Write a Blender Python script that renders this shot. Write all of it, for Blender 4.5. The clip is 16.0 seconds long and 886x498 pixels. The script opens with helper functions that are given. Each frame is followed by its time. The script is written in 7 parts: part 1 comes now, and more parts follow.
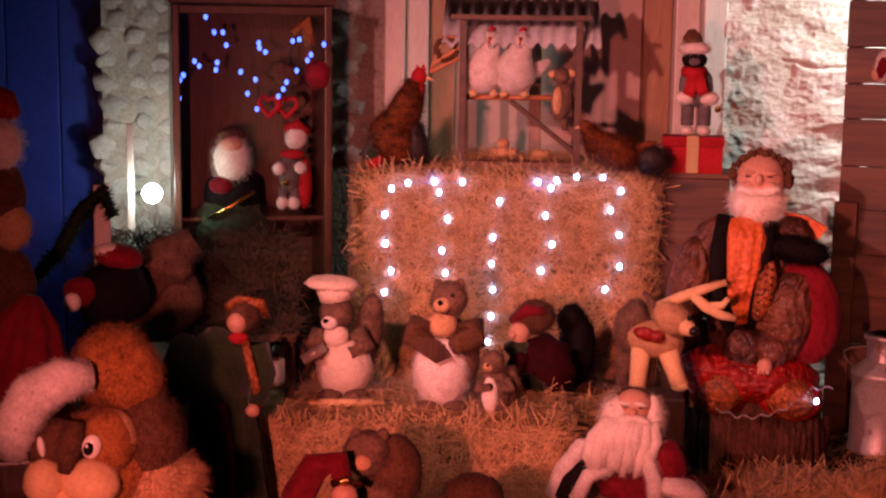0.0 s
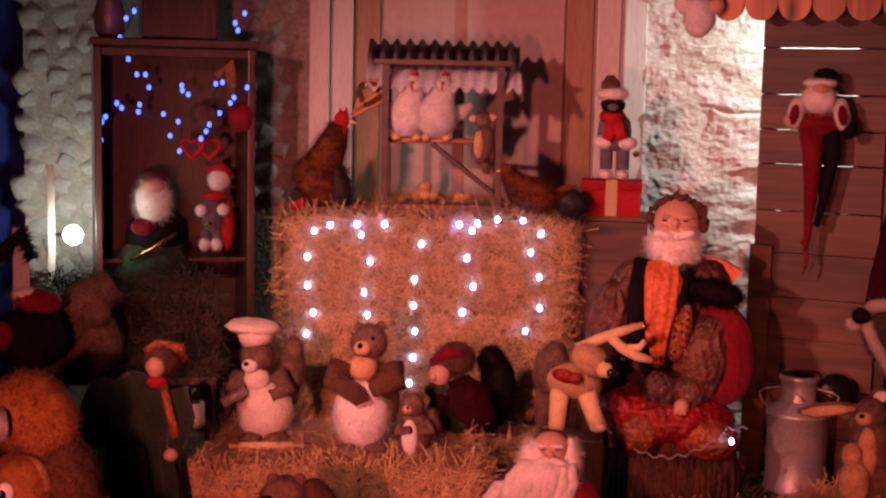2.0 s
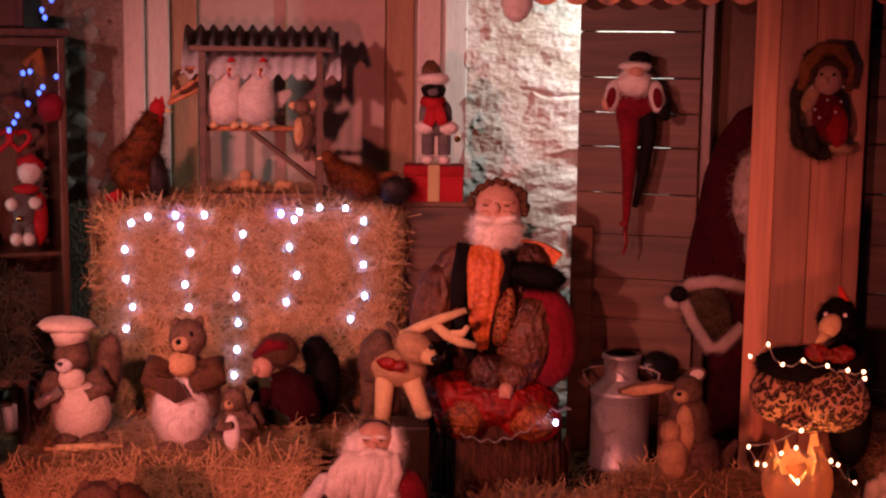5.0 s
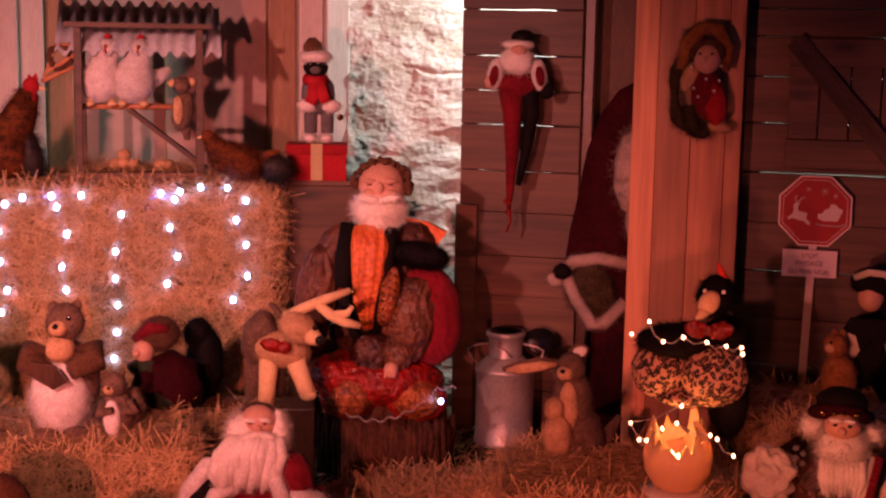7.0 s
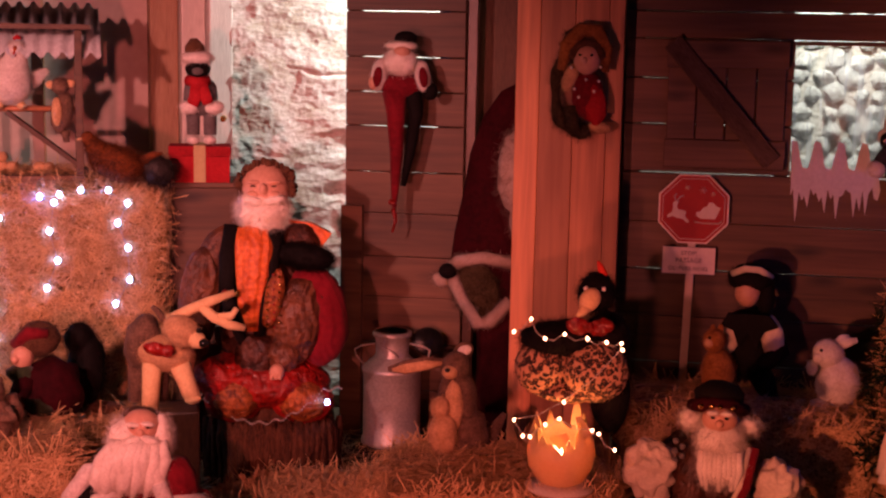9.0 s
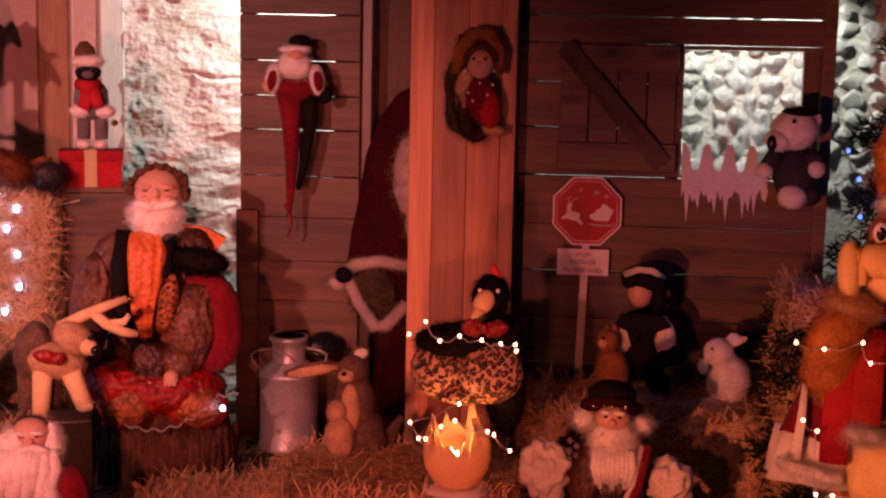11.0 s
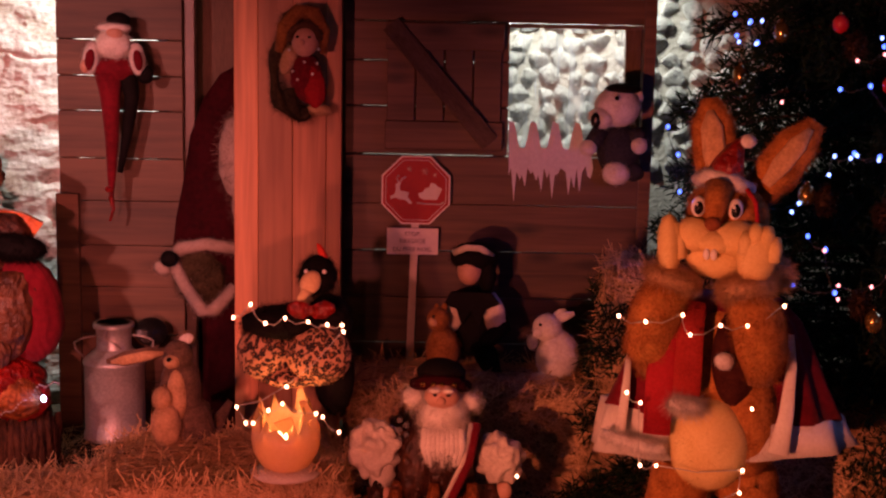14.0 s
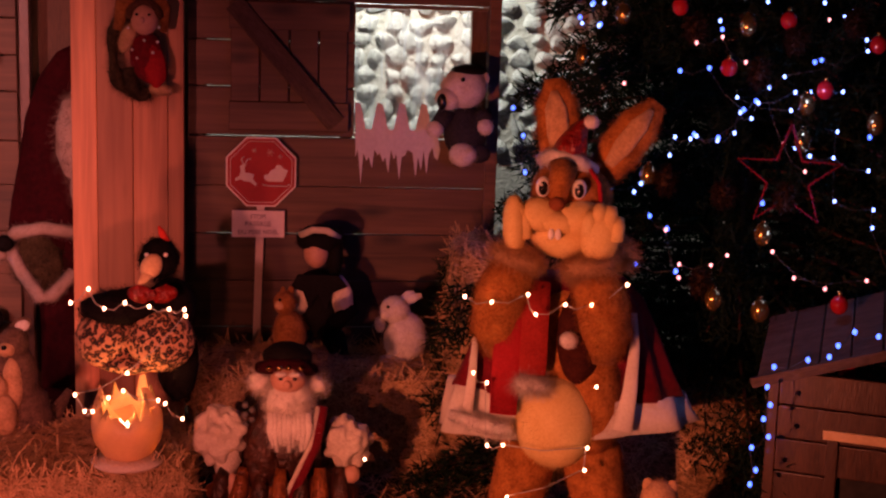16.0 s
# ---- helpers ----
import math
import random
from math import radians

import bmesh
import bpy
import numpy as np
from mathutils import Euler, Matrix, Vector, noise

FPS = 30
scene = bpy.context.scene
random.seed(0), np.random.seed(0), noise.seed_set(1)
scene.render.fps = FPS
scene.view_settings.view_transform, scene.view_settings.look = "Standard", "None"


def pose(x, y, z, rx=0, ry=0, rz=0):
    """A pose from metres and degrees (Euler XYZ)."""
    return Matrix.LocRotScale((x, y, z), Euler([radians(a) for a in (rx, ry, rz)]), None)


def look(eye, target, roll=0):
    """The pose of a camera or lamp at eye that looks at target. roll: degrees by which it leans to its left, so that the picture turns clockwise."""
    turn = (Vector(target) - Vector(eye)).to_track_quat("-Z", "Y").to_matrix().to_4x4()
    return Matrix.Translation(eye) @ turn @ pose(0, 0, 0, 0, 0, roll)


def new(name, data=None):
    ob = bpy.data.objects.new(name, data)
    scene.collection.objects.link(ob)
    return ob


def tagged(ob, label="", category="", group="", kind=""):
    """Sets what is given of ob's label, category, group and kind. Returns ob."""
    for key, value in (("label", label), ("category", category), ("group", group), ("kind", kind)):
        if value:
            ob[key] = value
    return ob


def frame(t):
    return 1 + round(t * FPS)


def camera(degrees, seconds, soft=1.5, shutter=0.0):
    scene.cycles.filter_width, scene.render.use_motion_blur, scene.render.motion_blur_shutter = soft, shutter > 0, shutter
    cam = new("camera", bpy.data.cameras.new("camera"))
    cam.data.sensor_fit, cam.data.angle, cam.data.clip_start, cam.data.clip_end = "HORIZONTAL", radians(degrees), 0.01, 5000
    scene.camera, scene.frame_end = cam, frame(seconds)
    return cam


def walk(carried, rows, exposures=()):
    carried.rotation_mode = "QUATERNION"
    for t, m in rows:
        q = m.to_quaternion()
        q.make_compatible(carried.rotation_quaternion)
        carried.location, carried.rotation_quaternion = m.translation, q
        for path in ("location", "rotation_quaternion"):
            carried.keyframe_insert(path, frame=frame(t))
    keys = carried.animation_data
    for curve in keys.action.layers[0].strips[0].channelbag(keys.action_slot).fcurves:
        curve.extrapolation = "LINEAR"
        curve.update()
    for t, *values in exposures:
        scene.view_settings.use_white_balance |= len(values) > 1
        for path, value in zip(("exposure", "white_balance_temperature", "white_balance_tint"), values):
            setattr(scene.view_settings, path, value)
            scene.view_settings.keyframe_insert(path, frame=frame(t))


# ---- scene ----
cam = camera(35.80, 16.0, soft=2.3)
ROWS = [
    (0, 0.0000, 0.0000, 1.2600, 0.000, -8.291, -0.770),
    (0.5, 0.0081, -0.0048, 1.2694, -0.504, -7.683, -0.863),
    (1, 0.0153, -0.0112, 1.2759, -1.168, -7.082, -1.018),
    (1.5, 0.0216, -0.0224, 1.2811, -1.700, -6.903, -0.979),
    (2, 0.0300, -0.0313, 1.2885, -2.795, -6.809, -1.235),
    (2.5, 0.0435, -0.0317, 1.2967, -3.830, -6.530, -1.387),
    (3, 0.0587, -0.0272, 1.3026, -5.068, -6.709, -1.379),
    (3.5, 0.0709, -0.0226, 1.3066, -6.628, -6.976, -1.189),
    (4, 0.0795, -0.0209, 1.3090, -7.531, -7.022, -0.961),
    (6.5, 0.0922, 0.0146, 1.3401, -13.168, -8.845, -0.920),
    (7, 0.0958, 0.0105, 1.3357, -14.316, -8.733, -0.988),
    (7.5, 0.0980, 0.0041, 1.3332, -15.604, -8.567, -0.868),
    (8, 0.1017, -0.0052, 1.3297, -16.888, -8.526, -0.841),
    (8.5, 0.1080, -0.0111, 1.3284, -18.114, -8.463, -0.842),
    (9, 0.1154, -0.0102, 1.3330, -18.815, -8.562, -1.062),
    (11.5, 0.1369, -0.0262, 1.3283, -24.229, -8.203, -1.062),
    (12, 0.1432, -0.0272, 1.3250, -25.390, -8.234, -0.960),
    (12.5, 0.1521, -0.0241, 1.3185, -26.039, -8.441, -0.937),
    (13, 0.1665, -0.0178, 1.3101, -27.321, -8.607, -0.989),
    (13.5, 0.1757, -0.0144, 1.3139, -28.501, -8.786, -1.059),
    (14, 0.1807, -0.0149, 1.3218, -29.597, -8.922, -1.122),
    (14.5, 0.1861, -0.0123, 1.3275, -31.188, -9.253, -1.618),
    (15, 0.1911, -0.0059, 1.3297, -32.512, -9.328, -1.459),
    (15.5, 0.1997, -0.0003, 1.3235, -34.288, -9.486, -1.487),
    (16, 0.2079, -0.0002, 1.3104, -35.763, -9.423, -1.691),
]
walk(cam, [(t, pose(x, y, z, 90 + pitch, roll, yaw)) for t, x, y, z, yaw, pitch, roll in ROWS], exposures=((0.0, 0.28), (2.0, 0.12), (4.0, -0.12), (6.5, 0.22), (9.0, 0.32), (11.5, 0.40), (16.0, 0.40)))

# ---- world, lamps ----
world = bpy.data.worlds.new("night")
world.use_nodes = True
world.node_tree.nodes["Background"].inputs[0].default_value = (0.10, 0.12, 0.25, 1)
world.node_tree.nodes["Background"].inputs[1].default_value = 0.06
scene.world = world


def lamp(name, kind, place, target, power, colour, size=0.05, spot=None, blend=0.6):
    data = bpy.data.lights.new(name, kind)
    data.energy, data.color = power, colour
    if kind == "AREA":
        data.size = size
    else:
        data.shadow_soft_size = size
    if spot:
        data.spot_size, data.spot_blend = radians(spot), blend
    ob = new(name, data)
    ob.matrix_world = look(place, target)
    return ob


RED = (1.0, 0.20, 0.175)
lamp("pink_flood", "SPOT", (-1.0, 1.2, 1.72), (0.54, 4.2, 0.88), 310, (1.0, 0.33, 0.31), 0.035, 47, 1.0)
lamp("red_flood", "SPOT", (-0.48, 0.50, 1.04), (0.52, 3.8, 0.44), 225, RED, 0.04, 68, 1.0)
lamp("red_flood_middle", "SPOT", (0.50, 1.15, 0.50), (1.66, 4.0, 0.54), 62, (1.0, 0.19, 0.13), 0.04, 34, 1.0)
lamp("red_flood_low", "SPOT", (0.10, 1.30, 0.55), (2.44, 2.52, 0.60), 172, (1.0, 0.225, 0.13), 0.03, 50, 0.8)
lamp("round_bulb_light", "POINT", (-0.852, 4.022, 0.83), (-0.6, 4.2, 0.8), 1.5, (1.0, 0.97, 0.86), 0.03)
lamp("white_spot_left", "SPOT", (-0.915, 4.42, 0.82), (-1.05, 4.8, 1.15), 5.5, (1.0, 1.0, 0.93), 0.03, 160, 0.5)

# ---- materials ----


def nodes_of(name):
    m = bpy.data.materials.new(name)
    m.use_nodes = True
    t = m.node_tree
    return m, t, t.nodes["Principled BSDF"]


def mat(name, a, b=None, scale=12.0, fine=90.0, rough=0.7, metal=0.0, bump=0.3, sheen=0.0, stretch=(1, 1, 1), coat=0.0, detail=0.02, spread=0.25):
    """Two tones by a coarse and a fine noise, with fine relief and a shift per object."""
    m, t, p = nodes_of(name)
    b = b or tuple(c * 0.6 for c in a)
    co = t.nodes.new("ShaderNodeTexCoord")
    mp = t.nodes.new("ShaderNodeMapping")
    mp.inputs["Scale"].default_value = stretch
    info = t.nodes.new("ShaderNodeObjectInfo")
    mul = t.nodes.new("ShaderNodeMath")
    mul.operation, mul.inputs[1].default_value = "MULTIPLY", 37.0
    t.links.new(info.outputs["Random"], mul.inputs[0])
    t.links.new(co.outputs["Object"], mp.inputs["Vector"])
    t.links.new(mul.outputs[0], mp.inputs["Location"])
    n1 = t.nodes.new("ShaderNodeTexNoise")
    n1.inputs["Scale"].default_value, n1.inputs["Detail"].default_value = scale, 5
    n2 = t.nodes.new("ShaderNodeTexNoise")
    n2.inputs["Scale"].default_value, n2.inputs["Detail"].default_value = fine, 3
    for n in (n1, n2):
        t.links.new(mp.outputs[0], n.inputs["Vector"])
    add = t.nodes.new("ShaderNodeMath")
    add.operation = "MULTIPLY_ADD"
    add.inputs[1].default_value, add.inputs[2].default_value = 0.5, 0.0
    t.links.new(n2.outputs["Fac"], add.inputs[0])
    half = t.nodes.new("ShaderNodeMath")
    half.operation, half.inputs[1].default_value = "MULTIPLY_ADD", 0.5
    t.links.new(n1.outputs["Fac"], half.inputs[0])
    t.links.new(add.outputs[0], half.inputs[2])
    ramp = t.nodes.new("ShaderNodeValToRGB")
    ramp.color_ramp.elements[0].position, ramp.color_ramp.elements[1].position = 0.5 - spread / 2, 0.5 + spread / 2
    ramp.color_ramp.elements[0].color, ramp.color_ramp.elements[1].color = (*b, 1), (*a, 1)
    t.links.new(half.outputs[0], ramp.inputs[0])
    hsv = t.nodes.new("ShaderNodeHueSaturation")
    rng = t.nodes.new("ShaderNodeMapRange")
    rng.inputs["To Min"].default_value, rng.inputs["To Max"].default_value = 0.85, 1.15
    t.links.new(info.outputs["Random"], rng.inputs["Value"])
    t.links.new(rng.outputs[0], hsv.inputs["Value"])
    t.links.new(ramp.outputs[0], hsv.inputs["Color"])
    t.links.new(hsv.outputs[0], p.inputs["Base Color"])
    bp = t.nodes.new("ShaderNodeBump")
    bp.inputs["Strength"].default_value, bp.inputs["Distance"].default_value = bump, detail
    t.links.new(half.outputs[0], bp.inputs["Height"])
    t.links.new(bp.outputs[0], p.inputs["Normal"])
    p.inputs["Roughness"].default_value, p.inputs["Metallic"].default_value = rough, metal
    p.inputs["Sheen Weight"].default_value = sheen
    p.inputs["Specular IOR Level"].default_value = 0.5 if rough < 0.7 else 0.12
    p.inputs["Coat Weight"].default_value = coat
    return m


def glow(name, colour, strength):
    m, t, p = nodes_of(name)
    p.inputs["Base Color"].default_value = (*colour, 1)
    p.inputs["Emission Color"].default_value = (*colour, 1)
    p.inputs["Emission Strength"].default_value = strength
    return m


STRANDS = {}


def strand(material):
    """The same fibre as single hairs, thin enough for light to pass."""
    if material not in STRANDS:
        m = material.copy()
        m.name = material.name + "_strands"
        t = m.node_tree
        p = t.nodes["Principled BSDF"]
        thin, mix = t.nodes.new("ShaderNodeBsdfTranslucent"), t.nodes.new("ShaderNodeMixShader")
        mix.inputs[0].default_value = 0.5
        for k in list(p.inputs["Normal"].links):
            t.links.remove(k)
        if p.inputs["Base Color"].links:
            t.links.new(p.inputs["Base Color"].links[0].from_socket, thin.inputs[0])
        t.links.new(p.outputs[0], mix.inputs[1])
        t.links.new(thin.outputs[0], mix.inputs[2])
        t.links.new(mix.outputs[0], t.nodes["Material Output"].inputs[0])
        STRANDS[material] = m
    return STRANDS[material]


def leopard():
    m, t, p = nodes_of("leopard_plush")
    co = t.nodes.new("ShaderNodeTexCoord")
    no = t.nodes.new("ShaderNodeTexNoise")
    no.inputs["Scale"].default_value = 40
    mix = t.nodes.new("ShaderNodeMixRGB")
    mix.inputs[0].default_value = 0.03
    t.links.new(co.outputs["Object"], mix.inputs[1])
    t.links.new(no.outputs["Color"], mix.inputs[2])
    t.links.new(co.outputs["Object"], no.inputs["Vector"])
    v = t.nodes.new("ShaderNodeTexVoronoi")
    v.inputs["Scale"].default_value = 72
    t.links.new(mix.outputs[0], v.inputs["Vector"])
    r = t.nodes.new("ShaderNodeValToRGB")
    e = r.color_ramp.elements
    e[0].position, e[0].color = 0.20, (0.30, 0.13, 0.05, 1)
    e[1].position, e[1].color = 0.62, (0.58, 0.34, 0.19, 1)
    for pos, c in ((0.28, (0.02, 0.012, 0.01, 1)), (0.50, (0.02, 0.012, 0.01, 1))):
        k = e.new(pos)
        k.color = c
    t.links.new(v.outputs["Distance"], r.inputs[0])
    t.links.new(r.outputs[0], p.inputs["Base Color"])
    p.inputs["Roughness"].default_value = 0.85
    return m


def wood(name, a, b, axis):
    """Sawn softwood: grain along one axis, long streaks, scattered knots, each board of its own tone."""
    m, t, p = nodes_of(name)

    def node(kind, **ins):
        n = t.nodes.new(kind)
        for k, v in ins.items():
            n.inputs[k.replace("_", " ")].default_value = v
        return n

    def link(n, out, to, into):
        t.links.new(n.outputs[out], to.inputs[into])

    co, info = node("ShaderNodeTexCoord"), node("ShaderNodeObjectInfo")
    mul = node("ShaderNodeVectorMath")
    mul.operation, mul.inputs[1].default_value = "MULTIPLY", (31.0, 17.0, 23.0)
    link(info, "Random", mul, 0)
    add = node("ShaderNodeVectorMath")
    link(co, "Object", add, 0)
    link(mul, 0, add, 1)

    def stretched(along, across):
        mp = node("ShaderNodeMapping")
        mp.inputs["Scale"].default_value = [along if i == axis else across for i in range(3)]
        link(add, 0, mp, "Vector")
        return mp

    grain = node("ShaderNodeTexNoise", Scale=1.0, Detail=5.0, Distortion=0.6)
    link(stretched(2.2, 46.0), 0, grain, "Vector")
    streak = node("ShaderNodeTexNoise", Scale=1.0, Detail=3.0)
    link(stretched(1.6, 11.0), 0, streak, "Vector")
    knots = node("ShaderNodeTexVoronoi", Scale=1.0)
    link(stretched(3.2, 9.0), 0, knots, "Vector")
    ring = node("ShaderNodeMapRange", From_Min=0.05, From_Max=0.24, To_Min=0.22, To_Max=1.0)
    link(knots, "Distance", ring, "Value")
    mix = node("ShaderNodeMath")
    mix.operation = "MULTIPLY_ADD"
    mix.inputs[1].default_value = 0.45
    link(grain, "Fac", mix, 0)
    half = node("ShaderNodeMath")
    half.operation, half.inputs[1].default_value = "MULTIPLY", 0.55
    link(streak, "Fac", half, 0)
    link(half, 0, mix, 2)
    ramp = node("ShaderNodeValToRGB")
    e = ramp.color_ramp.elements
    e[0].position, e[1].position = 0.36, 0.62
    e[0].color, e[1].color = (*b, 1), (*a, 1)
    link(mix, 0, ramp, 0)
    tone = node("ShaderNodeMapRange", To_Min=0.68, To_Max=1.30)
    link(info, "Random", tone, "Value")
    both = node("ShaderNodeMath")
    both.operation = "MULTIPLY"
    link(tone, 0, both, 0)
    link(ring, 0, both, 1)
    hsv = node("ShaderNodeHueSaturation")
    link(both, 0, hsv, "Value")
    link(ramp, 0, hsv, "Color")
    link(hsv, 0, p, "Base Color")
    bp = node("ShaderNodeBump", Strength=0.35, Distance=0.004)
    link(mix, 0, bp, "Height")
    link(bp, 0, p, "Normal")
    p.inputs["Roughness"].default_value = 0.55
    return m


M_STRAW = mat("straw", (0.78, 0.54, 0.27), (0.42, 0.26, 0.11), 30, 160, 0.6, bump=0.3)
M_STRAW_CORE = mat("pressed_straw", (0.56, 0.36, 0.16), (0.17, 0.10, 0.04), 40, 150, 0.85, bump=1.0, stretch=(0.5, 2.0, 2.5))
M_EARTH = mat("dark_earth", (0.10, 0.075, 0.05), (0.035, 0.026, 0.02), 6, 60, 0.95, bump=0.6)
M_PLANK = wood("raw_plank", (0.150, 0.080, 0.043), (0.058, 0.030, 0.016), 0)
M_DOORWOOD = wood("door_board_wood", (0.62, 0.28, 0.13), (0.34, 0.135, 0.060), 2)
M_DARKWOOD = mat("stained_wood", (0.085, 0.038, 0.02), (0.035, 0.015, 0.009), 6, 50, 0.35, bump=0.12, stretch=(6, 6, 0.8), coat=0.3)
M_CABBACK = mat("cabinet_back_board", (0.13, 0.070, 0.038), (0.075, 0.038, 0.020), 4, 40, 0.6, stretch=(5, 5, 0.7))
M_GREYWOOD = mat("weathered_wood", (0.15, 0.105, 0.075), (0.075, 0.052, 0.038), 6, 50, 0.8, stretch=(1, 5, 5))
M_STONE = mat("field_stone", (0.54, 0.53, 0.48), (0.32, 0.31, 0.27), 7, 60, 0.6, bump=0.7)
M_MORTAR = mat("lime_mortar", (0.42, 0.39, 0.33), (0.26, 0.24, 0.20), 9, 70, 0.95, bump=0.8)
M_WHITESTONE = mat("limewashed_stone", (0.64, 0.63, 0.60), (0.38, 0.33, 0.26), 7, 55, 0.9, bump=0.45, detail=0.008, stretch=(1, 1, 1.8), spread=0.30)
M_PANEL = mat("painted_panel", (0.52, 0.40, 0.35), (0.46, 0.34, 0.29), 3, 30, 0.6, bump=0.08)
M_FRAME = mat("white_frame_paint", (0.66, 0.64, 0.58), (0.52, 0.50, 0.45), 4, 60, 0.45, bump=0.1, stretch=(3, 3, 0.5))
M_MOULD = mat("varnished_moulding", (0.40, 0.24, 0.13), (0.28, 0.15, 0.08), 5, 50, 0.5, stretch=(5, 5, 0.5))
M_NAVY = mat("navy_paint", (0.015, 0.03, 0.26), (0.008, 0.018, 0.18), 3, 40, 0.6, bump=0.1)
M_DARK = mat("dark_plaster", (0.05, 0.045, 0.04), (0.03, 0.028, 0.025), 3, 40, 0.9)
M_TIN = mat("galvanised_tin", (0.52, 0.48, 0.44), (0.34, 0.31, 0.28), 10, 120, 0.42, metal=0.4, bump=0.15)
M_IRONROOF = mat("corrugated_sheet", (0.62, 0.68, 0.70), (0.42, 0.46, 0.48), 12, 90, 0.55)
M_WHITEPLUSH = mat("white_plush", (0.80, 0.77, 0.72), (0.576, 0.527, 0.492), 34, 150, 0.95, sheen=0.05, bump=0.6, detail=0.003)
M_WOOL = mat("white_beard_wool", (0.92, 0.88, 0.80), (0.74, 0.68, 0.60), 34, 150, 0.95, sheen=0.05, bump=0.6, detail=0.003)
M_BROWNPLUSH = mat("brown_plush", (0.36, 0.15, 0.045), (0.18, 0.068, 0.020), 34, 150, 0.95, sheen=0.05, bump=0.6, detail=0.003)
M_DARKPLUSH = mat("dark_brown_plush", (0.13, 0.065, 0.035), (0.065, 0.031, 0.017), 34, 150, 0.95, sheen=0.05, bump=0.6, detail=0.003)
M_GREYPLUSH = mat("grey_brown_plush", (0.20, 0.125, 0.085), (0.085, 0.052, 0.036), 34, 150, 0.95, sheen=0.05, bump=0.6, detail=0.003)
M_TAN = mat("tan_plush", (0.64, 0.41, 0.22), (0.40, 0.245, 0.125), 34, 150, 0.95, sheen=0.05, bump=0.6, detail=0.003)
M_CREAM = mat("cream_plush", (0.82, 0.60, 0.32), (0.68, 0.47, 0.24), 34, 150, 0.95, sheen=0.05, bump=0.4, detail=0.003)
M_BLACKPLUSH = mat("black_plush", (0.010, 0.008, 0.008), (0.004, 0.003, 0.003), 20, 140, 0.8, detail=0.003)
M_REDVELVET = mat("dark_red_velvet", (0.20, 0.010, 0.020), (0.11, 0.005, 0.011), 8, 60, 0.8, sheen=0.05, bump=0.2)
M_RED = mat("red_cloth", (0.42, 0.02, 0.028), (0.28, 0.012, 0.018), 12, 140, 0.75, bump=0.2)
M_REDSATIN = mat("red_satin", (0.34, 0.014, 0.010), (0.11, 0.005, 0.004), 16, 55, 0.3, bump=1.0, detail=0.03)
M_ORANGE = mat("orange_satin", (0.74, 0.19, 0.04), (0.42, 0.075, 0.016), 16, 80, 0.42, bump=0.7)
M_BROCADE = mat("gold_brown_brocade", (0.42, 0.13, 0.030), (0.09, 0.022, 0.010), 22, 90, 0.36, metal=0.2, bump=0.9)
M_GREENCLOTH = mat("dark_green_cloth", (0.035, 0.055, 0.025), (0.018, 0.028, 0.014), 12, 120, 0.9, sheen=0.2)
M_SKIN = mat("plain_doll_skin", (0.62, 0.36, 0.25), (0.52, 0.28, 0.19), 10, 80, 0.55, bump=0.05)
M_CLOTHWHITE = mat("cream_cloth", (0.74, 0.66, 0.54), (0.58, 0.50, 0.40), 14, 120, 0.8, bump=0.4)
M_GREYCLOTH = mat("grey_cloth", (0.17, 0.16, 0.16), (0.10, 0.09, 0.09), 14, 160, 0.9)
M_BLACK = mat("black_plastic", (0.012, 0.012, 0.012), (0.006, 0.006, 0.006), 20, 90, 0.25)
M_EYEWHITE = mat("eye_white", (0.85, 0.83, 0.78), (0.80, 0.78, 0.72), 5, 40, 0.2, bump=0)
M_GOLD = mat("gold_metal", (0.70, 0.46, 0.14), (0.48, 0.29, 0.08), 20, 120, 0.25, metal=1.0)
M_FEATHER = mat("russet_feathers", (0.19, 0.055, 0.015), (0.035, 0.013, 0.008), 26, 120, 0.7, stretch=(1, 1, 2))
M_FEATHERDARK = mat("dark_feathers", (0.030, 0.022, 0.02), (0.012, 0.009, 0.009), 26, 120, 0.6)
M_PINE = mat("fir_needles", (0.020, 0.045, 0.022), (0.009, 0.020, 0.011), 10, 60, 0.7)
M_LEOPARD = leopard()
M_RIBBON = mat("dull_gold_ribbon", (0.52, 0.42, 0.18), (0.44, 0.34, 0.13), 8, 80, 0.45, bump=0.05)
M_MOSS = mat("dry_moss", (0.085, 0.075, 0.048), (0.035, 0.032, 0.02), 20, 90, 0.95)
M_NIGHTCLOTH = mat("dark_blue_grey_cloth", (0.045, 0.045, 0.055), (0.022, 0.022, 0.028), 14, 120, 0.9)
M_HORN = mat("bright_red_felt", (0.75, 0.06, 0.04), (0.62, 0.04, 0.03), 12, 120, 0.8)
# white fur darkened in its colour for the shade of the doorway
M_SHADEFUR = mat("greyed_fur_trim", (0.42, 0.34, 0.29), (0.30, 0.24, 0.20), 20, 140, 0.95, detail=0.003)
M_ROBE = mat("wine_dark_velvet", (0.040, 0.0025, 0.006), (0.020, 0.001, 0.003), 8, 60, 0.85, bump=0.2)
M_MUFF = mat("dark_olive_fur", (0.075, 0.055, 0.030), (0.025, 0.018, 0.010), 30, 140, 0.9, detail=0.003)
M_DARKBROCADE = mat("dark_ruffled_brocade", (0.10, 0.032, 0.016), (0.014, 0.005, 0.004), 18, 70, 0.4, metal=0.1, bump=1.0)
M_BARK = mat("ragged_bark", (0.12, 0.050, 0.026), (0.028, 0.012, 0.008), 18, 80, 0.75, bump=0.9, stretch=(3, 3, 0.7))
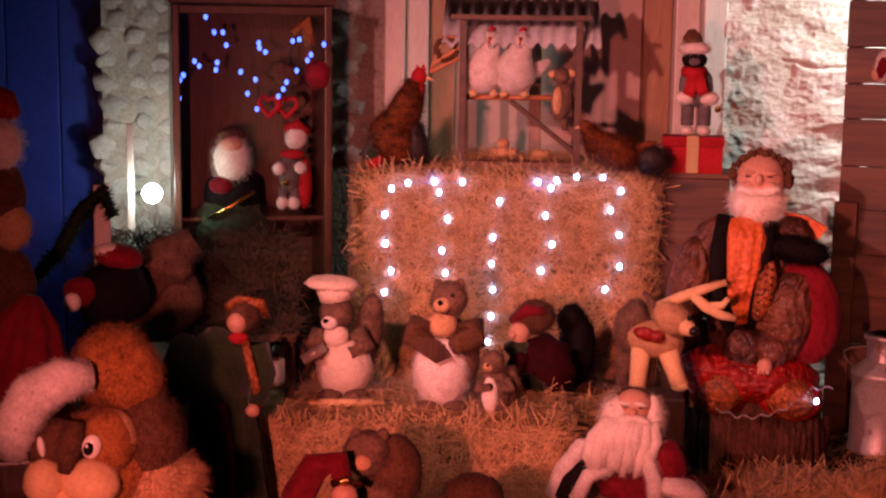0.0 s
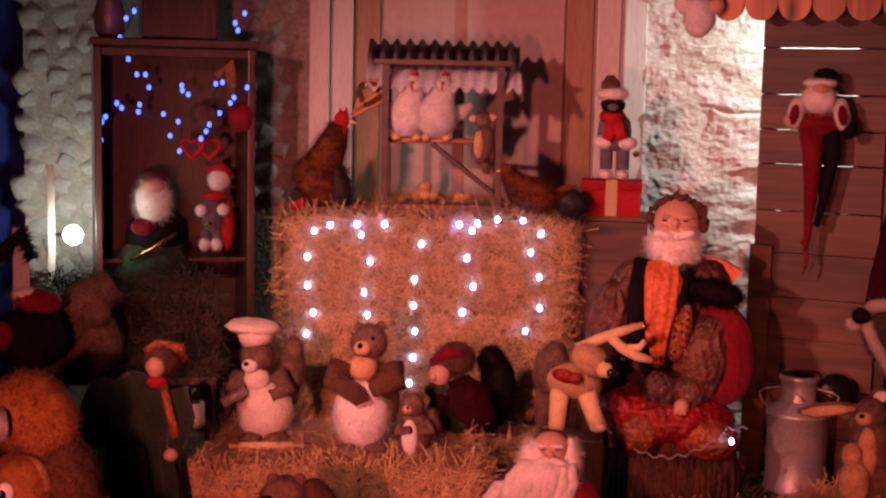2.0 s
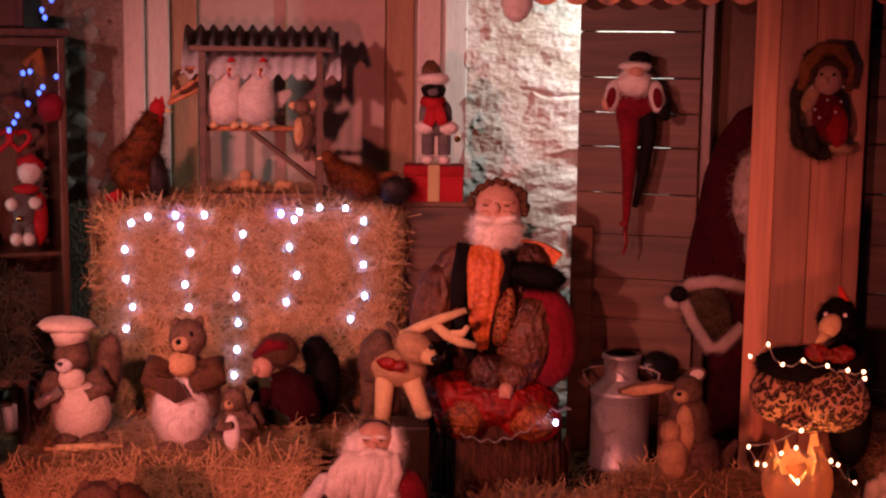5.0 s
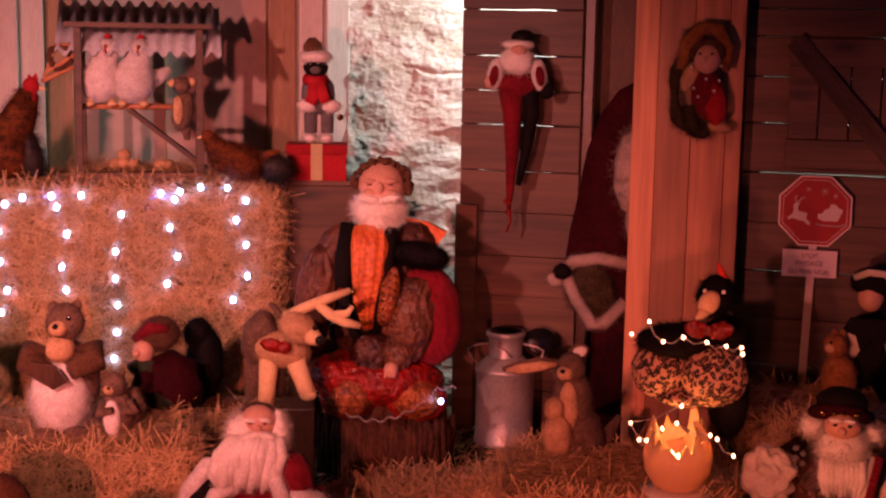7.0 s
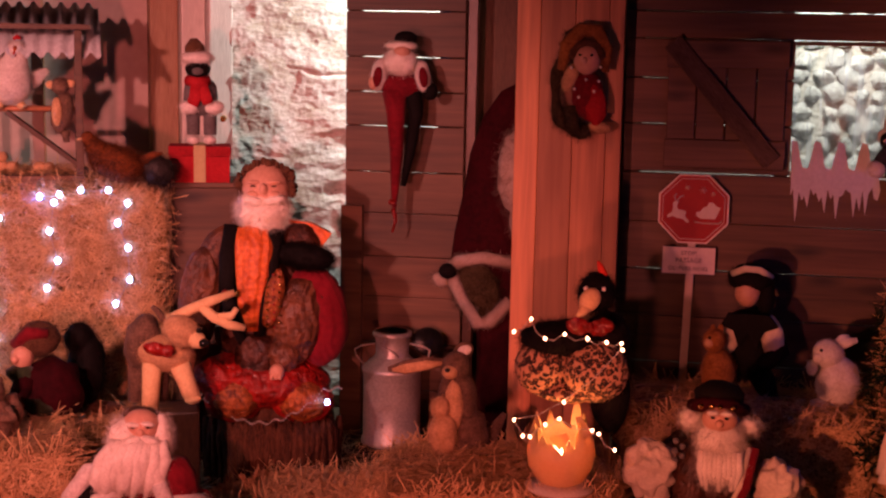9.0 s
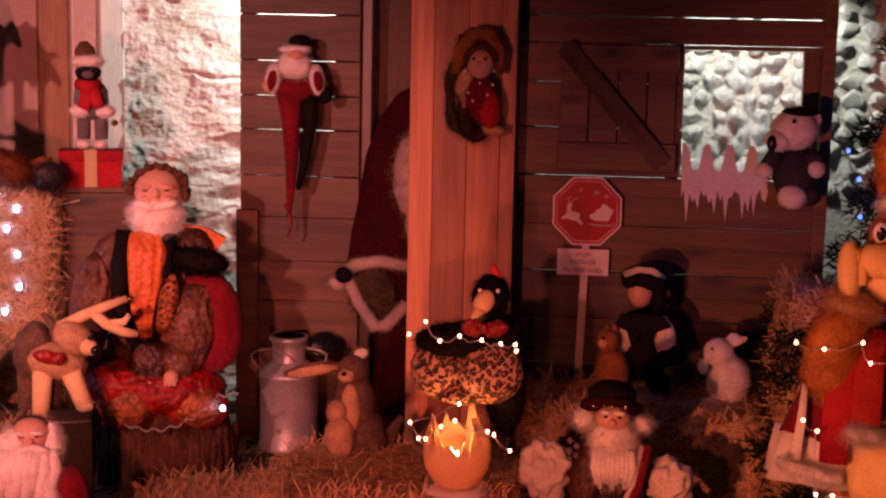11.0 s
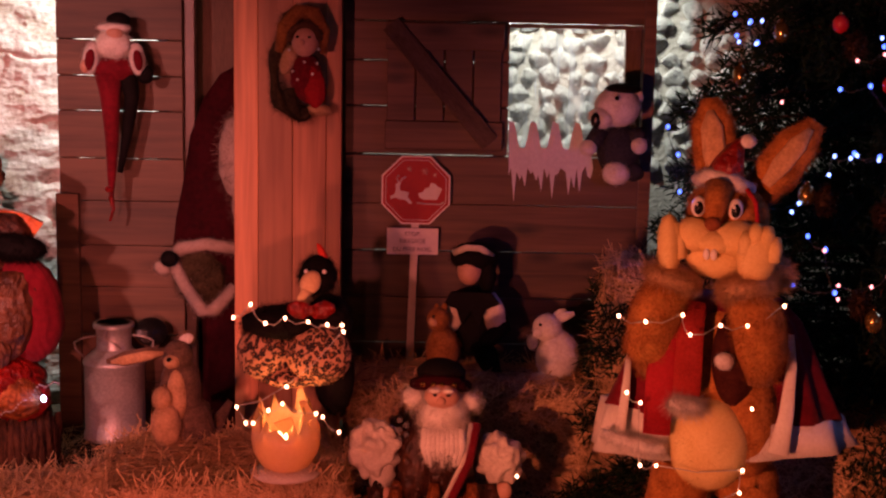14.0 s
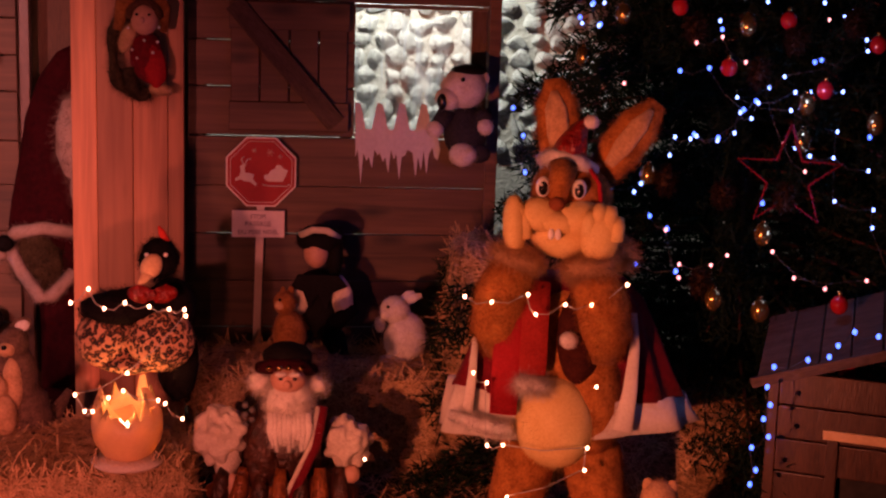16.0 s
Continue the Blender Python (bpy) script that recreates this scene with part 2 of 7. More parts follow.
M_SHEER = mat("sheer_olive_cloth", (0.17, 0.062, 0.026), (0.050, 0.018, 0.010), 11, 55, 0.42, bump=0.9, detail=0.025)
M_SIGNRED = mat("red_sign_enamel", (0.42, 0.014, 0.02), (0.34, 0.012, 0.016), 6, 60, 0.6, bump=0.03)
M_SIGNWHITE = mat("white_sign_enamel", (0.78, 0.72, 0.66), (0.70, 0.64, 0.58), 6, 60, 0.45, bump=0.03)
M_FELTWHITE = mat("white_felt", (0.82, 0.78, 0.70), (0.70, 0.65, 0.57), 10, 120, 0.9, bump=0.25, detail=0.003)
M_INK = mat("grey_print", (0.13, 0.08, 0.08), (0.11, 0.07, 0.07), 6, 60, 0.6, bump=0)
M_CABLE = mat("clear_cable", (0.45, 0.42, 0.38), (0.36, 0.33, 0.30), 30, 90, 0.35, bump=0)
M_DARKCABLE = mat("dark_cable", (0.03, 0.04, 0.03), (0.02, 0.025, 0.02), 30, 90, 0.5, bump=0)
M_ICE = mat("frosted_plastic", (0.62, 0.62, 0.66), (0.50, 0.50, 0.55), 9, 80, 0.4, bump=0.1)
M_EGG = mat("egg_shell", (0.78, 0.58, 0.34), (0.70, 0.49, 0.27), 10, 90, 0.5, bump=0.05)
tr = M_EGG.node_tree
thin, mixed = tr.nodes.new("ShaderNodeBsdfTranslucent"), tr.nodes.new("ShaderNodeMixShader")
thin.inputs[0].default_value, mixed.inputs[0].default_value = (0.95, 0.60, 0.25, 1), 0.25
tr.links.new(tr.nodes["Principled BSDF"].outputs[0], mixed.inputs[1])
tr.links.new(thin.outputs[0], mixed.inputs[2])
tr.links.new(mixed.outputs[0], tr.nodes["Material Output"].inputs[0])


def film():
    """Thin milky plastic sheet, clearer in some upright folds than in others."""
    m, t, p = nodes_of("milky_plastic_film")
    co, mp, no = t.nodes.new("ShaderNodeTexCoord"), t.nodes.new("ShaderNodeMapping"), t.nodes.new("ShaderNodeTexNoise")
    mp.inputs["Scale"].default_value = (26, 26, 5)
    no.inputs["Scale"].default_value, no.inputs["Detail"].default_value = 1.0, 3
    t.links.new(co.outputs["Object"], mp.inputs["Vector"])
    t.links.new(mp.outputs[0], no.inputs["Vector"])
    rg = t.nodes.new("ShaderNodeMapRange")
    rg.inputs["From Min"].default_value, rg.inputs["From Max"].default_value = 0.42, 0.68
    rg.inputs["To Min"].default_value, rg.inputs["To Max"].default_value = 0.05, 0.38
    t.links.new(no.outputs["Fac"], rg.inputs["Value"])
    clear, milk, mix = t.nodes.new("ShaderNodeBsdfTransparent"), t.nodes.new("ShaderNodeBsdfTranslucent"), t.nodes.new("ShaderNodeMixShader")
    milk.inputs[0].default_value = (0.85, 0.86, 0.88, 1)
    t.links.new(rg.outputs[0], mix.inputs[0])
    t.links.new(clear.outputs[0], mix.inputs[1])
    t.links.new(milk.outputs[0], mix.inputs[2])
    t.links.new(mix.outputs[0], t.nodes["Material Output"].inputs[0])
    return m


M_FILM = film()
G_COOL = glow("cool_bulb", (0.26, 0.40, 1.0), 22)
G_BLUE = glow("blue_bulb", (0.07, 0.14, 1.0), 3.2)
G_WARM = glow("warm_bulb", (1.0, 0.38, 0.22), 11.0)
G_PINK = glow("pink_bulb", (1.0, 0.30, 0.32), 2.5)
G_TREE = glow("tree_bulb", (0.20, 0.30, 1.0), 4.2)
G_LAMP = glow("lamp_lens", (0.95, 1.0, 0.95), 25)

# ---- mesh helpers ----


class Shape:
    """Gathers closed forms into one mesh with a material per face."""

    def __init__(self, seed=1):
        self.v, self.f, self.m, self.s, self.mats, self.n = [], [], [], [], [], 0
        self.rng = np.random.default_rng(seed)
        self.u, self.x0, self.z0, self.lean = 1.0, 0.0, 0.0, 0.0

    def slot(self, material):
        if material not in self.mats:
            self.mats.append(material)
        return self.mats.index(material)

    def add(self, verts, faces, material, smooth=True):
        k = self.slot(material)
        self.v.append(np.asarray(verts, float))
        self.f.extend([tuple(i + self.n for i in f) for f in faces])
        self.m.extend([k] * len(faces))
        self.s.extend([smooth] * len(faces))
        self.n += len(verts)

    def ell(self, c, r, material, rot=(0, 0, 0), seg=18, rings=11, rough=0.0, fur=0.0, hairs=0, furmat=None, thick=0.0022, fold=None):
        """An ellipsoid, roughened or folded like cloth (depth, count, twist), with hairs of length fur."""
        r = (r, r, r) if isinstance(r, (int, float)) else r
        th = np.linspace(0, np.pi, rings + 1)
        ph = np.linspace(0, 2 * np.pi, seg, endpoint=False)
        u = [(0, 0, 1)] + [(math.sin(a) * math.cos(b), math.sin(a) * math.sin(b), math.cos(a)) for a in th[1:-1] for b in ph] + [(0, 0, -1)]
        u = np.array(u)
        R = np.array(Euler([radians(a) for a in rot]).to_matrix())
        w = u * np.array(r)
        if rough:
            k = np.array([noise.noise(Vector(p * 2.3 + np.array(c) * 9)) for p in u])
            w = w * (1 + rough * k)[:, None]
        if fold:
            ang = np.arctan2(u[:, 1], u[:, 0])
            way = fold[1] * ang + fold[2] * u[:, 2]
            k = np.array([math.sin(q + 4.5 * noise.noise(Vector(p * 1.4 + np.array(c) * 5))) for q, p in zip(way, u)])
            deep = np.array([max(0.1, 0.75 + 1.6 * noise.noise(Vector(p * 1.9 + np.array(c) * 3))) for p in u])
            w = w * (1 + fold[0] * deep * (1 - u[:, 2] ** 6) * (1 - 2 * np.abs(k) ** 0.8))[:, None]
        verts = w @ R.T + np.array(c)
        faces = [(0, 1 + j, 1 + (j + 1) % seg) for j in range(seg)]
        for i in range(rings - 2):
            a, b = 1 + i * seg, 1 + (i + 1) * seg
            faces += [(a + j, b + j, b + (j + 1) % seg, a + (j + 1) % seg) for j in range(seg)]
        last, a = len(u) - 1, 1 + (rings - 2) * seg
        faces += [(a + j, last, a + (j + 1) % seg) for j in range(seg)]
        self.add(verts, faces, material)
        if hairs:
            d = self.rng.normal(size=(hairs, 3))
            d /= np.linalg.norm(d, axis=1)[:, None]
            nrm = d / np.array(r)
            nrm /= np.linalg.norm(nrm, axis=1)[:, None]
            self.hair((d * np.array(r)) @ R.T + np.array(c), nrm @ R.T, fur, furmat or material, thick=thick)
        return self

    def hair(self, roots, normals, length, material, droop=0.35, thick=0.0022):
        n = len(roots)
        t = self.rng.normal(size=(n, 3))
        way = normals + 0.45 * t + np.array((0, 0, -droop))
        way /= np.linalg.norm(way, axis=1)[:, None]
        side = np.cross(way, self.rng.normal(size=(n, 3)))
        side /= np.linalg.norm(side, axis=1)[:, None] + 1e-9
        ln = length * (0.5 + 0.9 * self.rng.random(n))[:, None]
        a, b, c = roots - side * thick, roots + side * thick, roots + way * ln
        verts = np.stack([a, b, c], 1).reshape(-1, 3)
        self.add(verts, [(3 * i, 3 * i + 1, 3 * i + 2) for i in range(n)], strand(material), False)

    def tube(self, pts, radii, material, seg=12, flat=1.0, fold=0.0, folds=7, fur=0.0, hairs=0, furmat=None, caps=True, thick=0.0022):
        """A tube along pts with a radius at each; flat squeezes it front to back, fold ruffles it."""
        pts = [Vector(p) for p in pts]
        if isinstance(radii, (int, float)):
            radii = [radii] * len(pts)
        verts, nrm = [], []
        for i, p in enumerate(pts):
            d = (pts[min(i + 1, len(pts) - 1)] - pts[max(i - 1, 0)]).normalized()
            x = d.cross(Vector((0, 1, 0)))
            x = x.normalized() if x.length > 1e-3 else Vector((1, 0, 0))
            y = x.cross(d).normalized()
            for j in range(seg):
                a = 2 * math.pi * j / seg
                k = radii[i] * (1 + fold * math.sin(folds * a + i * 0.4))
                o = x * math.cos(a) + y * math.sin(a) * flat
                verts.append(p + o * k)
                nrm.append(o)
        faces = [(i * seg + j, i * seg + (j + 1) % seg, (i + 1) * seg + (j + 1) % seg, (i + 1) * seg + j) for i in range(len(pts) - 1) for j in range(seg)]
        if caps:
            faces += [tuple(range(seg))[::-1], tuple((len(pts) - 1) * seg + j for j in range(seg))]
        self.add([tuple(p) for p in verts], faces, material)
        if hairs:
            va, na = np.array(verts).reshape(len(pts), seg, 3), np.array(nrm).reshape(len(pts), seg, 3)
            i = self.rng.integers(0, len(pts) - 1, hairs)
            j = self.rng.integers(0, seg, hairs)
            f, g = self.rng.random(hairs)[:, None], self.rng.random(hairs)[:, None]
            j2 = (j + 1) % seg
            root = (va[i, j] * (1 - g) + va[i, j2] * g) * (1 - f) + (va[i + 1, j] * (1 - g) + va[i + 1, j2] * g) * f
            self.hair(root, na[i, j], fur, furmat or material, thick=thick)
        return self

    def slab(self, outline, depth, material, m=Matrix(), smooth=False):
        """A flat outline in x and z, given thickness along y, at the pose m."""
        n = len(outline)
        vs = [m @ Vector((x, 0, z)) for x, z in outline] + [m @ Vector((x, depth, z)) for x, z in outline]
        faces = [tuple(range(n))[::-1], tuple(range(n, 2 * n))] + [(i, (i + 1) % n, n + (i + 1) % n, n + i) for i in range(n)]
        self.add([tuple(v) for v in vs], faces, material, smooth)
        return self

    def box(self, lo, hi, material, bevel=0.0, m=None):
        bm = bmesh.new()
        bmesh.ops.create_cube(bm, size=1)
        for v in bm.verts:
            v.co = Vector([(a + b) / 2 + c * (b - a) for a, b, c in zip(lo, hi, v.co)])
        if bevel:
            bmesh.ops.bevel(bm, geom=bm.edges[:], offset=bevel, segments=2, affect="EDGES", profile=0.6)
        bm.verts.index_update()
        vs = [tuple(m @ v.co) if m else tuple(v.co) for v in bm.verts]
        self.add(vs, [tuple(v.index for v in f.verts) for f in bm.faces], material, False)
        bm.free()
        return self

    def p(self, x, z, y=0.0):
        return ((x - self.x0) * self.u, y * self.u, (self.z0 - z - y * self.lean) * self.u)

    def E(self, x, z, rx, rz, material, y=0, ry=None, tilt=0, rough=0.08, fur=0, hairs=0, furmat=None, seg=18, rings=11, fold=None):
        ry = (rx + rz) / 2 if ry is None else ry
        return self.ell(self.p(x, z, y), (rx * self.u, ry * self.u, rz * self.u), material, (0, tilt, 0), seg, rings, rough, fur * self.u, int(hairs * (1.0 if material in (M_WOOL, M_WHITEPLUSH, M_SHADEFUR) else 1.5)), furmat, max(0.0005, 0.36 * self.u), fold)

    def T(self, pts, radii, material, flat=1.0, fold=0.0, folds=7, fur=0, hairs=0, seg=14):
        radii = [r * self.u for r in radii] if not isinstance(radii, (int, float)) else radii * self.u
        return self.tube([self.p(*q) for q in pts], radii, material, seg, flat, fold, folds, fur * self.u, int(hairs * (1.0 if material in (M_WOOL, M_WHITEPLUSH, M_SHADEFUR) else 1.5)), thick=max(0.0005, 0.38 * self.u))

    def S(self, outline, y, depth, material):
        self.slab([(self.p(x, z)[0], self.p(x, z)[2]) for x, z in outline], depth * self.u, material, Matrix.Translation((0, y * self.u, 0)))
        return self

    def mesh(self, name):
        me = bpy.data.meshes.new(name)
        me.from_pydata([tuple(p) for a in self.v for p in a], [], self.f)
        for k in self.mats:
            me.materials.append(k)
        me.polygons.foreach_set("material_index", self.m)
        me.polygons.foreach_set("use_smooth", self.s)
        me.update()
        return me


def thing(name, label="", category="", place=None, shape=None, group="", kind=""):
    """A top-level thing: a mesh where a shape is given, else an Empty for parts."""
    ob = new(name, shape.mesh(name) if shape else None)
    if place is not None:
        ob.matrix_world = place
    return tagged(ob, label, category, group, kind)


def part(name, shape, parent, label="", place=None, kind=""):
    ob = new(name, shape if isinstance(shape, bpy.types.Mesh) else shape.mesh(name))
    ob.parent = parent
    if place is not None:
        ob.matrix_local = place
    return tagged(ob, label, kind=kind)


def straw_strands(shape, roots, normals, length, material, lie=0.85, width=0.0011):
    """Flat straws that lie along a surface, some of them standing off."""
    n = len(roots)
    t = shape.rng.normal(size=(n, 3))
    t -= normals * (t * normals).sum(1)[:, None] * lie
    t /= np.linalg.norm(t, axis=1)[:, None]
    side = np.cross(t, normals + 0.3 * shape.rng.normal(size=(n, 3)))
    side /= np.linalg.norm(side, axis=1)[:, None] + 1e-9
    ln = length * (0.4 + 0.9 * shape.rng.random(n))[:, None] / 2
    lift = normals * (0.002 + 0.012 * shape.rng.random(n) ** 2)[:, None]
    c = roots + lift
    sag = normals * (0.01 * shape.rng.random(n))[:, None]
    verts = np.stack([c - t * ln - side * width, c - t * ln + side * width, c + sag + side * width, c + sag - side * width,
                      c + t * ln + side * width, c + t * ln - side * width], 1).reshape(-1, 3)
    faces = []
    for i in range(n):
        k = 6 * i
        faces += [(k, k + 1, k + 2, k + 3), (k + 3, k + 2, k + 4, k + 5)]
    shape.add(verts, faces, material, False)


# ---- the setting ----
HUT = pose(2.183, 3.935, 0, 0, 0, -29.02)
WALL_Y = 4.75

s = Shape()
s.box((-60, -60, -0.2), (60, 60, 0.0), M_EARTH)
thing("ground", "dark trodden earth floor under scattered straw", "ground", shape=s, kind="structure")


def plain_wall(name, lo, hi, material, label, m=None, bevel=0.0):
    sh = Shape()
    sh.box(lo, hi, material, bevel)
    return thing(name, label, "wall", m, sh, kind="structure")


# rubble wall with an opening for the panelled door and one for the blue door
wall = thing("wall_north", "old rubble stone wall in pale lime mortar", "wall", kind="structure")
for lo, hi in (((-1.17, WALL_Y, 0), (-0.20, 5.05, 3.2)), ((0.97, WALL_Y, 0), (1.72, 5.05, 3.2)), ((-0.20, WALL_Y, 2.15), (0.97, 5.05, 3.2)),
               ((-2.3, WALL_Y, 2.15), (-1.17, 5.05, 3.2)), ((-4.2, WALL_Y, 0), (-2.3, 5.05, 3.2))):
    sh = Shape()
    sh.box(lo, hi, M_MORTAR)
    part("masonry", sh, wall)
east = thing("wall_east", "stone wall of rounded field stones behind the hut", "wall", HUT, kind="structure")
sh = Shape()
sh.box((-0.62, 0.46, 0), (5.2, 0.76, 3.2), M_MORTAR)
part("masonry", sh, east)
plain_wall("wall_south", (-4.2, -3.3, 0), (7.5, -3.05, 3.2), M_DARK, "plain dark wall behind the display")
plain_wall("wall_west", (-4.45, -3.3, 0), (-4.2, 5.05, 3.2), M_DARK, "plain dark side wall of the yard")
plain_wall("wall_east_far", (7.25, -3.3, 0), (7.5, 2.2, 3.2), M_DARK, "plain dark end wall of the yard")
plain_wall("ceiling", (-4.45, -3.3, 3.2), (7.5, 6.5, 3.35), M_DARK, "plain dark ceiling over the display")

# door in its dark recess, the blue light there put into its colour
blue = thing("door_1", "plank door coloured navy for the blue light in its recess", "door", kind="structure")
for i in range(6):
    sh = Shape()
    sh.box((-2.28 + i * 0.187, 4.86, 0.02), (-2.28 + i * 0.187 + 0.182, 4.90, 2.13), M_NAVY, 0.004)
    part("board", sh, blue)

# panelled double door with white frame and varnished moulding
door = thing("door_2", "pinkish painted door panel in a white frame", "door", kind="structure")
sh = Shape()
sh.box((0.045, 4.90, 0.0), (0.70, 4.94, 2.1), M_PANEL)
part("panel", sh, door)
for x0, x1, y0, mt, nm in ((-0.20, -0.13, 4.735, M_FRAME, "jamb"), (-0.128, -0.05, 4.79, M_FRAME, "jamb"), (-0.048, 0.043, 4.85, M_MOULD, "moulding"),
                           (0.702, 0.80, 4.85, M_MOULD, "moulding"), (0.802, 0.885, 4.79, M_FRAME, "jamb"), (0.887, 0.97, 4.735, M_FRAME, "jamb")):
    sh = Shape()
    sh.box((x0, y0, 0.0), (x1, 5.0, 2.15), mt, 0.006)
    part(nm, sh, door)
sh = Shape()
sh.box((0.345, 4.888, 0.0), (0.352, 4.905, 2.1), M_MOULD, 0.002)
part("groove_strip", sh, door)

# wooden hut front
hut = thing("wooden_hut", "rough plank hut front with a shuttered window opening", "hut", HUT)
rng = np.random.default_rng(5)


def plank(parent, x0, x1, z0, z1, y0=0.0, y1=0.022, material=M_PLANK, name="plank"):
    sh = Shape()
    w, h = (x1 - x0) / 2, (z1 - z0) / 2
    sh.box((-w, 0, -h), (w, y1 - y0, h), material, 0.003)
    return part(name, sh, parent, place=pose((x0 + x1) / 2, y0 + rng.uniform(-0.003, 0.003), (z0 + z1) / 2, 0, rng.uniform(-0.15, 0.15), 0))


SEAMS_LEFT = (0.02, 0.165, 0.325, 0.483, 0.62, 0.766, 0.905, 1.058, 1.17, 1.284, 1.433, 1.58, 1.74, 1.90)
SEAMS_RIGHT = (0.02, 0.16, 0.315, 0.467, 0.622, 0.775, 0.935, 1.09, 1.235, 1.36, 1.446, 1.60, 1.75, 1.90)
for a, b in zip(SEAMS_LEFT, SEAMS_LEFT[1:]):
    plank(hut, -1.02, -0.62, a + 0.0006, b - rng.choice((0.0006, 0.0028)))
for a, b in zip(SEAMS_RIGHT, SEAMS_RIGHT[1:]):
    if 0.93 < a < 1.34:
        plank(hut, -0.10, 0.424, a + 0.002, b - 0.002)
    else:
        plank(hut, -0.10, 0.87, a + 0.0006, b - rng.choice((0.0012, 0.0032)))
# posts behind and beside the planks
for x0, x1, z1 in ((-1.02, -0.975, 1.9), (-0.66, -0.618, 1.9), (-0.10, -0.06, 1.9), (0.38, 0.42, 1.9)):
    plank(hut, x0, x1, 0.0, z1, 0.028, 0.07, M_PLANK, "post")
plank(hut, 0.852, 0.89, 0.0, 1.9, -0.012, 0.07, M_PLANK, "corner_post")
plank(hut, -1.028, -0.955, 0.0, 0.79, -0.03, -0.004, M_PLANK, "edge_board")
plank(hut, -0.618, -0.585, 0.0, 1.9, 0.02, 0.06, M_DARKWOOD, "door_post")
# board added behind the doorway to block the corner spot and keep it dark
sh = Shape()
sh.box((-0.70, 0.17, 0.0), (-0.05, 0.19, 2.0), M_CABBACK)
part("inner_partition", sh, hut)
# open door of upright boards
leaf = Shape()
leaf.box((-0.426, -0.153, 0.02), (-0.100, -0.135, 1.9), M_PLANK)
leaf = part("door_leaf", leaf, hut, "reddish upright board door")
edges = (-0.429, -0.3546, -0.2487, -0.1457, -0.0983)
for a, b in zip(edges, edges[1:]):
    sh = Shape()
    sh.box((a + 0.0004, -0.20 + rng.uniform(-0.002, 0.002), 0.02), (b - 0.0004, -0.155, 1.9), M_DOORWOOD, 0.003)
    part("board", sh, leaf)
# shutter folded back beside the opening
shut = Shape()
shut.box((0.03, -0.045, 0.955), (0.405, -0.026, 1.045), M_PLANK, 0.003)
shut = part("shutter", shut, hut, "weathered shutter with a slanting brace")
sh = Shape()
sh.box((0.03, -0.045, 1.27), (0.405, -0.026, 1.355), M_PLANK, 0.003)
part("cross_board", sh, shut)
for i in range(4):
    sh = Shape()
    sh.box((0.035 + i * 0.092, -0.024, 0.95), (0.035 + i * 0.092 + 0.088, -0.006, 1.36), M_PLANK, 0.003)
    part("board", sh, shut)
sh = Shape()
sh.box((-0.245, -0.010, -0.031), (0.245, 0.010, 0.031), M_GREYWOOD, 0.003)
part("brace", sh, shut, place=pose(0.205, -0.056, 1.165, 0, 49, 0))
# window lining
for z0, z1 in ((1.345, 1.358), (0.937, 0.948)):
    sh = Shape()
    sh.box((0.426, -0.004, z0), (0.85, 0.05, z1), M_PLANK, 0.002)
    part("window_lining", sh, hut)
lining = Shape()
lining.box((0.80, 0.03, 0.948), (0.85, 0.06, 1.345), M_CABBACK, 0.002)
part("window_jamb", lining, hut)
# thin plastic sheet stretched across the opening
sheet = Shape()
gx, gz = np.linspace(0.426, 0.848, 44), np.linspace(0.950, 1.343, 30)
sheet.add([(x, 0.042 + 0.004 * noise.noise(Vector((x * 40, 1.0, z * 9))), z) for z in gz for x in gx], [(i * 44 + j, i * 44 + j + 1, (i + 1) * 44 + j + 1, (i + 1) * 44 + j) for i in range(29) for j in range(43)], M_FILM)
sheet = part("window_film", sheet, hut, "milky wrinkled plastic film")
sheet.visible_shadow = False
# scalloped eave
eave = Shape()
eave.box((-1.25, -0.16, 1.60), (0.95, -0.14, 1.68), M_PLANK, 0.003)
eave = part("eave_board", eave, hut)
for i in range(21):
    sh = Shape()
    c = [(0.051 * math.cos(a), 0.055 * math.sin(a)) for a in np.linspace(math.pi, 2 * math.pi, 14)]
    sh.slab(c + [(0.051, 0.09), (-0.051, 0.09)], 0.014, M_DOORWOOD)
    part("scallop", sh, eave, place=pose(-1.20 + i * 0.104, -0.176, 1.565))

# ---- straw bales ----


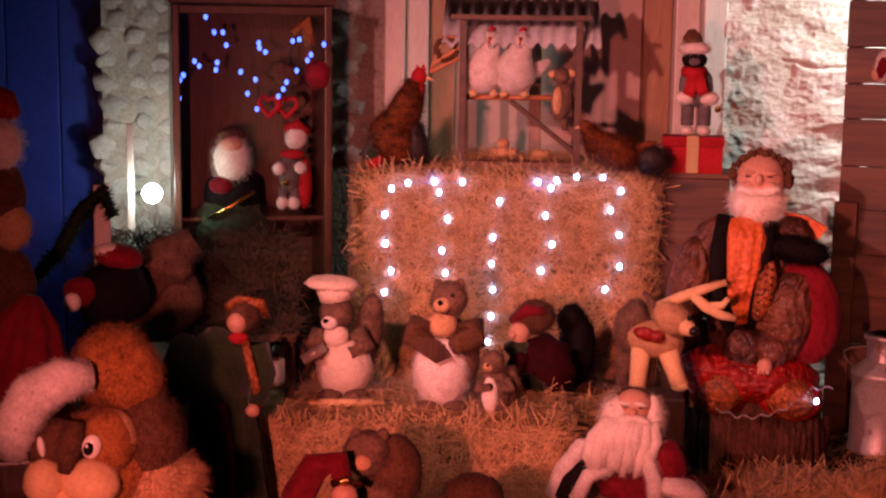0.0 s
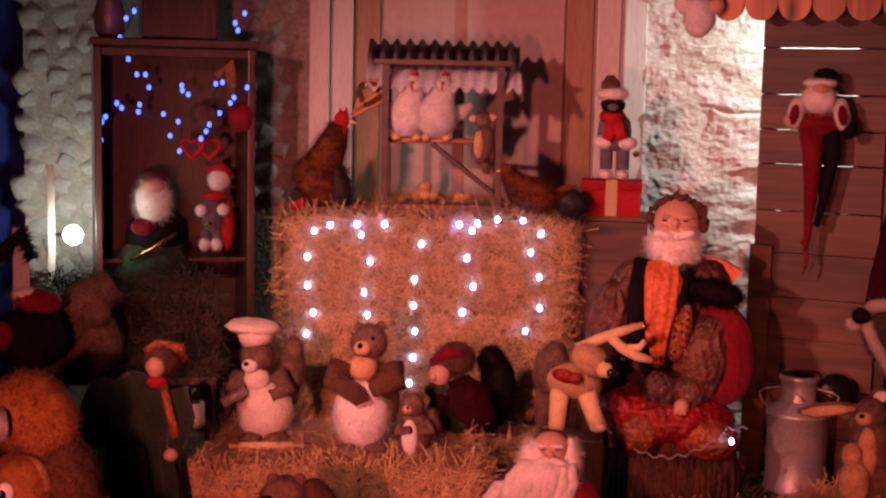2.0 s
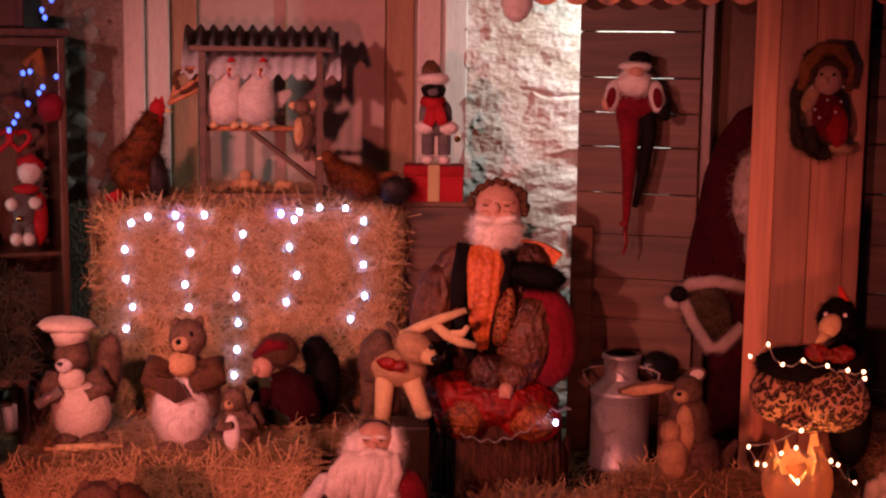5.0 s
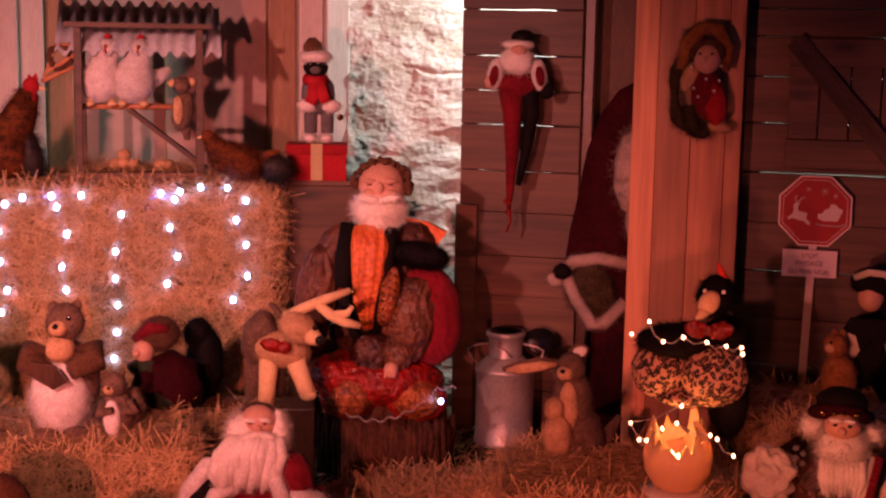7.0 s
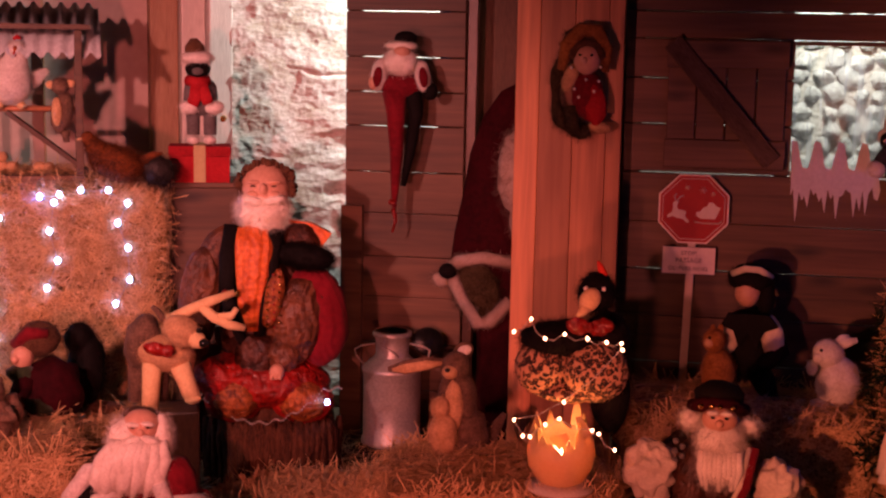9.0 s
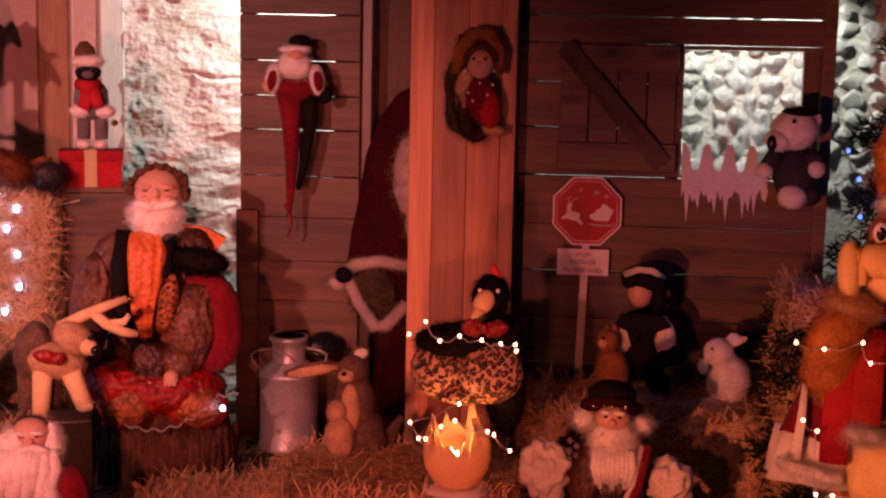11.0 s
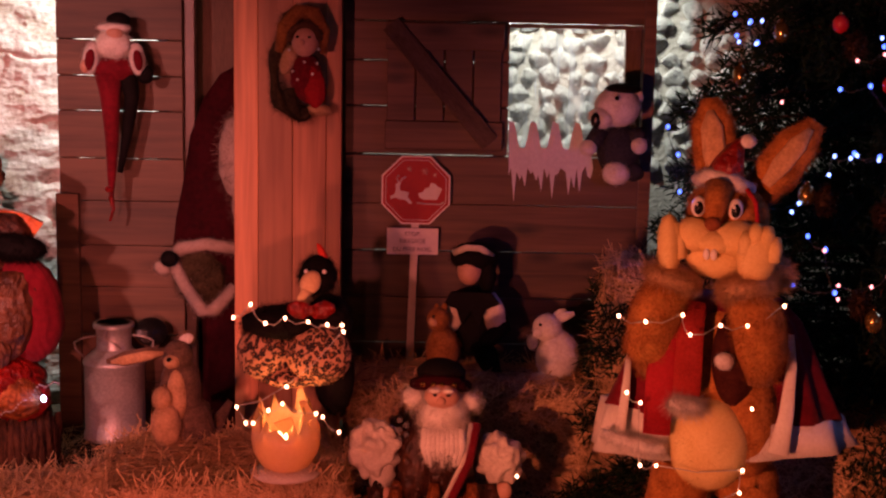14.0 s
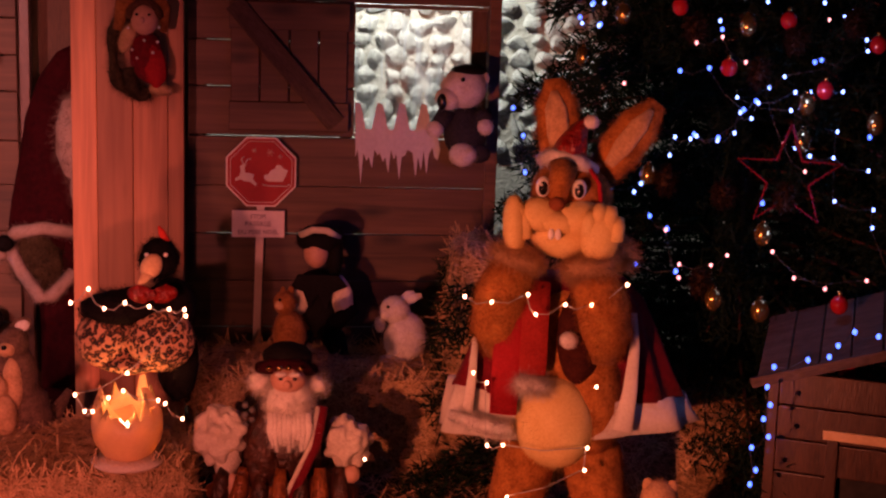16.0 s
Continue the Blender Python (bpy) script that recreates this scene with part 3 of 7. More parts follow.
def bale(w, d, h, place, label, strands=2600, seed=3, group="straw bales", material=M_STRAW, flatness=0.85):
    """A pressed bale w x d x h with its base at z = 0, loose straws all over it and two twines."""
    ob = thing("straw_bale", label, "straw bale", place, group=group)
    sh = Shape(seed)
    n = 14
    for ax in range(3):
        for sg in (-1, 1):
            g = np.linspace(-1, 1, n)
            A, B = np.meshgrid(g, g, indexing="ij")
            P = np.zeros((n * n, 3))
            P[:, ax], P[:, (ax + 1) % 3], P[:, (ax + 2) % 3] = sg, A.ravel(), B.ravel()
            q = P / (np.abs(P) ** 9).sum(1)[:, None] ** (1 / 9)
            k = np.array([noise.noise(Vector(p * np.array((w, d, h)) * 7 + np.array((seed, 0, 0)))) for p in P])
            q = q * np.array((w, d, h)) / 2 * (1 + 0.035 * k)[:, None] + np.array((0, 0, h / 2))
            f = [(i * n + j, (i + 1) * n + j, (i + 1) * n + j + 1, i * n + j + 1) for i in range(n - 1) for j in range(n - 1)]
            sh.add(q, f if sg > 0 else [t[::-1] for t in f], M_STRAW_CORE, False)
    strands = int(strands * 2.1)
    r = sh.rng
    face = r.choice(6, strands, p=np.array([d * h, d * h, w * h, w * h, w * d, 0.0001]) / (2 * d * h + 2 * w * h + w * d + 0.0001))
    P = r.uniform(-1, 1, (strands, 3))
    N = np.zeros((strands, 3))
    for i in range(6):
        m = face == i
        ax, sg = i // 2, (1 if i in (1, 3, 4) else -1)
        if i == 2:
            sg = -1
        P[m, ax], N[m, ax] = sg, sg
    q = P / (np.abs(P) ** 9).sum(1)[:, None] ** (1 / 9) * np.array((w, d, h)) / 2 + np.array((0, 0, h / 2))
    straw_strands(sh, q, N, 0.13, material, flatness)
    part("pressed_straw", sh, ob)
    for y in (-0.22, 0.22):
        tw = Shape()
        a, b = d / 2 + 0.004, h / 2 + 0.003
        tw.tube([(x, y * d, z) for x, z in ((-w / 2 - 0.004, 0.02), (-w / 2 - 0.004, h - 0.02), (-w / 2 + 0.03, h + 0.004), (w / 2 - 0.03, h + 0.004), (w / 2 + 0.004, h - 0.02), (w / 2 + 0.004, 0.02))], 0.0025, M_GREYWOOD, 6)
        part("twine", tw, ob)
    return ob


for i in range(3):
    bale(0.925 + 0.01 * (i % 2), 0.40, 0.297, pose(0.195 + 0.006 * i, 4.36, 0.297 * i, 0, 0, (-0.6, 0.8, 0.2)[i]), "golden straw bale in a stack hung with white lights", 3800, 11 + i)
bale(0.86, 0.42, 0.335, pose(-0.09, 3.555, 0.0, 0, 0, 1.5), "low golden straw bale under squirrel toys", 4600, 21)
bale(0.70, 0.36, 0.30, pose(2.26, 3.43, 0.0, 0, 0, -31), "shaded straw bale against the hut front", 2600, 23)
bale(0.36, 0.30, 0.66, pose(2.72, 3.16, 0.0, 0, 4, -34), "upright straw bale beside a white toy rabbit", 2400, 24)
bale(0.60, 0.45, 0.20, pose(1.44, 3.32, 0.0, 0, 0, -18), "low straw bale under a glowing egg lamp", 2600, 25)

# loose straw over the ground and heaped in front of the hut
sh = Shape(40)
r = sh.rng
k = 17000
x = r.uniform(-0.6, 3.4, k)
y = r.uniform(2.3, 4.4, k)
keep = (x * 0.4851 + y * 0.8745 < 4.42) & (y < 4.7)
P = np.stack([x, y, 0.006 + 0.02 * r.random(k)], 1)[keep]
straw_strands(sh, P, np.tile((0, 0, 1.0), (len(P), 1)), 0.13, M_STRAW, 0.8)
tagged(thing("loose_straw", "loose golden straw strewn over the ground", "straw", shape=sh), kind="stuff")


def heap(cx, cy, rx, ry, h, n, seed, label):
    sh = Shape(seed)
    sh.ell((0, 0, 0), (rx, ry, h), M_STRAW_CORE, rough=0.25, seg=26, rings=14)
    r = sh.rng
    n *= 2
    a, q = r.uniform(0, 2 * math.pi, n), np.sqrt(r.random(n)) * 1.1
    z = h * np.sqrt(np.clip(1 - q ** 2, 0, 1)) + 0.004
    P = np.stack([rx * q * np.cos(a), ry * q * np.sin(a), z], 1)
    N = np.stack([P[:, 0] / rx ** 2, P[:, 1] / ry ** 2, z / h ** 2 + 1e-3], 1)
    N /= np.linalg.norm(N, axis=1)[:, None]
    straw_strands(sh, P, N, 0.12, M_STRAW, 0.6)
    return tagged(thing("straw_heap", label, "straw heap", pose(cx, cy, 0), sh), kind="stuff")


heap(1.33, 3.50, 0.30, 0.22, 0.17, 2600, 41, "heap of loose golden straw before the milk churn")
heap(0.95, 3.62, 0.30, 0.20, 0.10, 1500, 42, "flattened straw before a stump")
heap(3.02, 2.72, 0.34, 0.30, 0.34, 2200, 43, "grey shaded heap of straw behind a toy hare")

# ---- stones of the walls ----


def stone_mesh(seed, flat=0.55):
    sh = Shape(seed)
    sh.ell((0, 0, 0), (0.5, flat, 0.5), M_STONE, seg=9, rings=6, rough=0.5)
    return sh.mesh("stone")


STONES = [stone_mesh(60 + i) for i in range(8)]


def chunk_mesh(seed):
    """A broken, angular stone with worn corners."""
    sh = Shape(seed)
    sh.ell((0, 0, 0), (0.5, 0.62, 0.5), M_STONE, seg=10, rings=7)
    v = sh.v[0]
    for _ in range(7):
        n = sh.rng.normal(size=3)
        n /= np.linalg.norm(n)
        d = v @ n - sh.rng.uniform(0.27, 0.42)
        v = v - np.clip(d, 0, None)[:, None] * n * 0.9
    sh.v[0] = v
    sh.s = [False] * len(sh.s)
    return sh.mesh("stone")


CHUNKS = [chunk_mesh(80 + i) for i in range(9)]
rng = np.random.default_rng(9)


def rubble(parent, x0, x1, z0, z1, y, size, meshes=STONES):
    z = z0
    while z < z1:
        x = x0 + rng.uniform(0, size * 0.6)
        while x < x1 - size * 0.3:
            w, h = size * rng.uniform(0.75, 1.35), size * rng.uniform(0.65, 1.0)
            ob = part("stone", meshes[rng.integers(len(meshes))], parent, place=Matrix.LocRotScale((x, y, z + rng.uniform(-0.01, 0.01)), Euler((0, rng.uniform(-0.5, 0.5), rng.uniform(-0.2, 0.2))), (w, size * 0.6, h)))
            x += w * 0.98
        z += size * 0.74


rubble(wall, -1.17, -0.86, 0.55, 1.72, WALL_Y + 0.014, 0.098, CHUNKS + STONES)
rubble(wall, -0.44, -0.22, 0.9, 1.72, WALL_Y + 0.014, 0.098, CHUNKS + STONES)
rubble(east, 0.38, 1.40, 0.88, 1.72, 0.46, 0.082, CHUNKS)
relief = Shape(90)
nx, nz = 190, 420
xs, zs = np.linspace(0.965, 1.72, nx), np.linspace(0.05, 1.75, nz)
courses, z = [], 0.0
while z < 1.8:
    h = rng.uniform(0.035, 0.135)
    cuts = [0.90]
    while cuts[-1] < 1.8:
        cuts.append(cuts[-1] + h * rng.uniform(1.2, 3.6) + 0.05)
    courses.append((z, z + h, [(a, b, rng.uniform(-0.020, 0.012), rng.uniform(-0.15, 0.22), rng.uniform(-0.08, 0.08)) for a, b in zip(cuts, cuts[1:])]))
    z += h
pts = []
for z in zs:
    for x in xs:
        wx = x + 0.045 * noise.noise(Vector((x * 7, 2.0, z * 7))) + 0.008 * noise.noise(Vector((x * 26, 2.0, z * 26)))
        wz = z + 0.055 * noise.noise(Vector((x * 4, 7.0, z * 5))) + 0.008 * noise.noise(Vector((x * 21, 5.0, z * 30)))
        out = 0.0
        for z0, z1, blocks in courses:
            if z0 <= wz < z1:
                for a, b, off, lean, turn in blocks:
                    if a <= wx < b:
                        edge = min(wx - a, b - wx, (wz - z0) * 1.2, (z1 - wz) * 1.2)
                        rim = min(1.0, max(0.0, edge) / 0.022) ** 0.7
                        out = (off + lean * (wz - (z0 + z1) / 2) + turn * (wx - (a + b) / 2)) * rim - 0.004 * (1 - rim) ** 2
        soft = 0.05 + 1.0 * min(1.0, max(0.0, 0.5 + 1.6 * noise.noise(Vector((x * 3.1, 1.0, z * 3.7)))))
        fine = noise.fractal(Vector((x * 34, 5.0, z * 46)), 0.8, 2.0, 4)
        pts.append((x, WALL_Y - 0.016 - out * soft - 0.0032 * fine - 0.004 * abs(noise.fractal(Vector((x * 10, 3.0, z * 24)), 0.9, 2.2, 4)) - 0.010 * noise.noise(Vector((x * 8, 9.0, z * 14))), z))
relief.add(pts, [(i * nx + j, i * nx + j + 1, (i + 1) * nx + j + 1, (i + 1) * nx + j) for i in range(nz - 1) for j in range(nx - 1)], M_WHITESTONE)
part("limewashed_face", relief, wall, "rough limewashed masonry face")
for nm, a, b, e, ang in (("white_spot_corner", (-0.55, 0.26, 1.72), (-0.95, 0.45, 0.9), 62, 150), ("white_spot_window", (0.60, 0.14, 1.78), (0.76, 0.46, 1.0), 52, 90)):
    lamp(nm, "SPOT", HUT @ Vector(a), HUT @ Vector(b), e, (0.97, 0.98, 0.95), 0.03, ang, 0.5)

# ---- old cabinet ----
CAB = pose(-0.612, 4.36, 0, 0, 0, 13)
cab = thing("cabinet", "old dark-stained open wooden cabinet with a brown back board", "cabinet", CAB)
W, DP, Z0, Z1 = 0.222, 0.16, 0.40, 1.41
for nm, lo, hi, mt in (("side_panel", (-W - 0.02, -DP, 0.0), (-W + 0.003, DP, Z1 - 0.026), M_DARKWOOD), ("side_panel", (W - 0.003, -DP, 0.0), (W + 0.02, DP, Z1 - 0.026), M_DARKWOOD),
                       ("top_board", (-W - 0.03, -DP - 0.012, Z1 - 0.024), (W + 0.03, DP, Z1), M_DARKWOOD), ("shelf", (-W, -DP + 0.01, Z0), (W, DP - 0.02, Z0 + 0.02), M_DARKWOOD),
                       ("back_board", (-W, DP - 0.016, 0.02), (W, DP - 0.004, Z1 - 0.03), M_CABBACK), ("front_rail", (-W, -DP + 0.002, Z1 - 0.055), (W, -DP + 0.02, Z1 - 0.027), M_DARKWOOD),
                       ("lower_door", (-W, -DP + 0.002, 0.03), (W, -DP + 0.02, Z0 - 0.004), M_DARKWOOD), ("shelf", (-W, -DP + 0.05, 0.72), (W, DP - 0.02, 0.735), M_DARKWOOD)):
    sh = Shape()
    sh.box(lo, hi, mt, 0.004)
    part(nm, sh, cab)

# ---- dolls and plush figures, each one plain mesh ----
EYE_SCALE = 1 / 2427.0


def Doll(unit, x0, z0, seed=1, lean=0.16):
    """A figure drawn on a grid of equal units: x to its side, z downwards from its base, y towards the back."""
    sh = Shape(seed)
    sh.u, sh.x0, sh.z0, sh.lean = unit, x0, z0, lean
    return sh


def spot(x, y, z=0.0, turn=0.0):
    """A place whose front faces the middle of the yard."""
    return pose(x, y, z, 0, 0, -math.degrees(math.atan2(x, y)) + turn)


def doll(name, d, label, category, x, y, z, group=""):
    return thing(name, label, category, spot(x, y, z), d, group)


# seated bearded gnome in satin and brocade on a bark stump
d = Doll(4.08 * EYE_SCALE, 475, 800, 1)
d.T([(470, 862, 10), (470, 800, 10), (470, 740, 8), (470, 690, 5)], [118, 112, 106, 96], M_BARK, 0.7, 0.06, 17, seg=90)
for k in range(26):
    x = 352 + 9.4 * k
    y = -0.70 * math.sqrt(max(0.0, 112 ** 2 - (x - 470) ** 2)) + 4
    d.T([(x + 4 * math.sin(k * 2.3), 738, y), (x, 770 + 8 * math.sin(k), y - 6), (x - 4 * math.sin(k * 1.3), 812, y - 5), (x + 3, 858, y - 8)], [6, 9, 8, 9], M_BARK, 0.7, 0.25, 3, seg=8)
d.E(455, 545, 82, 130, M_DARKBROCADE, 0, 54, 0, 0.06, seg=60, rings=24, fold=(0.04, 9, 3))
# lap and knees of red satin with two gathered brocade patches and a beaded hem
d.E(452, 668, 122, 52, M_REDSATIN, -22, 74, 4, 0.06, seg=80, rings=30, fold=(0.035, 15, 6))
d.E(408, 694, 56, 46, M_REDSATIN, -54, 40, -14, 0.05, seg=60, rings=26, fold=(0.04, 11, 5))
d.E(522, 700, 58, 44, M_REDSATIN, -48, 40, 10, 0.05, seg=60, rings=26, fold=(0.04, 11, 5))
d.E(409, 697, 40, 38, M_BROCADE, -74, 28, -14, 0.06, seg=60, rings=26, fold=(0.05, 13, 2))
d.E(524, 702, 42, 36, M_BROCADE, -68, 28, 10, 0.06, seg=60, rings=26, fold=(0.05, 13, 2))
d.T([(352, 640, -58), (378, 664, -72), (408, 690, -80)], [22, 26, 20], M_REDSATIN, 0.7, 0.08, 7, seg=40)
for k in range(64):
    f = k / 63
    x = 350 + 242 * f
    d.E(x, 690 + 52 * math.sin(math.pi * min(1, f * 1.15)) ** 0.8 - 10 * f + 3 * math.sin(k * 0.9), 2.0, 2.0, M_TIN, -70 - 34 * math.sin(math.pi * f), 2, seg=6, rings=4)
# open coat with a dark fur edge over a long orange scarf
d.T([(438, 396, -52), (440, 430, -66), (438, 480, -70), (434, 530, -70), (438, 578, -68)], [26, 30, 27, 20, 8], M_ORANGE, 0.36, 0.12, 9, seg=54)
d.T([(404, 392, -44), (396, 450, -58), (392, 510, -62), (404, 560, -62), (424, 604, -62)], [15, 16, 13, 11, 8], M_BLACKPLUSH, 0.6, fur=5, hairs=400)
d.T([(476, 398, -50), (470, 460, -62), (458, 530, -66), (446, 600, -62)], [14, 13, 11, 8], M_BLACKPLUSH, 0.6, fur=5, hairs=400)
d.E(446, 628, 40, 46, M_DARKBROCADE, -58, 24, 0, 0.05, seg=50, rings=22, fold=(0.07, 9, 1))
# hanging sleeve of sheer cloth and its hand
d.E(378, 440, 34, 50, M_SHEER, -10, 32, 26, 0.05, seg=50, rings=26, fold=(0.06, 7, 3))
d.E(346, 520, 38, 92, M_SHEER, -26, 34, 8, 0.05, seg=60, rings=36, fold=(0.085, 8, 2.5))
d.E(336, 596, 26, 34, M_DARKBROCADE, -60, 24, -6, 0.05, seg=40, rings=20, fold=(0.08, 7, 1))
d.E(326, 630, 14, 15, M_SKIN, -88)
for k in range(4):
    d.T([(315 + 7 * k, 634, -94), (313 + 7 * k, 650 + 3 * math.sin(k), -98)], [4.2, 3], M_SKIN)
# full sleeve, half sheer and half velvet, under a black fur cuff
d.E(546, 552, 58, 92, M_REDVELVET, -18, 46, -8, 0.04, seg=70, rings=36, fold=(0.03, 9, 2))
d.E(512, 565, 50, 80, M_SHEER, -44, 36, 14, 0.05, seg=70, rings=36, fold=(0.075, 9, 2.5))
d.E(490, 622, 30, 30, M_SHEER, -64, 24, 20, 0.05, seg=50, rings=24, fold=(0.09, 8, 1))
d.E(518, 424, 36, 40, M_DARKBROCADE, -6, 32, -30, 0.05, seg=50, rings=24, fold=(0.06, 7, 2))
d.E(480, 648, 13, 14, M_SKIN, -88)
for k in range(3):
    d.T([(472 + 7 * k, 650, -94), (471 + 7 * k, 662, -98)], [4, 3], M_SKIN)
d.E(474, 520, 17, 52, M_BROCADE, -68, 12, 12, 0.1, seg=30, rings=16)
for k in range(22):
    d.E(474 + 12 * math.sin(k * 2.1), 478 + 4.4 * k, 2.6, 2.6, M_GOLD if k % 3 else M_REDSATIN, -82, 2.5, seg=8, rings=5)
d.E(526, 446, 52, 22, M_BLACKPLUSH, -46, 28, 8, 0.1, 10, 1500)
d.S([(498, 378), (540, 386), (574, 404), (552, 434), (530, 424), (505, 400)], -10, 26, M_ORANGE)
d.E(392, 513, 8, 8, M_REDSATIN, -76, 7)
d.E(412, 512, 7, 7, M_GOLD, -76, 6)
# face, curls and beard
d.E(458, 328, 42, 46, M_SKIN, -20, 40, rough=0.02)
d.E(456, 330, 8, 10, M_SKIN, -61, 9)
for x in (438, 474):
    d.E(x, 340, 12, 8, M_SKIN, -54, 8)
    d.E(x, 325, 5.5, 1.6, M_DARKPLUSH, -57, 3, 0, 0, seg=10, rings=6)
    d.E(x, 318, 12, 4, M_SKIN, -56, 5, 0, 0.1)
for k in range(110):
    t0 = -0.30 + 3.74 * (k % 22) / 21
    ring = k // 22
    d.E(460 + (48 - 4 * ring + 4 * math.sin(k * 5.3)) * math.cos(t0), 324 - (43 + 4 * math.sin(k * 3.1) - 3 * ring) * math.sin(t0), 6 + 2 * math.sin(k * 7.7), 6.5, M_DARKPLUSH, -30 + 14 * ring + 4 * math.sin(k * 2.9), 7, 0, 0.3, seg=9, rings=6)
d.E(455, 366, 44, 36, M_WOOL, -38, 26, rough=0.12, fur=14, hairs=3200)
d.E(455, 388, 30, 22, M_WOOL, -44, 20, rough=0.12, fur=14, hairs=1200)
d.E(438, 350, 20, 8, M_WOOL, -60, 8, 14, 0.1, 8, 300)
d.E(472, 350, 20, 8, M_WOOL, -60, 8, -14, 0.1, 8, 300)
gnome_big = doll("gnome_doll", d, "seated bearded gnome doll in orange satin and brocade on a stump", "doll", 0.955, 3.965, 0.10)

# reindeer toy
d = Doll(3.8 * EYE_SCALE, 270, 716, 2)
d.E(218, 592, 32, 52, M_GREYPLUSH, 25, 34, 8, 0.1, 7, 700)
d.E(258, 612, 52, 32, M_TAN, 4, 34, 8, 0.08, 6, 900)
d.E(288, 572, 36, 27, M_TAN, -24, 28, 32, 0.05, 6, 800)
d.E(312, 586, 20, 15, M_CREAM, -36, 16, 30)
d.E(326, 592, 10, 8, M_BLACK, -46, 8)
d.E(318, 570, 5, 5, M_BLACK, -46, 4)
for a, b in (((236, 628, -6), (231, 710, -12)), ((283, 632, -10), (306, 694, -22))):
    d.T([a, ((a[0] + b[0]) / 2, (a[1] + b[1]) / 2, -10), b], [18, 16, 15], M_CREAM, fur=4, hairs=200)
    d.E(b[0], b[1], 15, 10, M_CREAM, b[2] - 2)
for a in (206, 250):
    d.T([(a, 620, 30), (a - 2, 700, 30)], [15, 13], M_GREYPLUSH)
d.T([(262, 552, -10), (300, 535, -6), (335, 520, -10), (380, 504, -8)], [8, 10, 9, 6], M_CREAM)
d.T([(318, 526, -8), (345, 548, -18), (372, 562, -18), (398, 568, -16)], [8, 10, 9, 6], M_CREAM)
d.T([(345, 548, -18), (375, 545, -22), (384, 532, -22)], [7, 7, 5], M_CREAM)
d.T([(258, 552, -6), (245, 535, 4), (236, 528, 8)], [7, 6, 4], M_GREYPLUSH)
d.E(243, 602, 22, 12, M_REDSATIN, -34, 8, 15, 0.2)
d.E(264, 606, 12, 12, M_REDSATIN, -36, 8)
doll("reindeer_toy", d, "tan plush reindeer with cream antlers and red bow", "plush toy", 0.62, 3.76, 0.302)

# a block that carries the reindeer
sh = Shape()
sh.box((-0.10, -0.06, 0), (0.10, 0.08, 0.30), M_DARKWOOD, 0.006)
thing("wooden_block", "dark wooden block standing under a toy reindeer", "block", spot(0.60, 3.80), sh)

# reclining bearded doll in front
d = Doll(3.3 * EYE_SCALE, 300, 905, 3, 0.28)
d.E(335, 880, 104, 50, M_REDVELVET, 20, 60, 10, 0.1, seg=50, rings=24, fold=(0.05, 7, 2))
d.E(292, 724, 34, 30, M_SKIN, -14, 28, 10, 0.03)
d.E(294, 708, 36, 17, M_DARKPLUSH, 2, 32, 8, 0.1, 7, 500)
d.E(262, 740, 26, 34, M_WOOL, -14, 28, 24, 0.15, 15, 1300)
d.E(328, 740, 18, 36, M_WOOL, -8, 24, -8, 0.15, 13, 900)
d.E(291, 738, 8, 8, M_SKIN, -44, 7)
for x in (278, 304):
    d.E(x, 728, 5, 2, M_DARKPLUSH, -40, 3, 0, 0, seg=8, rings=5)
    d.E(x, 722, 12, 4, M_WOOL, -40, 5, 10, 0.1, 5, 120)
d.E(278, 750, 20, 7, M_WOOL, -46, 8, -16, 0.1, 8, 300)
d.E(304, 750, 20, 7, M_WOOL, -46, 8, 16, 0.1, 8, 300)
for k in range(13):
    f = k / 12
    d.T([(250 + 76 * f, 752, -34 - 10 * math.sin(3.1 * f)), (226 + 100 * f + 5 * math.sin(k * 2.7), 786, -44 - 12 * math.sin(3.1 * f)), (214 + 112 * f + 8 * math.sin(k * 1.9), 822 + 8 * math.sin(k * 1.3), -40), (222 + 92 * f, 846 + 12 * math.sin(k * 2.1), -34)], [11, 15, 13, 4], M_WOOL, 0.9, fur=10, hairs=330)
d.T([(245, 800, 0), (200, 806, -10), (168, 850, -10), (150, 900, -10)], [16, 17, 16, 15], M_WHITEPLUSH, fur=6, hairs=500)
d.T([(255, 840, -24), (215, 858, -36), (195, 905, -40)], [14, 14, 14], M_WHITEPLUSH, fur=6, hairs=400)
d.T([(238, 810, -2), (184, 874, -16), (172, 905, -16)], [20, 22, 20], M_BLACKPLUSH)
d.T([(322, 830, -44), (334, 862, -52), (336, 905, -54)], [13, 15, 15], M_WHITEPLUSH, fur=7, hairs=500)
d.E(376, 872, 50, 20, M_WHITEPLUSH, -36, 30, 14, 0.1, 9, 700)
d.E(356, 830, 34, 50, M_REDVELVET, -14, 34, -14, 0.08, seg=40, rings=20, fold=(0.06, 7, 2))
doll("bearded_doll", d, "reclining doll with a long white beard and dark red coat", "doll", 0.49, 3.27, 0.155)
sh = Shape(7)
sh.box((-0.30, -0.14, 0), (0.30, 0.12, 0.135), M_STRAW_CORE, 0.03)
r = sh.rng
P = np.stack([r.uniform(-0.3, 0.3, 900), r.uniform(-0.15, 0.13, 900), np.full(900, 0.137)], 1)
straw_strands(sh, P, np.tile((0, 0, 1.0), (900, 1)), 0.11, M_STRAW, 0.7)
tagged(thing("straw_pad", "low pad of straw under a reclining doll", "straw", spot(0.50, 3.28), sh), kind="stuff")

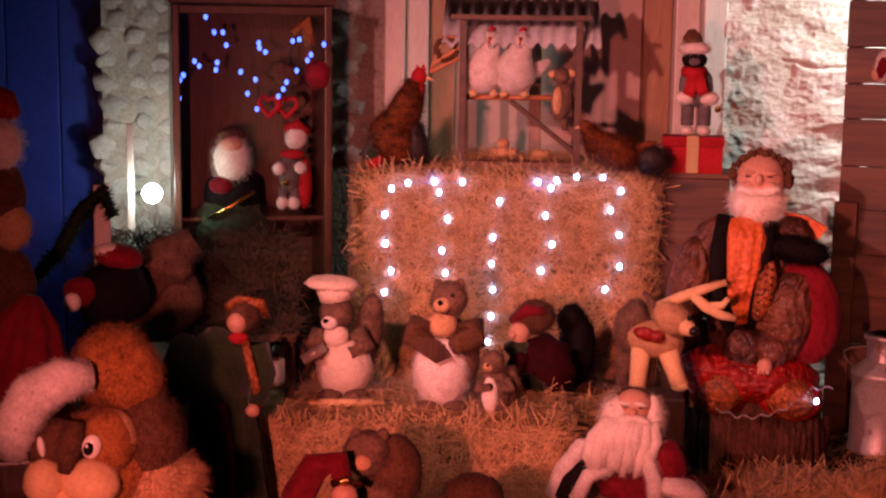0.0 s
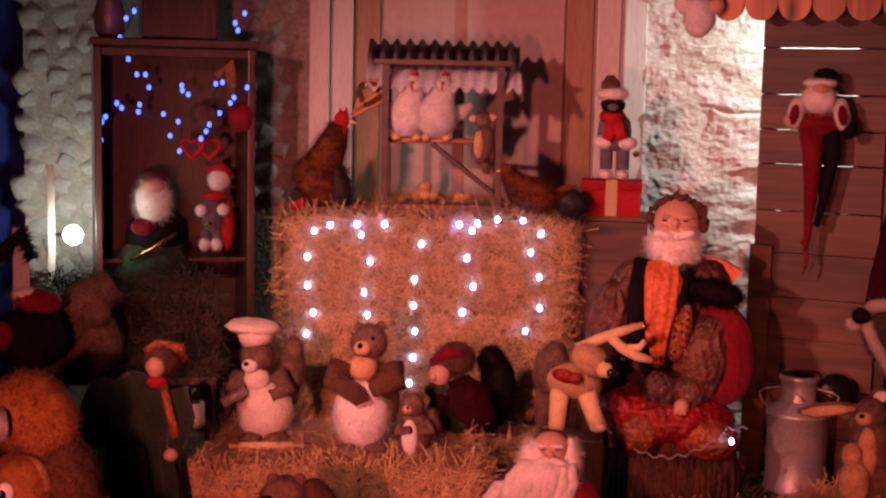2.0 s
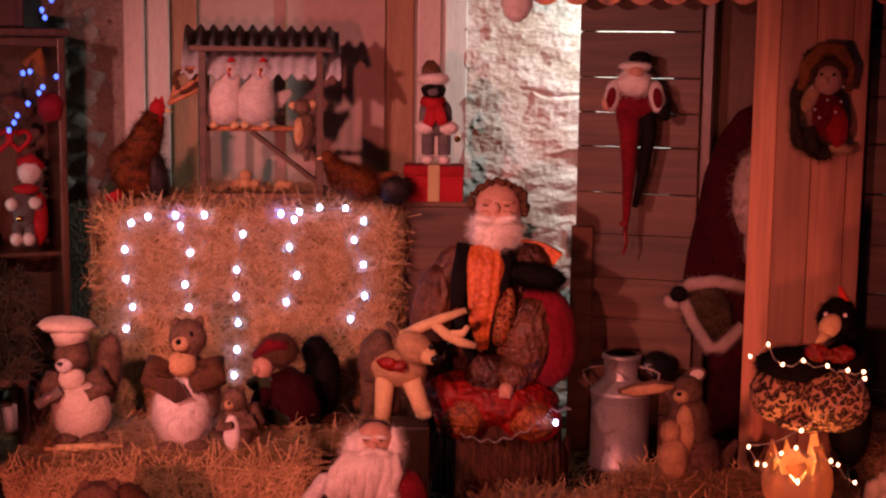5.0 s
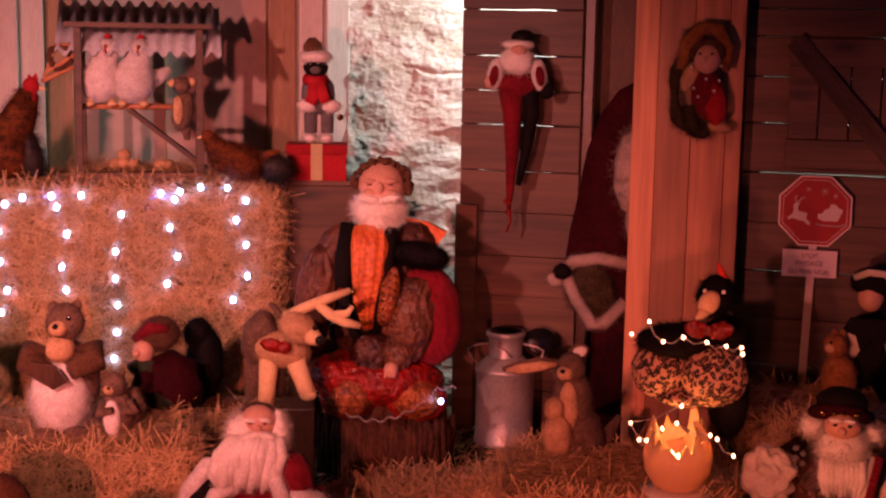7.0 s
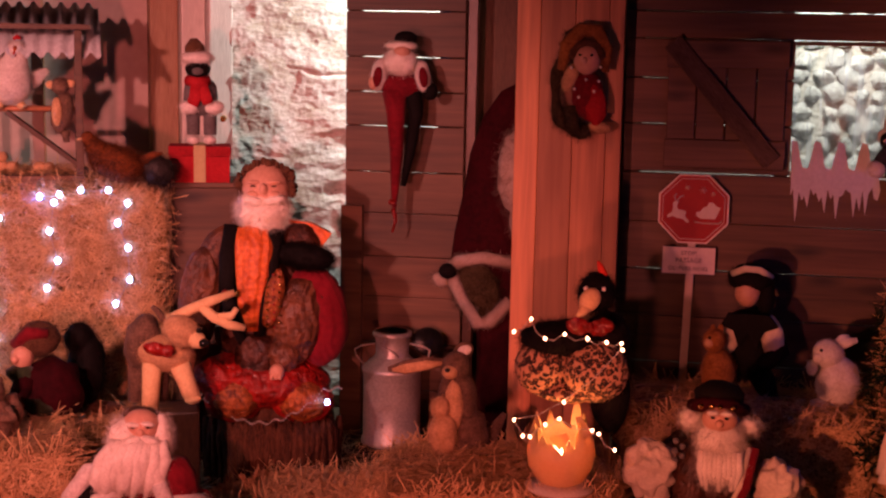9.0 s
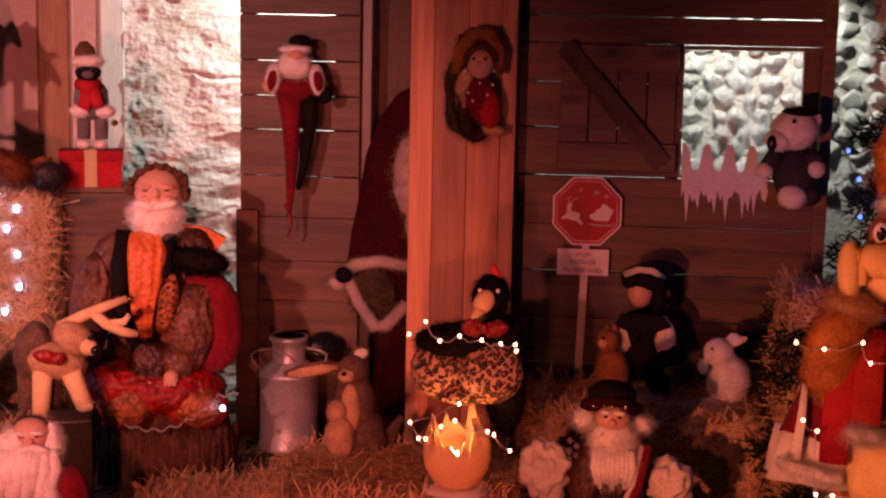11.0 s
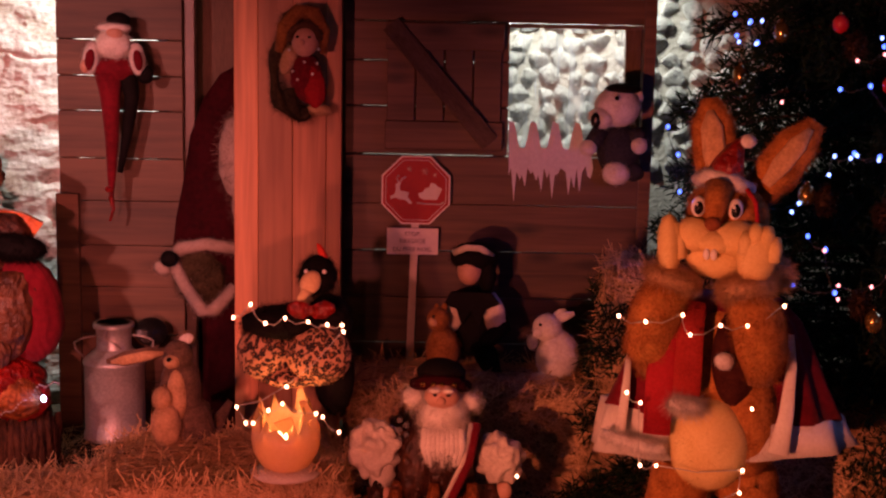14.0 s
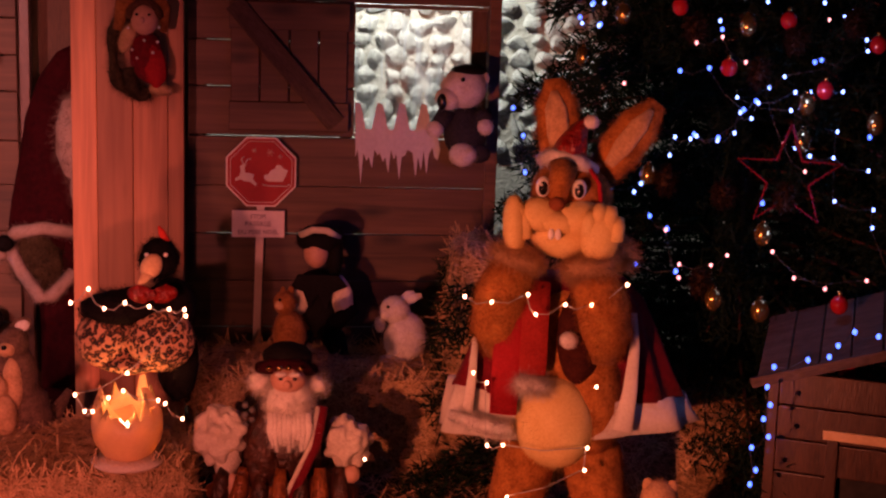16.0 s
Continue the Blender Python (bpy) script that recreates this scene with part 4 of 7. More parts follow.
# kangaroo with its young
d = Doll(3.75 * EYE_SCALE, 500, 828, 4)
d.E(512, 765, 46, 62, M_GREYPLUSH, 10, 46, 0, 0.1, 7, 1200)
d.E(498, 690, 36, 62, M_GREYPLUSH, 0, 36, -6, 0.08, 7, 1000)
d.E(492, 700, 20, 48, M_TAN, -22, 22)
d.E(494, 628, 26, 27, M_GREYPLUSH, -8, 28, 0, 0.05, 5, 500)
d.E(484, 638, 15, 13, M_TAN, -28, 16)
d.E(480, 634, 5, 4, M_BLACK, -42, 4)
d.T([(478, 622, -2), (440, 626, -4), (400, 634, -6), (370, 638, -6)], [6, 13, 13, 4], M_GREYPLUSH, 0.5)
d.T([(470, 624, -8), (440, 628, -12), (400, 636, -14), (378, 639, -12)], [3, 9, 9, 3], M_TAN, 0.4)
d.E(506, 600, 20, 15, M_GREYPLUSH, 0, 7, -30)
d.E(508, 600, 14, 10, M_WHITEPLUSH, -6, 4, -30)
d.E(470, 700, 12, 26, M_GREYPLUSH, -26, 12, 20)
d.T([(530, 800, 20), (560, 760, 40), (585, 720, 50)], [22, 14, 6], M_GREYPLUSH)
d.E(468, 704, 18, 22, M_TAN, -40, 18, 0, 0.05, 5, 300)
d.E(474, 752, 27, 40, M_TAN, -42, 24, 0, 0.08, 5, 500)
d.E(494, 808, 24, 20, M_TAN, -45, 22)
d.E(455, 800, 26, 14, M_TAN, -48, 22)
doll("kangaroo_toy", d, "grey-brown plush kangaroo with a tan young one", "plush toy", 1.385, 3.52, 0.13)
d = Doll(3.7 * EYE_SCALE, 425, 828, 5)
d.E(425, 812, 50, 20, M_DARKPLUSH, 0, 30, 0, 0.2, 14, 900)
doll("bark_log", d, "small dark shaggy bark log lying in straw", "log", 1.25, 3.45, 0.15)

# black bird on a leopard cushion
d = Doll(3.45 * EYE_SCALE, 1005, 716, 6)
d.E(955, 655, 54, 54, M_LEOPARD, 8, 50, 0, 0.06, 4, 900)
d.E(1048, 658, 60, 56, M_LEOPARD, -14, 52, 0, 0.05, 4, 900)
d.E(1000, 700, 60, 18, M_LEOPARD, 0, 46)
d.E(985, 600, 76, 32, M_BLACKPLUSH, 0, 50, -4, 0.15, 12, 1600)
d.E(1065, 600, 44, 50, M_BLACKPLUSH, 22, 40, 0, 0.1, 12, 900)
d.E(1076, 700, 38, 80, M_BLACKPLUSH, 62, 34, 0, 0.1, 10, 700)
d.E(1046, 515, 34, 36, M_BLACKPLUSH, 0, 32, 0, 0.1, 11, 1000)
d.E(1034, 528, 18, 23, M_CREAM, -38, 16, 28, 0.02)
d.T([(1030, 540, -44), (1020, 552, -50), (1012, 558, -52)], [11, 7, 2], M_CREAM, 0.7)
d.T([(1052, 496, 0), (1056, 482, 0), (1050, 468, 0), (1045, 458, 0)], [9, 8, 6, 2], M_HORN)
d.E(1026, 508, 4, 4, M_EYEWHITE, -34, 3)
d.E(1058, 508, 4, 4, M_EYEWHITE, -32, 3)
for x, t in ((1016, 12), (1056, -14)):
    d.E(x, 576, 22, 15, M_REDSATIN, -46, 9, t, 0.25)
d.E(1036, 577, 8, 9, M_REDSATIN, -52, 7)
doll("bird_toy", d, "fluffy black bird toy with red horn on leopard cushion", "plush toy", 1.555, 3.14, 0.425)

# broken egg with a lamp inside
EGG = spot(1.51, 3.09, 0.205)
egg = thing("egg_lamp", "cracked cream egg lamp glowing orange on a saucer", "lamp", EGG)
sh = Shape(9)
prof = [(0.030, 0.012), (0.060, 0.030), (0.082, 0.065), (0.088, 0.10), (0.084, 0.135), (0.070, 0.165)]
seg = 30
vs, fs = [], []
for side, o in ((0, 0.0), (1, -0.004)):
    for i, (rr, zz) in enumerate(prof):
        for j in range(seg):
            a = 2 * math.pi * j / seg
            jag = (0.022 * math.sin(j * 2.7) + 0.016 * math.sin(j * 5.1) - 0.035 * (1 if 17 < j < 26 else 0)) * (1 if i == len(prof) - 1 else 0.35 if i == len(prof) - 2 else 0)
            vs.append(((rr + o) * math.cos(a), (rr + o) * math.sin(a), zz + jag))
k = len(prof) * seg
for side in (0, 1):
    for i in range(len(prof) - 1):
        for j in range(seg):
            f = (side * k + i * seg + j, side * k + i * seg + (j + 1) % seg, side * k + (i + 1) * seg + (j + 1) % seg, side * k + (i + 1) * seg + j)
            fs.append(f if side == 0 else f[::-1])
i = (len(prof) - 1) * seg
fs += [(i + j, i + (j + 1) % seg, k + i + (j + 1) % seg, k + i + j) for j in range(seg)]
fs += [tuple(range(seg))[::-1]]
sh.add(vs, fs, M_EGG)
part("shell", sh, egg)
sh = Shape()
sh.tube([(0, 0, 0.0), (0, 0, 0.004), (0, 0, 0.012), (0, 0, 0.020)], [0.062, 0.085, 0.09, 0.05], M_CLOTHWHITE, 30)
part("saucer", sh, egg)
for a, zz, t in ((-2.6, 0.185, 20), (-0.7, 0.178, -15), (-1.6, 0.150, 30), (1.0, 0.18, 0)):
    sh = Shape()
    sh.slab([(-0.022, -0.02), (0.02, -0.025), (0.012, 0.028), (-0.006, 0.036)], 0.004, M_EGG)
    part("shell_shard", sh, egg, place=pose(0.07 * math.cos(a), 0.07 * math.sin(a), zz, t, t * 1.5, math.degrees(a) + 90))
sh = Shape()
sh.ell((0, 0, 0), 0.016, G_WARM, seg=12, rings=8)
part("bulb", sh, egg, "small warm glowing bulb", place=pose(-0.01, -0.03, 0.11))
lamp("egg_bulb_light", "POINT", EGG @ Vector((0.0, -0.045, 0.155)), EGG @ Vector((0, 0, 0)), 0.6, (1.0, 0.36, 0.12), 0.015)

# sitting gnome with a white beard
d = Doll(3.4 * EYE_SCALE, 500, 900, 10)
d.E(500, 870, 140, 52, M_BROCADE, 6, 70, 0, 0.15)
d.E(500, 780, 76, 105, M_DARKBROCADE, 0, 52, 0, 0.08, seg=70, rings=30, fold=(0.07, 11, 2))
d.E(470, 795, 34, 88, M_DARKBROCADE, -34, 26, 6, 0.1, seg=40, rings=24, fold=(0.08, 7, 2))
for k in range(7):
    d.T([(400 + 34 * k, 815, -50 + 6 * abs(k - 3)), (392 + 36 * k, 860, -66 + 7 * abs(k - 3)), (386 + 38 * k, 905, -72 + 8 * abs(k - 3))], [10, 16, 20], M_BROCADE if k % 2 else M_DARKBROCADE)
d.E(512, 652, 32, 24, M_SKIN, -46, 26, 0, 0.02)
for x in (500, 524):
    d.E(x, 648, 4, 2.5, M_BLACK, -71, 2, 0, 0, seg=8, rings=5)
    d.E(x, 640, 10, 4, M_WOOL, -68, 5, 0, 0.1, 5, 80)
d.E(512, 658, 8, 8, M_SKIN, -74, 7)
d.E(513, 690, 40, 42, M_WOOL, -38, 30, 0, 0.12, 16, 3400)
d.E(516, 734, 36, 42, M_WOOL, -42, 24, -6, 0.15, 20, 2600)
for k in range(9):
    d.T([(484 + 8 * k, 710, -58), (483 + 8.4 * k, 745, -66 + abs(k - 4)), (488 + 7 * k, 775 + 8 * math.sin(k * 1.9), -62)], [7, 8, 3], M_WOOL, fur=9, hairs=160)
d.E(458, 658, 18, 18, M_WOOL, -14, 18, 0, 0.2, 18, 500)
d.E(562, 664, 18, 14, M_WOOL, -14, 16, 0, 0.2, 16, 400)
d.E(508, 612, 46, 26, M_BLACKPLUSH, 0, 40, 0, 0.08)
d.T([(460, 634, -10), (485, 628, -40), (530, 628, -40), (556, 636, -10)], [12, 14, 14, 11], M_ROBE, fur=6, hairs=300)
for x in (478, 497, 512, 534):
    d.E(x, 630, 5, 5, M_GOLD, -56, 4)
d.E(389, 758, 50, 54, M_CLOTHWHITE, -10, 46, 10, 0.30, seg=60, rings=40, fold=(0.055, 4, 5))
d.E(404, 805, 24, 34, M_CLOTHWHITE, -18, 26, 12, 0.3)
d.E(618, 772, 44, 46, M_CLOTHWHITE, 0, 42, -8, 0.30, seg=60, rings=40, fold=(0.055, 4, 5))
d.E(410, 852, 15, 26, M_SKIN, -34, 12, 8)
d.T([(400, 870, -36), (398, 885, -40)], [6, 4], M_SKIN)
d.T([(418, 870, -38), (420, 886, -42)], [6, 4], M_SKIN)
d.E(628, 828, 15, 17, M_SKIN, -30, 12)
d.T([(575, 700, -40), (562, 770, -60), (530, 840, -64), (505, 900, -60)], [9, 10, 11, 10], M_REDVELVET, 0.5)
d.T([(566, 700, -44), (553, 770, -64), (521, 840, -68), (496, 900, -64)], [4, 4, 4, 4], M_CLOTHWHITE, 0.5)
for k in range(5):
    d.E(436 + (k % 2) * 12, 700 + 9 * k, 6, 6, M_GREYCLOTH, -36, 5)
gn = doll("gnome_doll", d, "sitting gnome doll with white beard and puffed cream sleeves", "doll", 1.875, 2.965, 0.06)

# doll, animal and rabbit on the shaded bale
d = Doll(4.2 * EYE_SCALE, 990, 705, 11)
d.E(992, 590, 50, 62, M_BLACKPLUSH, 4, 36, 0, 0.08)
for x, t in ((965, 8), (1036, -10)):
    d.E(x, 575, 20, 36, M_CLOTHWHITE, -24, 16, t, 0.15)
d.S([(960, 530), (1030, 530), (1046, 550), (1022, 560), (1010, 590), (996, 562), (980, 590), (970, 560), (948, 552)], -48, 10, M_BLACKPLUSH)
d.E(990, 498, 22, 27, M_SKIN, -14, 22, 0, 0.02)
d.E(996, 474, 42, 26, M_BLACKPLUSH, 0, 36, 0, 0.08, 6, 400)
d.E(1022, 505, 16, 36, M_BLACKPLUSH, 0, 26, 0, 0.08)
d.T([(962, 468, -20), (985, 458, -36), (1010, 459, -34), (1030, 472, -14)], [6, 6, 6, 6], M_CLOTHWHITE, 0.6)
for a, b in (((965, 640, -10), (950, 700, -60)), ((1015, 640, -10), (1040, 690, -50))):
    d.T([a, ((a[0] + b[0]) / 2, 655, -40), b], [22, 20, 14], M_BLACKPLUSH)
d.E(1042, 690, 22, 12, M_GREYCLOTH, -56, 16)
d.T([(1036, 560, 0), (1050, 600, -20), (1020, 630, -40)], [18, 18, 14], M_BLACKPLUSH)
doll("seated_doll", d, "seated doll in black with cream lapels on a bale", "doll", 2.325, 3.565, 0.245)
d = Doll(4.1 * EYE_SCALE, 943, 678, 12)
d.E(946, 635, 30, 42, M_BROWNPLUSH, 0, 28, 0, 0.08, 6, 600)
d.E(938, 580, 20, 22, M_BROWNPLUSH, -8, 20, 0, 0.05, 5, 300)
d.E(929, 584, 9, 8, M_TAN, -22, 9)
d.E(930, 574, 3, 3, M_BLACK, -28, 3)
d.E(948, 560, 6, 10, M_BROWNPLUSH, 0, 5)
d.E(934, 560, 5, 9, M_BROWNPLUSH, 0, 5)
doll("fox_toy", d, "small russet plush animal beside a seated doll", "plush toy", 2.205, 3.525, 0.30)
d = Doll(4.1 * EYE_SCALE, 1145, 703, 13)
d.E(1152, 655, 38, 46, M_WHITEPLUSH, 0, 34, 6, 0.06, 6, 1100)
d.E(1133, 604, 26, 25, M_WHITEPLUSH, -6, 24, 0, 0.04, 5, 600)
d.E(1118, 612, 10, 9, M_WHITEPLUSH, -22, 10)
d.E(1122, 598, 3, 3, M_BLACK, -26, 3)
d.T([(1145, 590, 0), (1162, 582, 0), (1180, 576, 0)], [7, 9, 4], M_WHITEPLUSH, 0.6)
d.T([(1142, 588, 8), (1156, 575, 8), (1166, 571, 8)], [6, 7, 3], M_WHITEPLUSH, 0.6)
d.E(1108, 630, 10, 14, M_WHITEPLUSH, -16, 10, 0, 0.05, 5, 150)
d.E(1130, 694, 24, 10, M_WHITEPLUSH, -14, 22)
doll("rabbit_toy", d, "white plush rabbit sitting on its bale", "plush toy", 2.485, 3.33, 0.285)

# big hare in a red cape, its head tilted
M_HAREBROWN = mat("hare_fur", (0.54, 0.22, 0.055), (0.26, 0.092, 0.022), 30, 150, 0.9, sheen=0.05, bump=0.6, detail=0.003)
M_DARKVEST = mat("dark_wine_plush", (0.075, 0.018, 0.012), (0.035, 0.008, 0.006), 30, 150, 0.9, bump=0.6, detail=0.003)
M_SCARF = mat("brick_red_wool", (0.40, 0.035, 0.028), (0.27, 0.02, 0.018), 14, 160, 0.85, bump=0.4)
M_NOSE = mat("brown_felt_nose", (0.30, 0.09, 0.035), (0.20, 0.06, 0.02), 14, 120, 0.7)
M_HARECREAM = mat("hare_cream_fur", (0.86, 0.66, 0.28), (0.76, 0.55, 0.21), 20, 150, 0.95, bump=0.4, detail=0.003)
d = Doll(3.3 * EYE_SCALE, 995, 1002, 14)
for x in (905, 1060):
    d.T([(x, 980, -10), (x, 900, -5), (x + (985 - x) * 0.3, 800, 0)], [48, 50, 56], M_HAREBROWN, fur=9, hairs=1400)
    d.E(x, 985, 56, 18, M_HAREBROWN, -30, 60, 0, 0.05, 8, 500)
d.E(985, 640, 98, 150, M_HAREBROWN, 10, 70, 0, 0.04, 7, 1200)
d.E(1036, 700, 56, 116, M_HAREBROWN, -10, 62, 0, 0.05, 9, 2400)
d.E(1012, 590, 44, 90, M_DARKVEST, -34, 56, 0, 0.03, 4, 700)
d.E(974, 745, 72, 84, M_HARECREAM, -46, 62, 0, 0.04, 6, 2600, seg=28, rings=18)
d.E(932, 675, 30, 12, M_WHITEPLUSH, -98, 14, 8, 0.15, 22, 1500)
d.T([(786, 744, -56), (832, 756, -72), (880, 762, -84), (902, 758, -88)], [9, 12, 12, 8], M_WHITEPLUSH, 0.7, fur=18, hairs=1500)
# cape with a wide white felt hem
d.T([(985, 480, 24), (985, 520, 28), (985, 560, 30), (985, 640, 34), (985, 690, 36)], [96, 132, 150, 184, 208], M_REDVELVET, 0.42, 0.045, 9, seg=90)
d.T([(985, 688, 36), (985, 725, 37), (988, 758, 38)], [213, 224, 236], M_FELTWHITE, 0.42, 0.045, 9, seg=90)
d.T([(1104, 540, -34), (1108, 600, -40), (1104, 680, -54), (1094, 752, -64)], [5, 9, 13, 18], M_FELTWHITE, 0.45, seg=20)
d.T([(824, 600, -30), (822, 670, -44), (816, 744, -56)], [5, 8, 10], M_FELTWHITE, 0.45, seg=20)
# two hanging scarf ends
for x0, x1, z1, mt in ((890, 884, 732, M_RED), (934, 932, 656, M_SCARF)):
    d.T([(x0 + 6, 492, -60), (x0, 560, -88), ((x0 + x1) / 2, 630, -96), (x1, z1, -94)], [18, 24, 25, 24], mt, 0.22, 0.03, 5, seg=30)
d.E(995, 592, 16, 15, M_WHITEPLUSH, -100, 15, 0, 0.05, 4, 260)
# arms bent up, fluffy cuffs, cream paws on the cheeks
d.T([(876, 622, -50), (864, 575, -62), (872, 515, -74), (896, 462, -84)], [30, 46, 45, 36], M_HAREBROWN, fur=11, hairs=3000, seg=22)
d.T([(1052, 622, -50), (1056, 575, -66), (1046, 520, -80), (1026, 470, -92)], [30, 46, 45, 36], M_HAREBROWN, fur=11, hairs=3000, seg=22)
d.E(899, 452, 46, 19, M_TAN, -88, 36, 14, 0.12, 17, 2200)
d.E(1024, 462, 46, 21, M_TAN, -96, 36, -10, 0.12, 18, 2200)
d.E(892, 396, 20, 54, M_HARECREAM, -88, 26, -3, 0.03, 4, 900, seg=26, rings=18)
for k, (x, z) in enumerate(((888, 350), (900, 356), (910, 372))):
    d.T([(x + 2, z + 44, -92), (x, z + 16, -96), (x + 1, z, -94)], [11, 10, 7], M_HARECREAM, 0.9, fur=3, hairs=220)
d.E(1040, 404, 34, 52, M_HARECREAM, -98, 28, 6, 0.03, 4, 1200, seg=28, rings=20)
for x, z in ((1022, 366), (1038, 352), (1056, 356), (1069, 374)):
    d.T([(x - 2, z + 40, -112), (x, z + 14, -114), (x + 1, z, -108)], [12, 12, 8], M_HARECREAM, 0.9, fur=3, hairs=240)
# head
d.E(984, 336, 72, 62, M_HAREBROWN, -22, 62, 8, 0.03, 6, 3000, seg=28, rings=18)
d.E(972, 408, 56, 40, M_HARECREAM, -50, 44, 0, 0.03, 4, 1100, seg=28, rings=18)
d.E(936, 374, 36, 29, M_HARECREAM, -80, 30, 16, 0.03, 4, 800, seg=28, rings=18)
d.E(1002, 377, 40, 30, M_HARECREAM, -80, 32, -8, 0.03, 4, 900, seg=28, rings=18)
d.E(967, 386, 34, 20, M_HARECREAM, -90, 24, 4, 0.03, 4, 500, seg=24, rings=16)
d.T([(972, 288, -72), (968, 322, -92), (966, 346, -108)], [26, 20, 13], M_HAREBROWN, fur=4, hairs=500)
d.E(965, 356, 14, 12, M_NOSE, -116, 10, 4, 0.02)
for x, z, r0 in ((938, 326, 13), (1000, 328, 13)):
    d.E(x, z, r0, 18, M_EYEWHITE, -84, 11, 4, 0)
    d.E(x + 1, z + 3, 8, 12, M_BLACK, -92, 6, 4, 0)
    # glint on the pupil, built as a small white bead
    d.E(x - 2, z - 3, 2.4, 3, M_EYEWHITE, -98, 2, 0, 0)
for x in (957, 969):
    d.E(x, 408, 6, 10, M_EYEWHITE, -110, 4, 0, 0, seg=12, rings=8)
for k in range(5):
    d.T([(1046 + 9 * k, 386 + 6 * k, -66 + 8 * k), (1056 + 9 * k, 420 + 5 * k, -72 + 8 * k), (1052 + 8 * k, 462, -72 + 6 * k)], [8, 13, 7], M_TAN, fur=17, hairs=500)
# tall ears leaning to one side
d.T([(962, 288, -5), (958, 230, -4), (950, 175, -6), (944, 132, -8)], [29, 39, 36, 13], M_HAREBROWN, 0.45, fur=9, hairs=1900)
d.T([(962, 275, -22), (957, 232, -25), (950, 185, -25), (946, 155, -20)], [11, 20, 19, 6], M_TAN, 0.3)
d.T([(1034, 296, -5), (1064, 252, -5), (1097, 206, -7), (1126, 168, -10)], [26, 39, 36, 12], M_HAREBROWN, 0.45, fur=9, hairs=1900)
d.T([(1046, 280, -21), (1070, 246, -26), (1096, 210, -27), (1116, 182, -22)], [9, 17, 16, 5], M_TAN, 0.3)
# little satin hat
d.T([(976, 275, -46), (984, 248, -46), (994, 222, -44), (1006, 203, -42)], [34, 26, 15, 5], M_REDSATIN, 1.0, 0.08, 6)
d.E(1014, 209, 13, 12, M_WHITEPLUSH, -48, 12, 0, 0.05, 4, 200)
d.T([(930, 276, -34), (952, 272, -70), (996, 280, -72), (1022, 291, -34)], [11, 13, 13, 11], M_WHITEPLUSH, fur=9, hairs=900)
d.T([(1016, 291, -64), (1033, 315, -66), (1038, 354, -66)], [4, 4, 4], M_RED)
hare = doll("hare_toy", d, "large brown plush hare with paws at cheeks in white-edged red cape", "plush toy", 2.40, 2.465, 0.0)

# teddy in the window
d = Doll(4.42 * EYE_SCALE, 1256, 356, 15)
d.E(1255, 292, 38, 46, M_NIGHTCLOTH, 0, 32, 0, 0.06, 4, 300)
d.E(1250, 218, 40, 36, M_WHITEPLUSH, -6, 34, 0, 0.05, 6, 800)
d.E(1224, 240, 22, 18, M_WHITEPLUSH, -26, 20, 20, 0.05, 5, 300)
d.E(1216, 246, 9, 14, M_BLACK, -42, 8)
d.E(1250, 208, 4, 4, M_BLACK, -40, 4)
d.E(1282, 200, 12, 13, M_WHITEPLUSH, 0, 8)
d.E(1258, 188, 31, 11, M_BLACKPLUSH, -4, 30)
d.T([(1225, 262, -8), (1208, 285, -22)], [18, 13], M_NIGHTCLOTH)
d.E(1204, 292, 15, 14, M_WHITEPLUSH, -28, 13, 0, 0.05, 4, 150)
d.T([(1282, 262, -8), (1290, 280, -18)], [18, 13], M_NIGHTCLOTH)
d.E(1290, 285, 14, 14, M_WHITEPLUSH, -24, 13, 0, 0.05, 4, 150)
d.E(1253, 334, 24, 20, M_WHITEPLUSH, -30, 18, 0, 0.05, 4, 250)
d.E(1282, 330, 18, 16, M_NIGHTCLOTH, -14, 16)
doll("teddy_toy", d, "white plush teddy in grey with a black beret", "plush toy", 2.79, 3.445, 0.855)

# stocking doll on the hut wall
d = Doll(4.38 * EYE_SCALE, 700, 420, 16)
d.T([(690, 160, 0), (692, 200, -2), (694, 270, -2), (692, 340, -2), (691, 372, -2)], [24, 17, 12, 7, 4], M_REDVELVET)
d.E(700, 152, 40, 22, M_REDVELVET, -4, 20)
# the stocking's shadow on the planks, built as a black tube beside it
d.T([(720, 150, 0), (728, 200, 2), (718, 270, 2), (706, 330, 2)], [18, 13, 9, 5], M_BLACKPLUSH)
d.E(699, 112, 29, 25, M_WOOL, -16, 20, 0, 0.1, 9, 900)
d.E(702, 96, 15, 12, M_SKIN, -24, 12)
d.E(708, 70, 20, 13, M_BLACKPLUSH, -8, 16)
d.E(700, 84, 28, 9, M_WOOL, -12, 20, 0, 0.1, 6, 200)
for x, t in ((662, 8), (738, -8)):
    d.E(x, 136, 14, 28, M_WHITEPLUSH, -14, 13, t, 0.1, 5, 350)
    d.E(x + (2 if x > 700 else -2), 140, 8, 18, M_REDVELVET, -26, 5, t)
d.E(652, 150, 9, 12, M_SKIN, -18, 9)
d.E(752, 162, 14, 16, M_BLACKPLUSH, -10, 12)
d.T([(690, 372, -2), (694, 395, -2), (688, 415, -2)], [5, 3, 2], M_REDSATIN)
d.E(688, 360, 8, 6, M_REDSATIN, -4, 6)
doll("stocking_doll", d, "white-bearded doll with one long red stocking hung on planks", "doll", 1.415, 4.215, 0.71)

